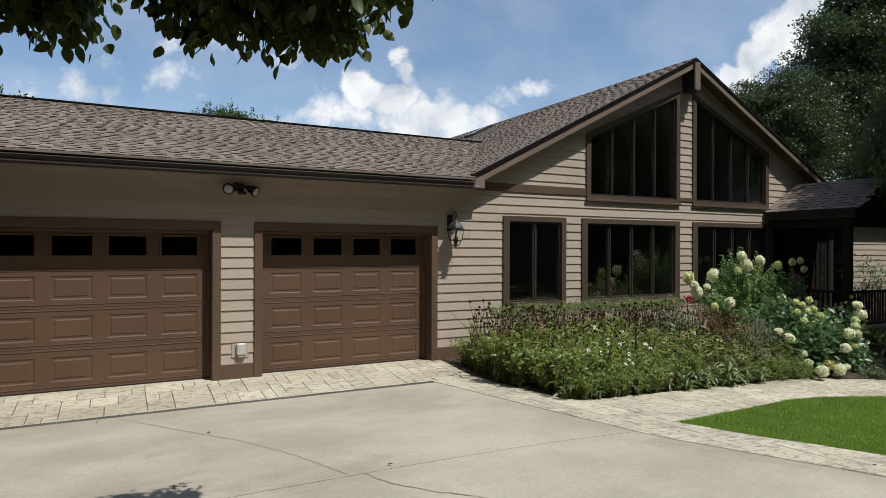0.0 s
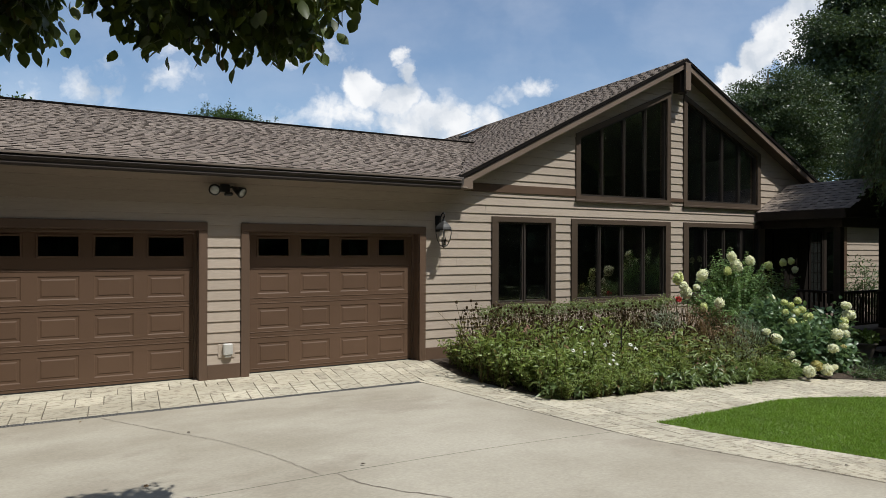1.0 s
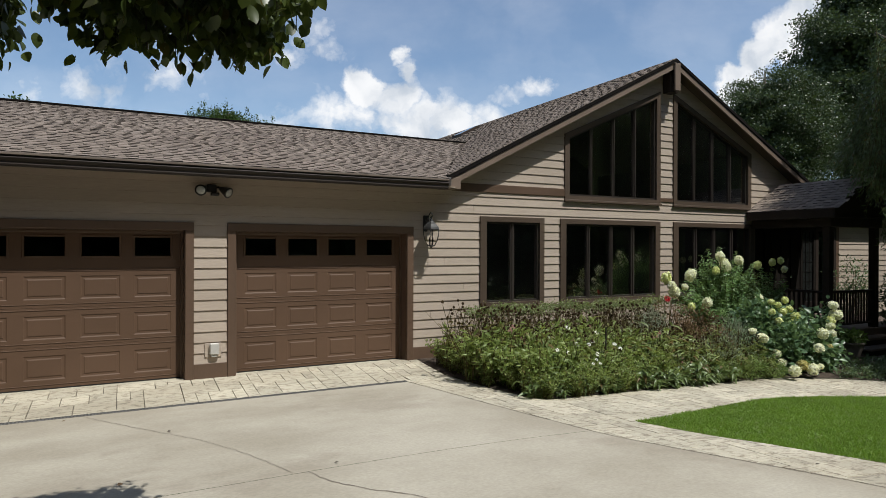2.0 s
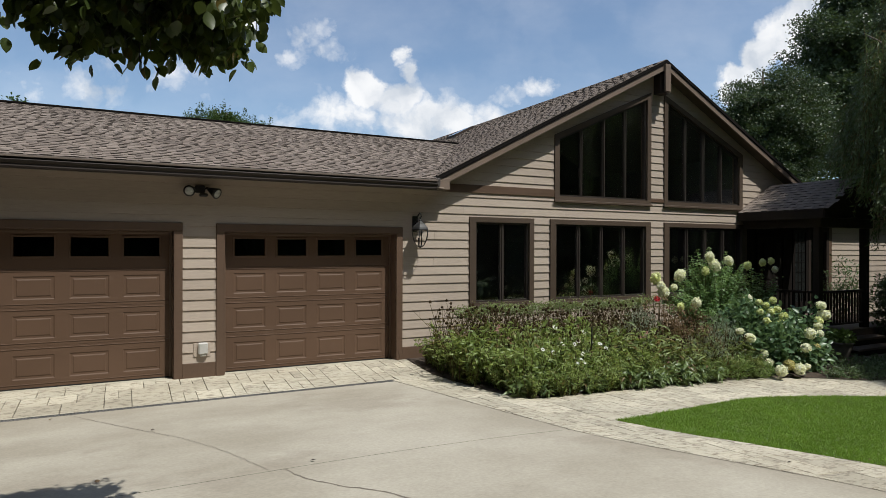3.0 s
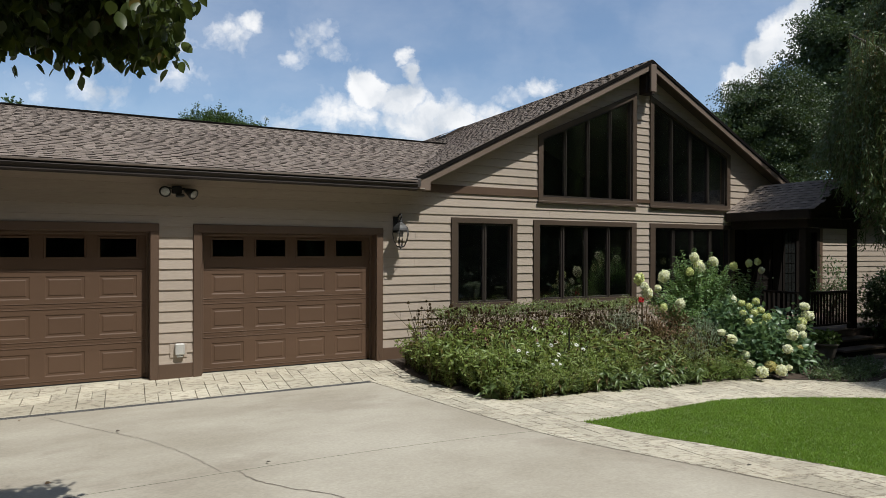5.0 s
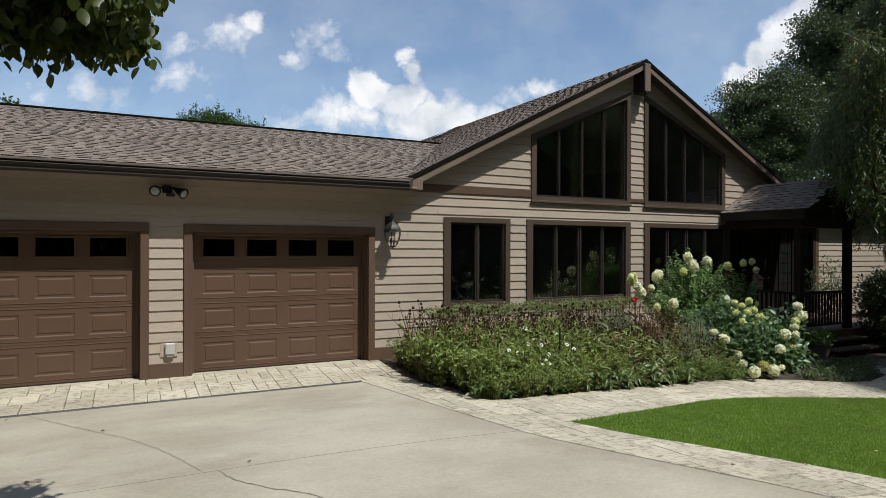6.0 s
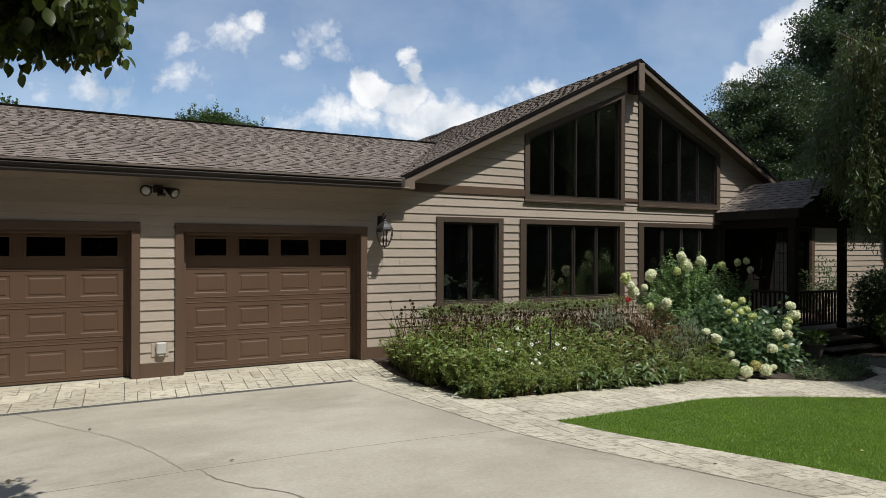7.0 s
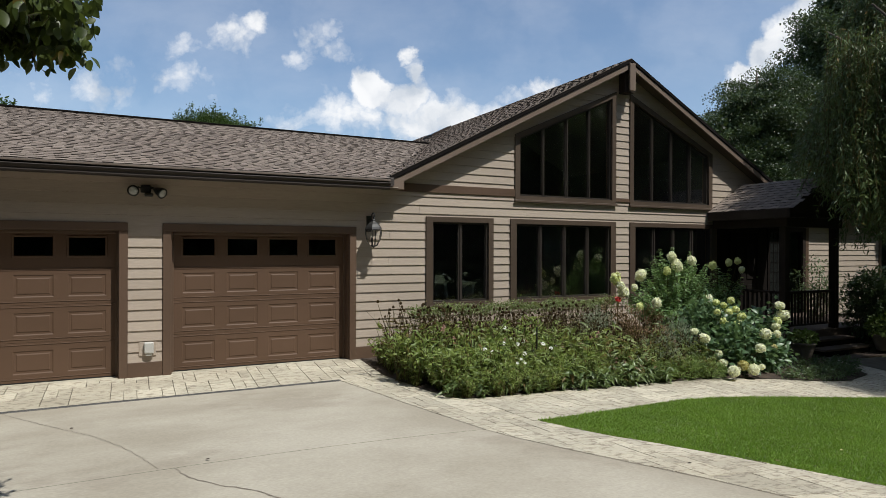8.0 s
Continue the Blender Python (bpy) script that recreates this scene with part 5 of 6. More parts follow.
# unseen woods added around the camera: they block sky and show in the glass
for k, (bx, by, s) in enumerate(((-15, -14, 1.1), (-7, -17, 1.25), (1, -15, 1.15), (8, -17, 1.3), (16, -14, 1.2), (-18, -4, 1.1), (28, -12, 1.2), (-15, 8, 1.0), (21, -8, 1.0), (28, -4, 1.05), (36, -7, 1.2), (12, -13, 1.0), (29, 1.5, 0.9), (38, 1, 1.1), (-17, -27, 1.0), (-5, -28, 1.1), (6, -29, 1.3), (18, -27, 1.2))):
    s *= 1.2 if bx < 5 else 1.0
    far_tree((bx, by, 0), 15 * s, [(0, 0, 11 * s, 4.2 * s, 4 * s, 3.6 * s), (-2.5 * s, 0, 7.5 * s, 4 * s, 4 * s, 3.4 * s), (2.8 * s, 0, 7 * s, 4 * s, 4 * s, 3.4 * s), (0, 0, 3.4 * s, 4.8 * s, 4 * s, 2.6 * s)],
             LEAF_WOOD, 36000, 0.55, "unseen tree added to block sky and fill reflections", 0.4, 0, 20 + k, True)

# ---- weeping willow beside the lawn ----
rng = np.random.default_rng(31)
willow = thing("willow_tree", (15.9, 3.7, -0.5), "weeping willow with long hanging fronds beside the porch", "tree")
bm = bmesh.new()
tube(bm, [(15.9, 3.7, -0.8), (15.9, 3.75, 1.0), (15.75, 3.9, 2.6), (15.5, 4.2, 4.2), (15.2, 4.7, 6.2), (15.1, 5.0, 8.0)], [0.33, 0.27, 0.24, 0.2, 0.12, 0.05], 12)
part("trunk", bm, BARK, willow, smooth=True)
for tip in ((12.9, 5.4, 6.2), (13.6, 6.6, 6.2), (13.4, 4.9, 7.6), (15.8, 6.9, 6.3), (17.2, 5.0, 6.8), (14.6, 6.2, 7.8), (14.9, 3.6, 7.2)):
    bm = bmesh.new()
    tube(bm, [(15.6, 4.0, 3.3), ((15.4 + tip[0]) / 2, (4.0 + tip[1]) / 2, tip[2] * 0.8), tip], [0.11, 0.06, 0.015], 8)
    part("limb", bm, BARK, willow, smooth=True)
items, twig = [], bmesh.new()
crown_c = np.array((15.0, 5.4, 6.0))
boughs = [(rng.uniform(0, 2 * math.pi), math.sqrt(rng.uniform(0.05, 1))) for _ in range(120)]
for k in range(1440):
    a, rr = boughs[k % 120]
    a, rr = a + rng.normal() * 0.05, min(max(rr + rng.normal() * 0.035, 0.05), 1.05)
    sx, sy = crown_c[0] + 2.75 * rr * math.cos(a), crown_c[1] + 1.75 * rr * math.sin(a)
    top = 8.3 - 2.9 * rr ** 2 + rng.normal() * 0.35
    reach = (sx + 0.4 * math.cos(a) - 1.2) / (sy + 0.4 * math.sin(a) + 0.6)
    top = min(top, float(np.interp(reach, (1.49, 1.516, 1.575, 1.66, 1.70, 1.76), (2.9, 3.75, 4.4, 5.0, 6.3, 8.6))) + rng.normal() * 0.15)
    foot = 2.95 + 0.6 * (1 - rr) + rng.exponential(0.5)
    if sy > 7.2:
        foot = max(foot, 3.7)
    if sx > 13.2 and sy < 6.6 and rng.random() < 0.07:
        foot = 2.0
    if sx + 0.4 * math.cos(a) < 14.0:
        sx, sy, top, foot = 1.2 + (sx - 1.2) * 1.16, -0.6 + (sy + 0.6) * 1.16, 1.93 + (top - 1.93) * 1.16, max(1.93 + (foot - 1.93) * 1.16, 3.75 if sy > 5.8 else 0)
    if top - foot < 0.4:
        continue
    if (sx < 13.4 and rng.random() < 0.3) or (sy < 5.3 and rng.random() < 0.8) or (sx > 16.4 and sy < 6.2 and rng.random() < 0.8):
        continue
    n = int((top - foot) / 0.032)
    s = np.linspace(0, 1, n)[:, None]
    bulge = np.array((math.cos(a), math.sin(a), 0)) * 0.5
    sway = np.array((rng.normal() * 0.15, rng.normal() * 0.15, 0))
    p = np.array((sx, sy, top)) + bulge * np.sin(s * 1.4) + sway * s ** 2 + np.array((0, 0, -(top - foot))) * s + rng.normal(size=(n, 3)) * 0.03
    wy = rng.normal(size=(n, 3)) * 0.75 + np.array((0, 0, -1.0)) + bulge
    items.append(blades(p, wy, rng.uniform(0.09, 0.15, n), rng.uniform(0.018, 0.030, n), rng))
    if k % 2 == 0:
        m = max(4, n // 12)
        tube(twig, [tuple(q) for q in p[np.linspace(0, n - 1, m).astype(int)]], 0.004, 3, False)
# two unseen leaf masses, added only to shade the porch and path
hub = in_ball(rng, 400, (16.1, 4.4, 7.2), (2.2, 2.2, 1.4), 0.2)
pos = np.repeat(hub, 26, 0) + rng.normal(size=(400 * 26, 3)) * np.array((0.16, 0.16, 0.2))
items.append(blades(pos, rng.normal(size=pos.shape) + np.array((0, 0, -0.9)), rng.uniform(0.08, 0.13, len(pos)), rng.uniform(0.02, 0.03, len(pos)), rng))
hub = in_ball(rng, 600, (14.9, 2.1, 6.3), (1.9, 1.2, 1.2), 0.2)
pos = np.repeat(hub, 26, 0) + rng.normal(size=(600 * 26, 3)) * np.array((0.16, 0.16, 0.2))
items.append(blades(pos, rng.normal(size=pos.shape) + np.array((0, 0, -0.9)), rng.uniform(0.08, 0.13, len(pos)), rng.uniform(0.02, 0.03, len(pos)), rng))
# lower curtain towards the porch
boughs = [(rng.uniform(0, 2 * math.pi), math.sqrt(rng.uniform(0, 1))) for _ in range(90)]
for k in range(900):
    a, rr = boughs[k % 90]
    a, rr = a + rng.normal() * 0.07, rr + rng.normal() * 0.04
    sx, sy = 14.35 + 1.75 * rr * math.cos(a), 5.75 + 1.15 * rr * math.sin(a)
    reach = (sx - 1.2) / (sy + 0.6)
    if reach < 1.52:
        continue
    top = min(5.6, float(np.interp(reach, (1.50, 1.575, 1.66, 1.72), (3.4, 4.3, 4.9, 5.6)))) + rng.normal() * 0.2
    foot = 3.15 - min(1.0, max(0.0, (reach - 1.70) * 3.2)) + rng.exponential(0.35)
    if reach < 1.72:
        sx, sy, top, foot = 1.2 + (sx - 1.2) * 1.16, -0.6 + (sy + 0.6) * 1.16, 1.93 + (top - 1.93) * 1.16, max(1.93 + (foot - 1.93) * 1.16, 3.75)
    if top - foot < 0.4:
        continue
    n = int((top - foot) / 0.034)
    s = np.linspace(0, 1, n)[:, None]
    p = np.array((sx, sy, top)) + np.array((rng.normal() * 0.2, rng.normal() * 0.2, 0)) * s ** 2 + np.array((0, 0, -(top - foot))) * s + rng.normal(size=(n, 3)) * 0.035
    items.append(blades(p, rng.normal(size=(n, 3)) * 0.75 + np.array((0, 0, -1.0)), rng.uniform(0.09, 0.15, n), rng.uniform(0.019, 0.031, n), rng))
    tube(twig, [tuple(q) for q in p[np.linspace(0, n - 1, max(4, n // 12)).astype(int)]], 0.004, 3, False)
# a further unseen mass, added to throw shade on the path
hub = in_ball(rng, 900, (14.7, 2.5, 5.6), (1.7, 1.0, 0.9), 0.2)
pos = np.repeat(hub, 26, 0) + rng.normal(size=(900 * 26, 3)) * np.array((0.16, 0.16, 0.2))
items.append(blades(pos, rng.normal(size=pos.shape) + np.array((0, 0, -0.9)), rng.uniform(0.08, 0.13, len(pos)), rng.uniform(0.02, 0.03, len(pos)), rng))
tagged(part("twig_mass", twig, STEMMAT, willow), kind="stuff")
part("crown", np_mesh("crown", *joined(items), LEAF_WILLOW), None, willow)


# ---- bed plants ----
def stems(bm, r, base, tops, radius=0.004):
    for t in tops:
        b = np.array(base) + r.normal(size=3) * np.array((0.05, 0.05, 0))
        m = (b + t) / 2 + r.normal(size=3) * 0.03
        tube(bm, [tuple(b), tuple(m), tuple(t)], [radius, radius * 0.85, radius * 0.6], 4, False)


def clump(seed, height, spread, n_stems, per_stem, size, wide, leaf, droop=0.4, upto=1.0, rise=0.45):
    """A leafy perennial about the origin: stems with leaves all along."""
    r = np.random.default_rng(seed)
    bm = bmesh.new()
    tops = np.stack([r.normal(size=n_stems) * spread, r.normal(size=n_stems) * spread, height * r.uniform(0.7, 1.08, n_stems)], 1)
    stems(bm, r, (0, 0, 0), tops)
    items = []
    for t in tops:
        s = r.uniform(0.05, upto, (per_stem, 1))
        p = t * s * np.array((1, 1, 1)) + r.normal(size=(per_stem, 3)) * 0.012
        wy = r.normal(size=(per_stem, 3)) * np.array((1, 1, 0.5)) + np.array((0, 0, rise))
        items.append(leaves(p, wy, size * r.uniform(0.6, 1.3, per_stem), size * wide * r.uniform(0.8, 1.2, per_stem), r, 0.2, droop))
    return mesh_of("stems", bm, STEMMAT), np_mesh("foliage", *joined(items), leaf), tops


def plant(name, meshes, at, turn, size, label, category, group, top_mesh=None, top_name="flower_head", tops=(), top_label=""):
    base = thing(name, at, label, category, group)
    base.rotation_euler = (0, 0, turn)
    base.scale = (size, size, size)
    for nm, me in zip(("stem_mass", "foliage"), meshes):
        ob = new(nm, me)
        ob.parent = base
        if nm == "stem_mass":
            tagged(ob, kind="stuff")
    for t in tops:
        ob = new(top_name, top_mesh)
        ob.parent = base
        ob.location = t
        if top_name == "flower":
            ob.rotation_euler = (Matrix.Rotation(-turn, 3, "Z") @ Euler((0.85 + 0.25 * math.sin(9 * at[0]), 0, -0.35 + 0.4 * math.sin(7 * at[1]))).to_matrix()).to_euler()
            ob.scale = (0.74, 0.74, 0.74)
        if top_label:
            tagged(ob, top_label)
    return base


def daisy_mesh():
    bm = bmesh.new()
    for k in range(13):
        a = 2 * math.pi * k / 13
        c, s = math.cos(a), math.sin(a)
        v = [bm.verts.new(q) for q in ((0.008 * c, 0.008 * s, 0), (0.026 * c - 0.007 * s, 0.026 * s + 0.007 * c, 0.003), (0.040 * c, 0.040 * s, -0.004), (0.026 * c + 0.007 * s, 0.026 * s - 0.007 * c, 0.003))]
        bm.faces.new(v)
    return mesh_of("daisy_petals", bm, PETAL_WHITE)


def cone_mesh(name, material, r0=0.016, h=0.026):
    bm = bmesh.new()
    lathe(bm, (0, 0, 0), [(r0 * 0.6, -0.006), (r0, 0.0), (r0 * 0.95, h * 0.5), (r0 * 0.4, h)], 7)
    return mesh_of(name, bm, material)


def pink_mesh():
    bm = bmesh.new()
    lathe(bm, (0, 0, 0), [(0.010, -0.006), (0.017, 0.0), (0.015, 0.015), (0.006, 0.024)], 7)
    for k in range(11):
        a = 2 * math.pi * k / 11
        c, s = math.cos(a), math.sin(a)
        bm.faces.new([bm.verts.new(q) for q in ((0.012 * c, 0.012 * s, 0), (0.03 * c - 0.006 * s, 0.03 * s + 0.006 * c, -0.012), (0.042 * c, 0.042 * s, -0.028), (0.03 * c + 0.006 * s, 0.03 * s - 0.006 * c, -0.012))])
    return mesh_of("pink_petals", bm, PETAL_PINK)


DAISY, CONE, PINK = daisy_mesh(), cone_mesh("seed_cone", SEED, 0.016, 0.027), pink_mesh()
low_kinds = [clump(40 + k, 0.47, 0.14, 13, 19, 0.074, 0.34, LEAF_BED, 0.3, rise=0.6) for k in range(4)]
cone_kinds = [clump(50 + k, 0.66, 0.14, 10, 13, 0.135, 0.30, LEAF_CONE, 0.7, 0.9) for k in range(4)]
broad_kinds = [clump(70 + k, 0.34, 0.15, 8, 7, 0.15, 0.36, LEAF_BROAD, 0.7) for k in range(4)]
dry_kinds = [clump(60 + k, 0.72, 0.16, 12, 7, 0.075, 0.28, LEAF_DRY, 0.6, 0.8) for k in range(4)]
r = random.Random(77)


def bed_front(x):
    return float(np.interp(x, (5.04, 5.25, 6.47, 8.4, 9.8, 10.3, 11.1, 12.4), (6.25, 6.08, 6.12, 6.27, 6.27, 6.2, 5.93, 5.45)))


def bed_z(x, y):
    return ground(x, y) + 0.015


# daisies and other low greenery at the front
for i in range(16):
    for j in range(9):
        x = 5.2 + i * 0.21 + r.uniform(-0.11, 0.11)
        y = bed_front(x) + 0.11 + j * 0.22 + r.uniform(-0.1, 0.1)
        if y > 8.2 or (x > 7.35 and r.random() < 0.72):
            continue
        k = low_kinds[(i * 3 + j) % 4]
        sc = r.uniform(0.72, 1.3) * (0.7 if j == 0 else 1.0 + 0.05 * j)
        fl_tops = [tuple(k[2][q]) for q in range(r.choice((1, 2, 3)))] if (r.random() < (0.30 if j < 4 else 0.08) and 3 < i < 14 and 0 < j < 7) else ()
        plant("daisy_plant", k[:2], (x, y, bed_z(x, y)), r.uniform(0, 6.28), sc, "leafy green daisy plant in the bed" if not fl_tops else "green daisy plant with white flowers", "daisy", "daisies in the bed",
              DAISY, "flower", [(a, b, c + 0.06) for a, b, c in fl_tops], "white daisy flower")
# the left rim up to the wall
for j in range(12):
    y = 6.5 + j * 0.23
    x = 5.16 + r.uniform(0, 0.16)
    k = low_kinds[j % 4]
    plant("daisy_plant", k[:2], (x, y, bed_z(x, y)), r.uniform(0, 6.28), r.uniform(0.8, 1.2), "leafy green daisy plant in the bed", "daisy", "daisies in the bed")
# coneflowers, mostly gone to seed
for i in range(18):
    for j in range(9):
        x = 5.6 + i * 0.265 + r.uniform(-0.12, 0.12)
        y = 6.4 + j * 0.26 + r.uniform(-0.1, 0.1)
        front = y - bed_front(x)
        if x < 7.6 + r.uniform(-0.3, 0.3) and j < 4 and r.random() < 0.82:
            continue
        if x > 9.4 and j > 5:
            continue
        k = (dry_kinds if j > 4 or (j > 3 and i % 2) or (j > 1 and r.random() < 0.3) else cone_kinds)[(i + 2 * j) % 4]
        heads = [tuple(q) for q in k[2][: r.choice((7, 9, 11) if j > 4 else (2, 3, 5, 7))]]
        pink = r.random() < 0.12 and j < 5
        if pink:
            heads = heads[:3]
        tall = (0.6 if front < 0.3 else 0.8 if front < 0.6 else 1.0 if j < 6 else 1.12) * r.uniform(0.85, 1.18)
        plant("coneflower", k[:2], (x, y, bed_z(x, y)), r.uniform(0, 6.28), tall, "coneflower with dusty pink flowers" if pink else "coneflower gone to dark seed heads",
              "coneflower", "coneflowers in the bed", PINK if pink else CONE, "flower_head", [(a, b, c + 0.02) for a, b, c in heads])
# broad leaves that spill over the bed's edge
for i in range(36):
    x = 5.2 + i * 0.105 + r.uniform(-0.05, 0.05)
    y = bed_front(x) + r.uniform(-0.06, 0.10)
    k = broad_kinds[i % 4] if x > 7.0 or i % 3 == 0 else low_kinds[i % 4]
    plant("edging_plant", k[:2], (x, y, bed_z(x, y)), r.uniform(0, 6.28), r.uniform(0.6, 1.05) if x > 7.0 else r.uniform(0.4, 0.85), "low leafy plant spilling over the paving", "perennial", "plants at the bed's edge")
# tall dry coneflowers at the bed's corner by the garage
for x, y, hgt in ((5.28, 8.75, 1.5), (5.5, 8.6, 1.62), (5.4, 8.35, 1.35), (5.62, 8.85, 1.55), (5.33, 8.1, 1.2), (5.75, 8.5, 1.4)):
    k = dry_kinds[r.randrange(4)]
    plant("coneflower", k[:2], (x, y, bed_z(x, y)), r.uniform(0, 6.28), hgt / 1.12, "tall coneflower gone to dark seed heads", "coneflower", "coneflowers in the bed", CONE, "flower_head",
          [(a, b, c + 0.02) for a, b, c in [tuple(q) for q in k[2][:6]]])

# trained climber under the windows: bare twigs below, a leafy crest
rng = np.random.default_rng(5)
for x0, x1 in ((5.75, 7.2), (7.2, 8.7), (8.7, 10.2)):
    hedge = thing("climbing_shrub", ((x0 + x1) / 2, 8.95, 0), "twiggy trained shrub with a leafy top under the windows", "shrub", "trained shrubs under the windows")
    bm = bmesh.new()
    n = int((x1 - x0) * 34)
    for k in range(n):
        x = rng.uniform(x0, x1)
        y = 8.9 + rng.normal() * 0.12
        p = [(x, y, -0.05)]
        for z in (0.28, 0.5, 0.7, 0.86):
            x += rng.normal() * 0.07
            y += rng.normal() * 0.035
            p.append((x, y, z + rng.normal() * 0.03))
        tube(bm, p, [0.008, 0.007, 0.006, 0.005, 0.003], 4, False)
        for _ in range(5):
            q = np.array(p[rng.integers(1, 4)])
            e = q + np.array((rng.normal() * 0.16, rng.normal() * 0.08, rng.uniform(0, 0.16)))
            tube(bm, [tuple(q), tuple(e)], [0.004, 0.002], 3, False)
    tagged(part("twig_mass", bm, TWIG, hedge), kind="stuff")
    n = int((x1 - x0) * 900)
    pos = np.stack([rng.uniform(x0 - 0.05, x1 + 0.05, n), 8.88 + rng.normal(size=n) * 0.14, 0.855 + rng.normal(size=n) * 0.042 + 0.03 * np.sin(rng.uniform(0, 6, n))], 1)
    pos[:, 2] += 0.03 * np.sin(pos[:, 0] * 5.1) + 0.02 * np.sin(pos[:, 0] * 13)
    m = int((x1 - x0) * 360)
    low = np.stack([rng.uniform(x0 - 0.05, x1 + 0.05, m), 8.88 + rng.normal(size=m) * 0.13, rng.uniform(0.2, 0.9, m)], 1)
    items = [leaves(q, rng.normal(size=q.shape) + np.array((0, -0.3, 0.15)), rng.uniform(0.025, 0.055, len(q)), rng.uniform(0.018, 0.034, len(q)), rng) for q in (pos, low)]
    part("foliage", np_mesh("foliage", *joined(items), LEAF_HEDGE), None, hedge)
    m = int((x1 - x0) * 420)
    q = np.stack([rng.uniform(x0, x1, m), 8.87 + rng.normal(size=m) * 0.13, rng.uniform(0.25, 0.85, m)], 1)
    part("dry_foliage", np_mesh("dry_foliage", *leaves(q, rng.normal(size=q.shape) + np.array((0, 0, -0.5)), rng.uniform(0.025, 0.05, m), rng.uniform(0.012, 0.024, m), rng), LEAF_RUSTDARK), None, hedge, "withered brown leaves")


# hydrangeas
def bloom_mesh(name, material, seed, radius=0.1, tall=1.0, count=230):
    r = np.random.default_rng(seed)
    d = unit(r.normal(size=(count, 3)))
    lump = 1 + 0.12 * np.sin(d[:, :1] * 7 + seed) * np.cos(d[:, 1:2] * 6) + r.normal(size=(count, 1)) * 0.05
    pos = d * radius * lump * np.array((1, 1, tall))
    v1, f1 = leaves(pos - d * 0.01, unit(np.cross(d, r.normal(size=d.shape))) + d * 0.35, radius * 0.30, radius * 0.26, r, 0.1, 0.15)
    v2, f2 = leaves(pos - d * 0.01, unit(np.cross(d, r.normal(size=d.shape))) + d * 0.35, radius * 0.30, radius * 0.26, r, 0.1, 0.15)
    # a dense core
    bm = bmesh.new()
    bmesh.ops.create_icosphere(bm, subdivisions=2, radius=radius * 0.9)
    for v in bm.verts:
        v.co.z *= tall
        v.co *= 1 + 0.08 * noise.noise(v.co * 30)
    vs = np.array([v.co[:] for v in bm.verts])
    fs = np.array([[v.index for v in f.verts] for f in bm.faces])
    bm.free()
    return np_mesh(name, *joined([(v1, f1), (v2, f2), (vs, fs)]), material)


BLOOMS = {"cream": [bloom_mesh("bloom", BLOOM, 1), bloom_mesh("bloom", BLOOM, 2, 0.1, 0.85)], "lime": [bloom_mesh("bloom", BLOOM_GREEN, 3, 0.1, 0.95)],
          "old": [bloom_mesh("bloom", BLOOM_OLD, 4, 0.1, 0.95)], "cone": [bloom_mesh("bloom", BLOOM, 5, 0.1, 1.25), bloom_mesh("bloom", BLOOM, 6, 0.1, 1.15)],
          "limecone": [bloom_mesh("bloom", BLOOM_GREEN, 7, 0.1, 1.2)]}


def base_z(x, y):
    return ground(x, y) + 0.015


def shoots(rr, bm, base, blobs, count, size, wide):
    """Upright shoots that fan out from the foot into the blobs, with leaves in whorls all along."""
    total = sum(b[3] * b[4] * b[5] for b in blobs)
    items = []
    for bx, by, bz, rx, ry, rz in blobs:
        c = base + np.array((bx, by, bz))
        for tip in in_ball(rr, max(3, int(count * rx * ry * rz / total)), c, (rx, ry, rz), 0.5):
            foot = base + rr.normal(size=3) * np.array((0.12, 0.1, 0))
            knee = foot * 0.45 + tip * 0.55 + np.array((*(foot - tip)[:2] * 0.25, 0))
            tube(bm, [tuple(foot), tuple(knee), tuple(tip)], [0.009, 0.007, 0.003], 4, False)
            t = np.arange(0.3, 1.0, 0.055 / max(np.linalg.norm(tip - foot), 0.2))[:, None]
            line = (1 - t) ** 2 * foot + 2 * t * (1 - t) * knee + t * t * tip
            k = 3
            p = np.repeat(line, k, 0)
            turn = np.arange(len(p)) * (2 * math.pi / k) + np.repeat(np.arange(len(line)) * 1.05, k) + rr.normal(size=len(p)) * 0.3
            way_out = np.stack([np.cos(turn), np.sin(turn), rr.uniform(-0.45, 0.5, len(p))], 1)
            taper = np.repeat(1.15 - 0.55 * t[:, 0] ** 3, k)
            items.append(leaves(p, way_out, size * taper * rr.uniform(0.75, 1.2, len(p)), size * wide * taper * rr.uniform(0.85, 1.15, len(p)), rr, 0.18, 0.3, 1.1))
    return items


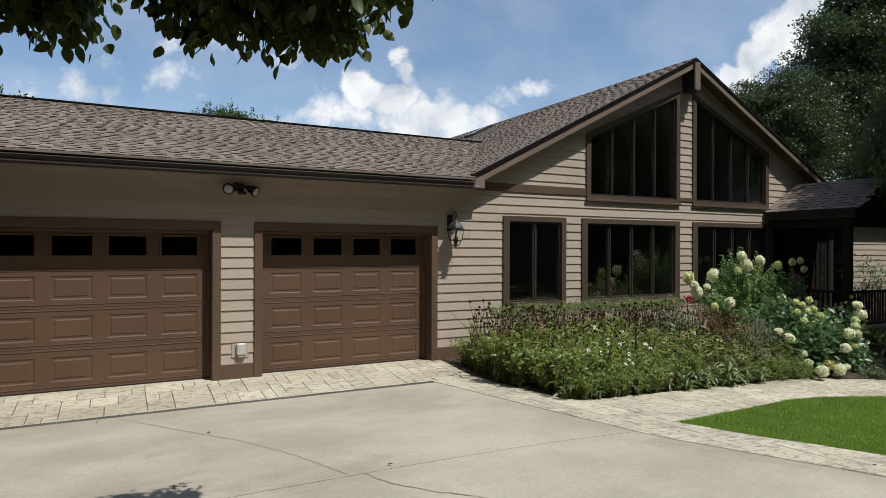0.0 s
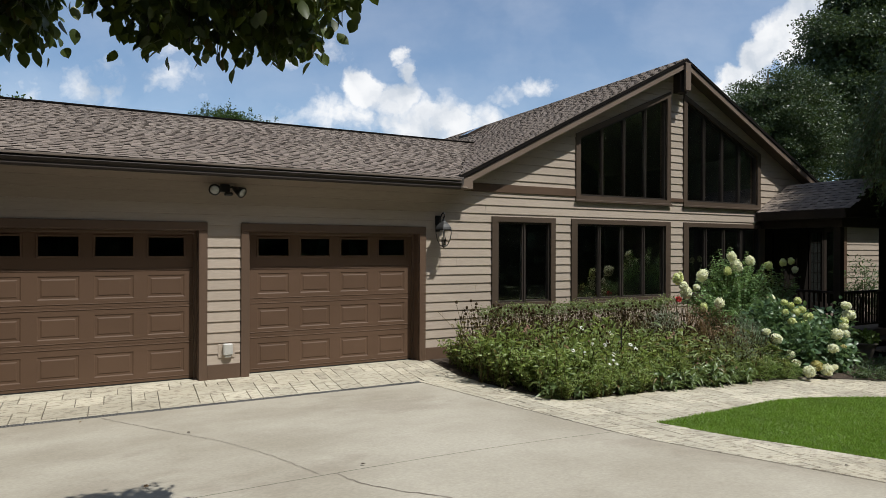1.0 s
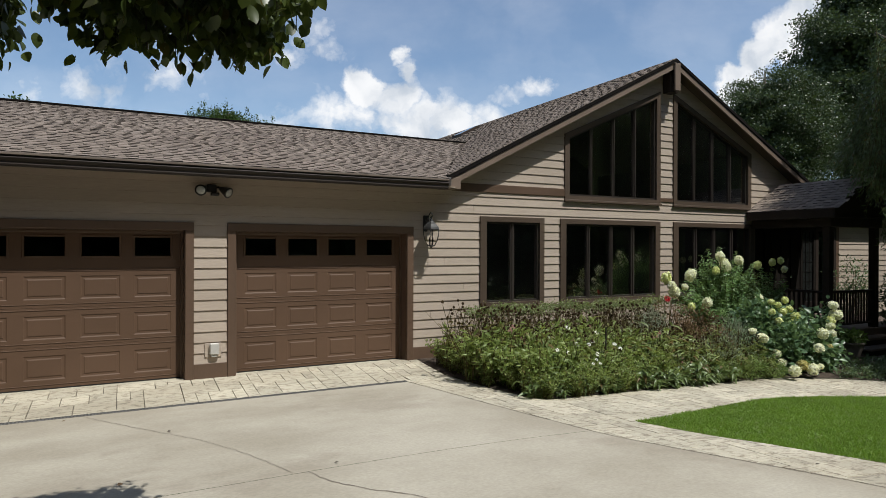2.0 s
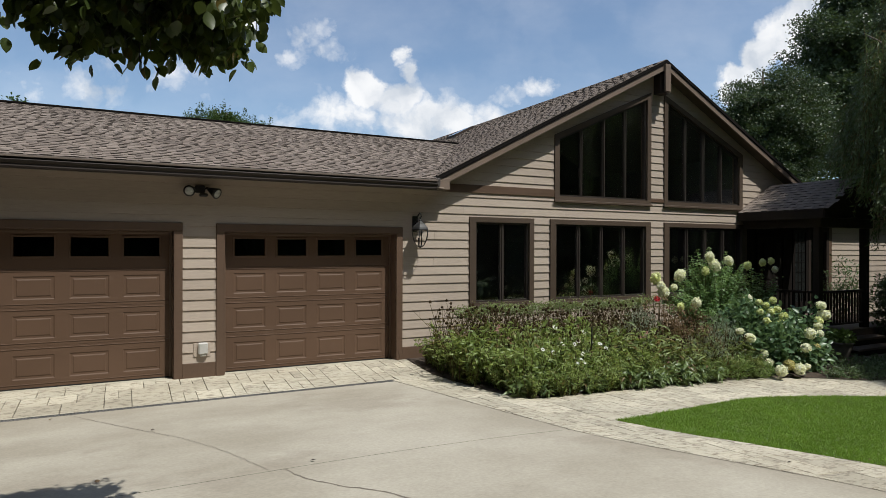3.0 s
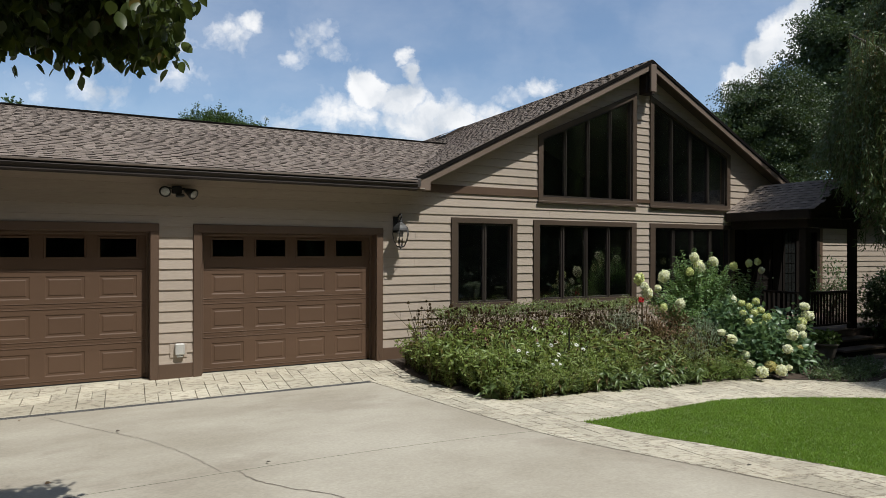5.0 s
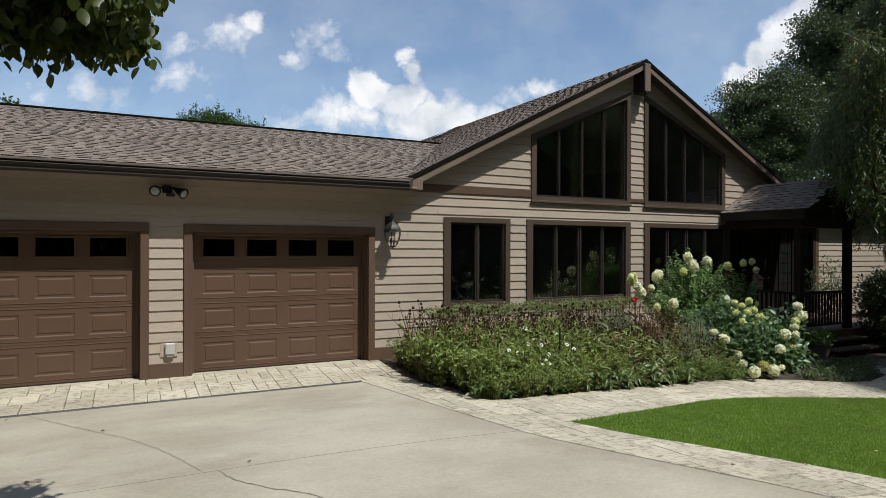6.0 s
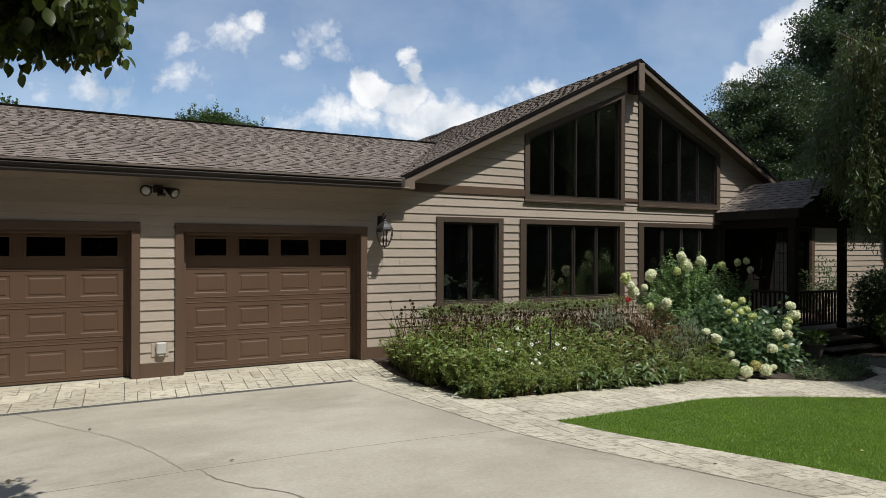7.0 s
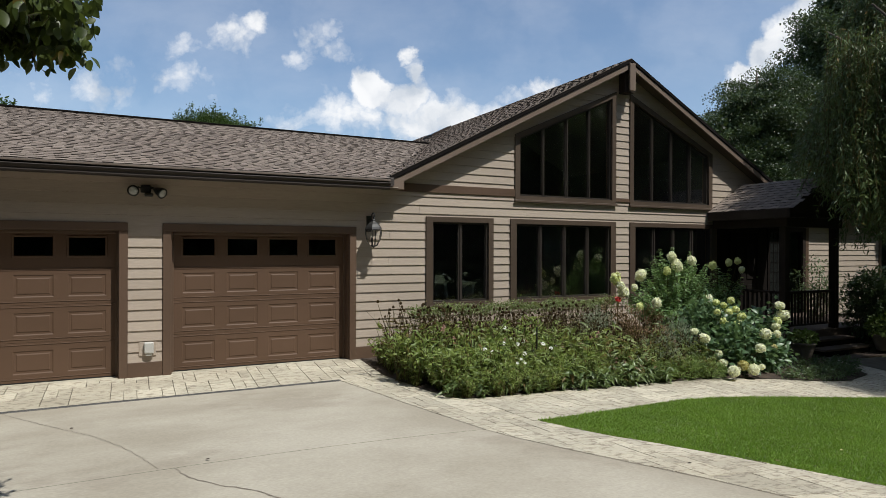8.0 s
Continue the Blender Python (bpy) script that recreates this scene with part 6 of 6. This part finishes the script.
def shrub(name, at, blobs, leaf, count, size, wide, label, category, group="", blooms=(), stems_n=14, seed=1, rising=0.2, upright=0):
    """A shrub: stems from the foot into blobs of leaves, and flower heads at given places."""
    rr = np.random.default_rng(seed)
    blooms = [(k, x - 0.10, y - 0.07, max(z, base_z(x, y) + d * 0.42), d) for k, x, y, z, d in blooms]
    s = thing(name, at, label, category, group)
    base = np.array(at)
    bm = bmesh.new()
    items = []
    total = sum(b[3] * b[4] * b[5] for b in blobs)
    if upright:
        items = shoots(rr, bm, base, blobs, upright, size, wide)
    for bx, by, bz, rx, ry, rz in () if upright else blobs:
        c = base + np.array((bx, by, bz))
        n = int(count * rx * ry * rz / total)
        k = max(2, int(stems_n * rx * ry * rz / total))
        tips = in_ball(rr, k, c, (rx, ry, rz), 0.6)
        stems(bm, rr, base, tips, 0.008)
        sprays = max(4, n // 9)
        hub = in_ball(rr, sprays, c, (rx, ry, rz), 0.35)
        pos = np.repeat(hub, 9, 0) + rr.normal(size=(sprays * 9, 3)) * size * 0.65
        pos[:, 2] = np.maximum(pos[:, 2], base[2] + 0.03)
        wy = (pos - c) / np.array((rx, ry, rz)) + rr.normal(size=pos.shape) * 0.7 + np.array((0, -0.1, rising))
        items.append(leaves(pos, wy, size * rr.uniform(0.6, 1.25, len(pos)), size * wide * rr.uniform(0.8, 1.15, len(pos)), rr, 0.15, 0.3))
    for kind, x, y, z, d in blooms:
        stems(bm, rr, base, [np.array((x, y, z))], 0.006)
    tagged(part("stem_mass", bm, STEMMAT, s), kind="stuff")
    part("foliage", np_mesh("foliage", *joined(items), leaf), None, s)
    for kind, x, y, z, d in blooms:
        me = BLOOMS[kind][rr.integers(len(BLOOMS[kind]))]
        ob = new("bloom", me)
        ob.parent = s
        ob.location = Vector((x, y, z)) - Vector(at)
        ob.scale = (d / 0.25, d / 0.25, d / 0.25)
        ob.rotation_euler = (rr.normal() * 0.3, rr.normal() * 0.3, rr.uniform(0, 6.28))
        tagged(ob, {"cream": "cream white bloom", "lime": "lime green bloom", "old": "fading yellow bloom", "cone": "cream cone bloom", "limecone": "greenish cone bloom"}[kind])
    return s


TALL = [("cone", 11.32, 8.20, 1.61, 0.26), ("cone", 11.74, 8.20, 1.70, 0.21), ("limecone", 11.05, 8.20, 1.50, 0.18), ("cone", 10.45, 8.30, 1.42, 0.25), ("cone", 11.18, 8.20, 1.78, 0.21),
        ("limecone", 9.90, 8.40, 1.37, 0.24), ("cone", 10.00, 8.30, 1.10, 0.26), ("cone", 9.93, 8.30, 1.23, 0.19), ("cone", 10.57, 8.00, 0.90, 0.22), ("limecone", 10.13, 8.00, 0.84, 0.17),
        ("cone", 10.29, 8.30, 1.19, 0.15), ("cone", 11.54, 7.60, 0.98, 0.18)]
shrub("hydrangea", (11.4, 8.35, -0.02), [(-0.2, 0, 1.3, 0.75, 0.5, 0.55), (-0.95, 0.05, 0.95, 0.5, 0.4, 0.4), (0.55, 0, 1.25, 0.6, 0.45, 0.5), (0, -0.25, 0.6, 1.1, 0.5, 0.5), (-0.55, 0, 1.75, 0.22, 0.2, 0.25), (0.0, 0, 1.85, 0.2, 0.2, 0.25), (0.5, 0, 1.75, 0.16, 0.2, 0.2)],
      LEAF_HYD, 5200, 0.095, 0.48, "tall panicle hydrangea with cream cone blooms by the window", "hydrangea", "hydrangeas in the bed", TALL, 60, 3, 0.45, 310)
shrub("hydrangea", (12.9, 8.5, -0.02), [(0.1, 0, 1.25, 0.6, 0.4, 0.4), (-0.2, 0, 0.8, 0.7, 0.5, 0.5)], LEAF_HYD, 1300, 0.095, 0.42, "green-flowered panicle hydrangea before the porch", "hydrangea", "hydrangeas in the bed",
      [("limecone", 12.60, 8.40, 1.59, 0.19), ("limecone", 13.10, 8.40, 1.65, 0.17), ("limecone", 13.39, 8.40, 1.68, 0.16), ("cone", 13.52, 8.40, 1.49, 0.16)], 20, 4, 0.4, 90)
BALLS_A = [("lime", 11.26, 6.90, 1.01, 0.16), ("lime", 10.87, 6.90, 0.99, 0.14), ("lime", 11.06, 6.90, 0.93, 0.14), ("lime", 10.90, 6.90, 0.81, 0.15), ("lime", 11.20, 6.90, 0.80, 0.18), ("lime", 11.39, 6.90, 0.84, 0.16),
           ("lime", 10.96, 6.80, 0.65, 0.18), ("lime", 11.33, 6.80, 0.59, 0.19), ("lime", 11.42, 6.80, 0.71, 0.20), ("cream", 10.22, 6.60, 0.43, 0.22), ("cream", 10.09, 6.70, 0.54, 0.16)]
BALLS_B = [("cream", 11.25, 6.20, 0.49, 0.23), ("cream", 11.69, 6.30, 0.45, 0.16), ("cream", 10.97, 6.10, 0.28, 0.19), ("old", 11.61, 6.30, 0.22, 0.14), ("cream", 10.44, 6.50, 0.16, 0.17), ("cream", 10.44, 6.40, 0.03, 0.17),
           ("cream", 10.32, 6.10, -0.05, 0.23), ("old", 10.66, 6.20, -0.00, 0.22), ("cream", 10.80, 6.10, -0.06, 0.23), ("cream", 11.00, 6.10, -0.04, 0.14)]
BALLS_C = [("cream", 12.05, 6.50, 0.92, 0.20), ("cream", 12.13, 6.50, 0.74, 0.28), ("lime", 11.97, 6.50, 0.64, 0.20), ("cream", 11.80, 6.40, 0.56, 0.18)]
shrub("hydrangea", (11.0, 7.15, -0.15), [(0.1, 0, 0.75, 0.75, 0.4, 0.35), (-0.3, -0.1, 0.45, 0.7, 0.4, 0.35), (0.5, 0, 0.5, 0.6, 0.4, 0.4)], LEAF_SMOOTH, 1900, 0.115, 0.7, "smooth hydrangea with lime green ball blooms", "hydrangea", "hydrangeas in the bed", BALLS_A, 24, 5)
shrub("hydrangea", (11.0, 6.55, -0.22), [(0, 0, 0.45, 0.75, 0.35, 0.35), (-0.3, -0.05, 0.2, 0.6, 0.3, 0.22), (0.5, -0.05, 0.25, 0.5, 0.3, 0.25)], LEAF_SMOOTH, 1600, 0.115, 0.7, "smooth hydrangea with cream ball blooms leaning over the path", "hydrangea", "hydrangeas in the bed", BALLS_B, 24, 6)
shrub("hydrangea", (12.0, 6.75, -0.25), [(0, 0, 0.78, 0.36, 0.3, 0.34), (-0.15, -0.1, 0.3, 0.36, 0.3, 0.3)], LEAF_SMOOTH, 800, 0.115, 0.7, "smooth hydrangea with pale green blooms beside the porch steps", "hydrangea", "hydrangeas in the bed", BALLS_C, 18, 7)
# rusty, grey and fresh green neighbours
for x, y, w, h in ((9.2, 7.35, 0.42, 0.95), (9.75, 7.55, 0.45, 1.08), (9.45, 6.95, 0.3, 0.75), (9.55, 8.0, 0.4, 1.15)):
    shrub("astilbe", (x, y, bed_z(x, y)), [(0, 0, h * 0.55, w, 0.3, h * 0.45)], LEAF_RUST, 560, 0.06, 0.3, "rusty brown astilbe past its bloom", "astilbe", "astilbes in the bed", (), 30, int(x * 10), 0.7)
for x, y, w, h in ((9.25, 6.72, 0.36, 0.7), (9.8, 6.8, 0.4, 0.85), (8.7, 7.6, 0.36, 0.95), (9.1, 8.1, 0.4, 1.0), (10.15, 7.2, 0.36, 0.95)):
    shrub("sage", (x, y, bed_z(x, y)), [(0, 0, h * 0.5, w, 0.32, h * 0.48)], LEAF_SAGE, 1500, 0.05, 0.16, "grey-green sage with thin upright stems", "sage", "sages in the bed", (), 40, int(x * 10) + 1, 0.9)
for x, y, w, h in ((9.2, 6.5, 0.4, 0.26), (9.75, 6.5, 0.4, 0.3), (8.9, 6.42, 0.3, 0.24), (10.0, 6.6, 0.36, 0.4), (9.5, 6.36, 0.36, 0.26), (10.0, 6.35, 0.3, 0.24)):
    shrub("ground_cover", (x, y, bed_z(x, y)), [(0, 0, h * 0.5, w, 0.26, h * 0.5)], LEAF_LOW, 1200, 0.045, 0.25, "low bright green ground cover at the path", "ground cover", "ground covers at the path", (), 10, int(x * 10) + 2, 0.4)
# the darker shrub leaf stands in for shade on this ground cover
for x, y, w in ((11.6, 5.85, 0.35), (12.2, 5.7, 0.45), (12.8, 5.85, 0.45), (13.3, 6.1, 0.4), (12.6, 6.2, 0.5)):
    shrub("ground_cover", (x, y, ground(x, y)), [(0, 0, 0.09, w, 0.25, 0.09)], LEAF_SHRUB, 650, 0.05, 0.4, "low ground cover by the porch, shade put into darker leaves", "ground cover", "ground covers by the porch", (), 4, int(x * 10) + 3, 0.3)
# shrubs right of the porch
for x, y, w, h, k in ((16.25, 7.25, 0.5, 1.45, 6), (16.6, 7.2, 0.7, 1.6, 1), (17.8, 7.0, 0.9, 1.6, 2), (17.0, 6.4, 0.7, 1.1, 3), (18.9, 7.4, 0.9, 1.7, 4), (16.4, 6.6, 0.5, 0.8, 5)):
    shrub("shrub", (x, y, ground(x, y)), [(0, 0, h * 0.55, w, 0.6, h * 0.45), (-0.2, 0, h * 0.85, w * 0.6, 0.4, h * 0.25)], LEAF_SHRUB, 2300, 0.1, 0.45, "dark green shrub beside the porch", "shrub", "shrubs beside the porch", (), 24, 60 + k, 0.2)
shrub("shrub", (16.75, 8.8, 0.17), [(0, 0, 0.5, 0.85, 0.35, 0.42), (0.35, 0, 1.05, 0.5, 0.3, 0.35), (-0.4, 0, 1.0, 0.35, 0.3, 0.3), (0.1, 0, 1.35, 0.25, 0.25, 0.25)], LEAF_SHRUB, 1100, 0.09, 0.35, "thin potted bush behind the porch railing", "shrub", "", (), 14, 70, 0.4)

# red rose
rose = thing("rose_bush", (10.07, 8.7, -0.02), "small rose bush with one red bloom", "rose")
bm = bmesh.new()
tube(bm, [(10.07, 8.7, -0.05), (10.05, 8.65, 0.5), (10.07, 8.56, 0.92)], [0.007, 0.006, 0.004], 5)
part("stem", bm, STEMMAT, rose)
rng = np.random.default_rng(3)
d = unit(rng.normal(size=(40, 3)))
v, f = leaves(np.array((10.07, 8.55, 0.94)) + d * 0.03, np.cross(d, rng.normal(size=d.shape)) + d * 0.5, 0.05, 0.045, rng)
part("bloom", np_mesh("rose_petals", v, f, PETAL_RED), None, rose, "red rose bloom")
# garden stake
solid("garden_stake", boxes((6.795, 6.812, 6.71, 6.727, -0.1, 0.78), bevel=0.002), BLACK, "thin dark garden stake among the flowers", "stake")

# pot by the steps
px, py = 13.2, 6.8
pot = thing("plant_pot", (px, py, ground(px, py)), "weathered stone pot with a leafy plant by the steps", "plant pot")
bm = bmesh.new()
z = ground(px, py)
lathe(bm, (px, py, z), [(0.12, -0.02), (0.15, 0.05), (0.2, 0.2), (0.22, 0.29), (0.235, 0.3), (0.235, 0.33), (0.2, 0.33), (0.19, 0.28)], 20)
part("pot", bm, CLAY, pot, smooth=True)
c = np.array((px, py, z + 0.42))
pos = in_ball(rng, 240, c, (0.24, 0.22, 0.13), 0.3)
part("foliage", np_mesh("foliage", *leaves(pos, pos - c + rng.normal(size=pos.shape) * 0.1, 0.09, 0.06, rng), LEAF_LOW), None, pot)
px, py = 15.9, 6.75
pot = thing("plant_pot", (px, py, ground(px, py)), "stone pot with a leafy plant beside the porch post", "plant pot")
bm = bmesh.new()
z = ground(px, py)
lathe(bm, (px, py, z), [(0.12, -0.02), (0.15, 0.05), (0.2, 0.2), (0.22, 0.29), (0.235, 0.3), (0.235, 0.33), (0.2, 0.33), (0.19, 0.28)], 20)
part("pot", bm, CLAY, pot, smooth=True)
c = np.array((px, py, z + 0.5))
pos = in_ball(rng, 260, c, (0.35, 0.3, 0.24), 0.3)
part("foliage", np_mesh("foliage", *leaves(pos, pos - c + rng.normal(size=pos.shape) * 0.1, 0.1, 0.06, rng), LEAF_LOW), None, pot)

# ---- lawn grass ----
rng = np.random.default_rng(8)
edge_f, edge_b = np.array(LAWN_FRONT), np.array(LAWN_BACK)


def on_lawn(x, y, rim=0.0):
    yb = np.interp(x, edge_b[:, 0], edge_b[:, 1])
    xf = np.interp(-y, -edge_f[:, 1], edge_f[:, 0])
    return (y < yb - rim) & (x > xf + rim)


cand = np.stack([rng.uniform(5.3, 14, 330000), rng.uniform(1.2, 5.3, 330000)], 1)
cand = cand[on_lawn(cand[:, 0], cand[:, 1]) & (cand[:, 1] > (cand[:, 0] - 1.4) * 0.42 - 1.6)]
z = np.array([ground(x, y) for x, y in cand])
pos = np.column_stack([cand, z - 0.004])
n = len(pos)
tuft = 0.75 + 0.5 * np.sin(pos[:, 0] * 3.1 + np.sin(pos[:, 1] * 4.0)) * np.sin(pos[:, 1] * 2.7)
v, f = blades(pos, rng.normal(size=(n, 3)) * np.array((0.9, 0.9, 0.1)) + np.array((0, 0, 1.0)), rng.uniform(0.018, 0.042, n) * (0.85 + 0.3 * tuft), rng.uniform(0.004, 0.008, n), rng)
tagged(new("grass", np_mesh("grass", v, f, GRASS)), "short mown green grass blades", "grass", kind="stuff")

# fallen leaves on the paving
for k, (x, y, col) in enumerate(((-0.12, 7.98, LEAF_RUST), (0.887, 6.65, BARK), (0.44, 4.93, LEAF_RUST), (6.60, 2.79, LEAF_RUST), (1.99, 4.59, BARK), (7.9, 3.0, BLOOM_OLD), (5.6, 2.9, BARK))):
    v, f = leaves(np.array([(x, y, ground(x, y) + 0.012)]), np.array([(0.8, 0.5 - 0.2 * k, 0.02)]), 0.042, 0.026, rng, 0.3, -0.1)
    solid("fallen_leaf", np_mesh("fallen_leaf", v, f, col), None, "dry curled fallen leaf on the paving", "leaf", "fallen leaves")

# ---- shingles ----
tabs = shingles((-2.6, EAVE_Y - 0.02, EAVE_Z - 0.004), (1, 0, 0), (0, 1, G_SLOPE), 38, 13.2, lambda x, y: x < 5.5 + (garage_z(0, y) - 3.2) / RAKE + 0.02 and y < RIDGE_Y - 0.02, seed=2)
lay(tabs, garage_roof, 300, lambda t: t[0][1] + 0.02 * abs(t[0][0] - 2))
tabs = shingles((5.49, RAKE_Y - 0.02, 3.2), (0, 1, 0), (1, 0, RAKE), 49, 11.5, lambda x, y: x < APEX[0] and x > 5.5 + (garage_z(0, min(y, 2 * RIDGE_Y - y)) - 3.2) / RAKE - 0.02, seed=3)
lay(tabs, gable_roof, 160, lambda t: t[0][1] + 0.1 * t[0][0])

# ---- stamped paving: stones of several sizes in a random ashlar ----
MOD = 0.158
r = random.Random(21)
cells = {}
stones = []
nx, ny = int(18 / MOD), int(12.2 / MOD)
for i in range(nx):
    for j in range(ny):
        if (i, j) in cells:
            continue
        for w, h in r.sample([(2, 2), (2, 1), (1, 2), (2, 1), (1, 1), (2, 2), (1, 2), (3, 2)], 8) + [(1, 1)]:
            spot = [(i + a, j + b) for a in range(w) for b in range(h)]
            if all(q not in cells and q[0] < nx and q[1] < ny for q in spot):
                for q in spot:
                    cells[q] = 1
                stones.append((-4 + i * MOD, -4 + 0.0 + j * MOD * 1.125, w * MOD, h * MOD * 1.125))
                break
path_piece = bpy.data.objects["paved_path"]


def stone_mesh(poly, k):
    """One stone: top a little smaller than its foot, gently uneven."""
    if area(poly) < 0:
        poly = poly[::-1]
    pts = []
    for p in poly:
        if not pts or math.dist(p, pts[-1]) > 0.004:
            pts.append(p)
    if len(pts) > 2 and math.dist(pts[0], pts[-1]) < 0.004:
        pts.pop()
    if len(pts) < 3:
        return None
    cx, cy = sum(p[0] for p in pts) / len(pts), sum(p[1] for p in pts) / len(pts)
    rr = random.Random(k)
    lift = rr.uniform(0.0, 0.004)
    gap = 0.0055

    def inset(p, d):
        m = math.dist(p, (cx, cy))
        s = max(0.2, 1 - d / max(m, 0.02))
        return cx + (p[0] - cx) * s, cy + (p[1] - cy) * s
    n = len(pts)
    top = [inset(p, gap + 0.0045) for p in pts]
    rim = [inset(p, gap) for p in pts]
    v = [(x, y, ground(x, y) + 0.004 + lift) for x, y in top] + [(x, y, ground(x, y) - 0.001 + lift) for x, y in rim] + [(x, y, ground(x, y) - 0.02) for x, y in rim]
    f = [tuple(range(n))]
    for a in (0, n):
        f += [(a + (q + 1) % n, a + q, a + n + q, a + n + (q + 1) % n) for q in range(n)]
    return v, f


made = []
for k, (x, y, w, h) in enumerate(stones):
    if x > 15.5 or y + h < -0.8:
        continue
    poly = walk_region
    for a, b, c in ((-1, 0, -x), (1, 0, x + w), (0, -1, -y), (0, 1, y + h)):
        poly = clip(poly, a, b, c)
        if len(poly) < 3:
            break
    if len(poly) < 3 or abs(area(poly)) < 0.0015:
        continue
    m = stone_mesh(poly, k)
    if m:
        made.append((math.hypot(x - 4, y - 5), m))
made.sort(key=lambda q: q[0])
for _, m in made[:300]:
    part("paving_stone", m, STONE, path_piece)
verts, faces = [], []
for _, (v, f) in made[300:]:
    n = len(verts)
    verts += v
    faces += [tuple(n + i for i in q) for q in f]
if verts:
    tagged(part("paving_field", (verts, faces), STONE, path_piece), kind="stuff")
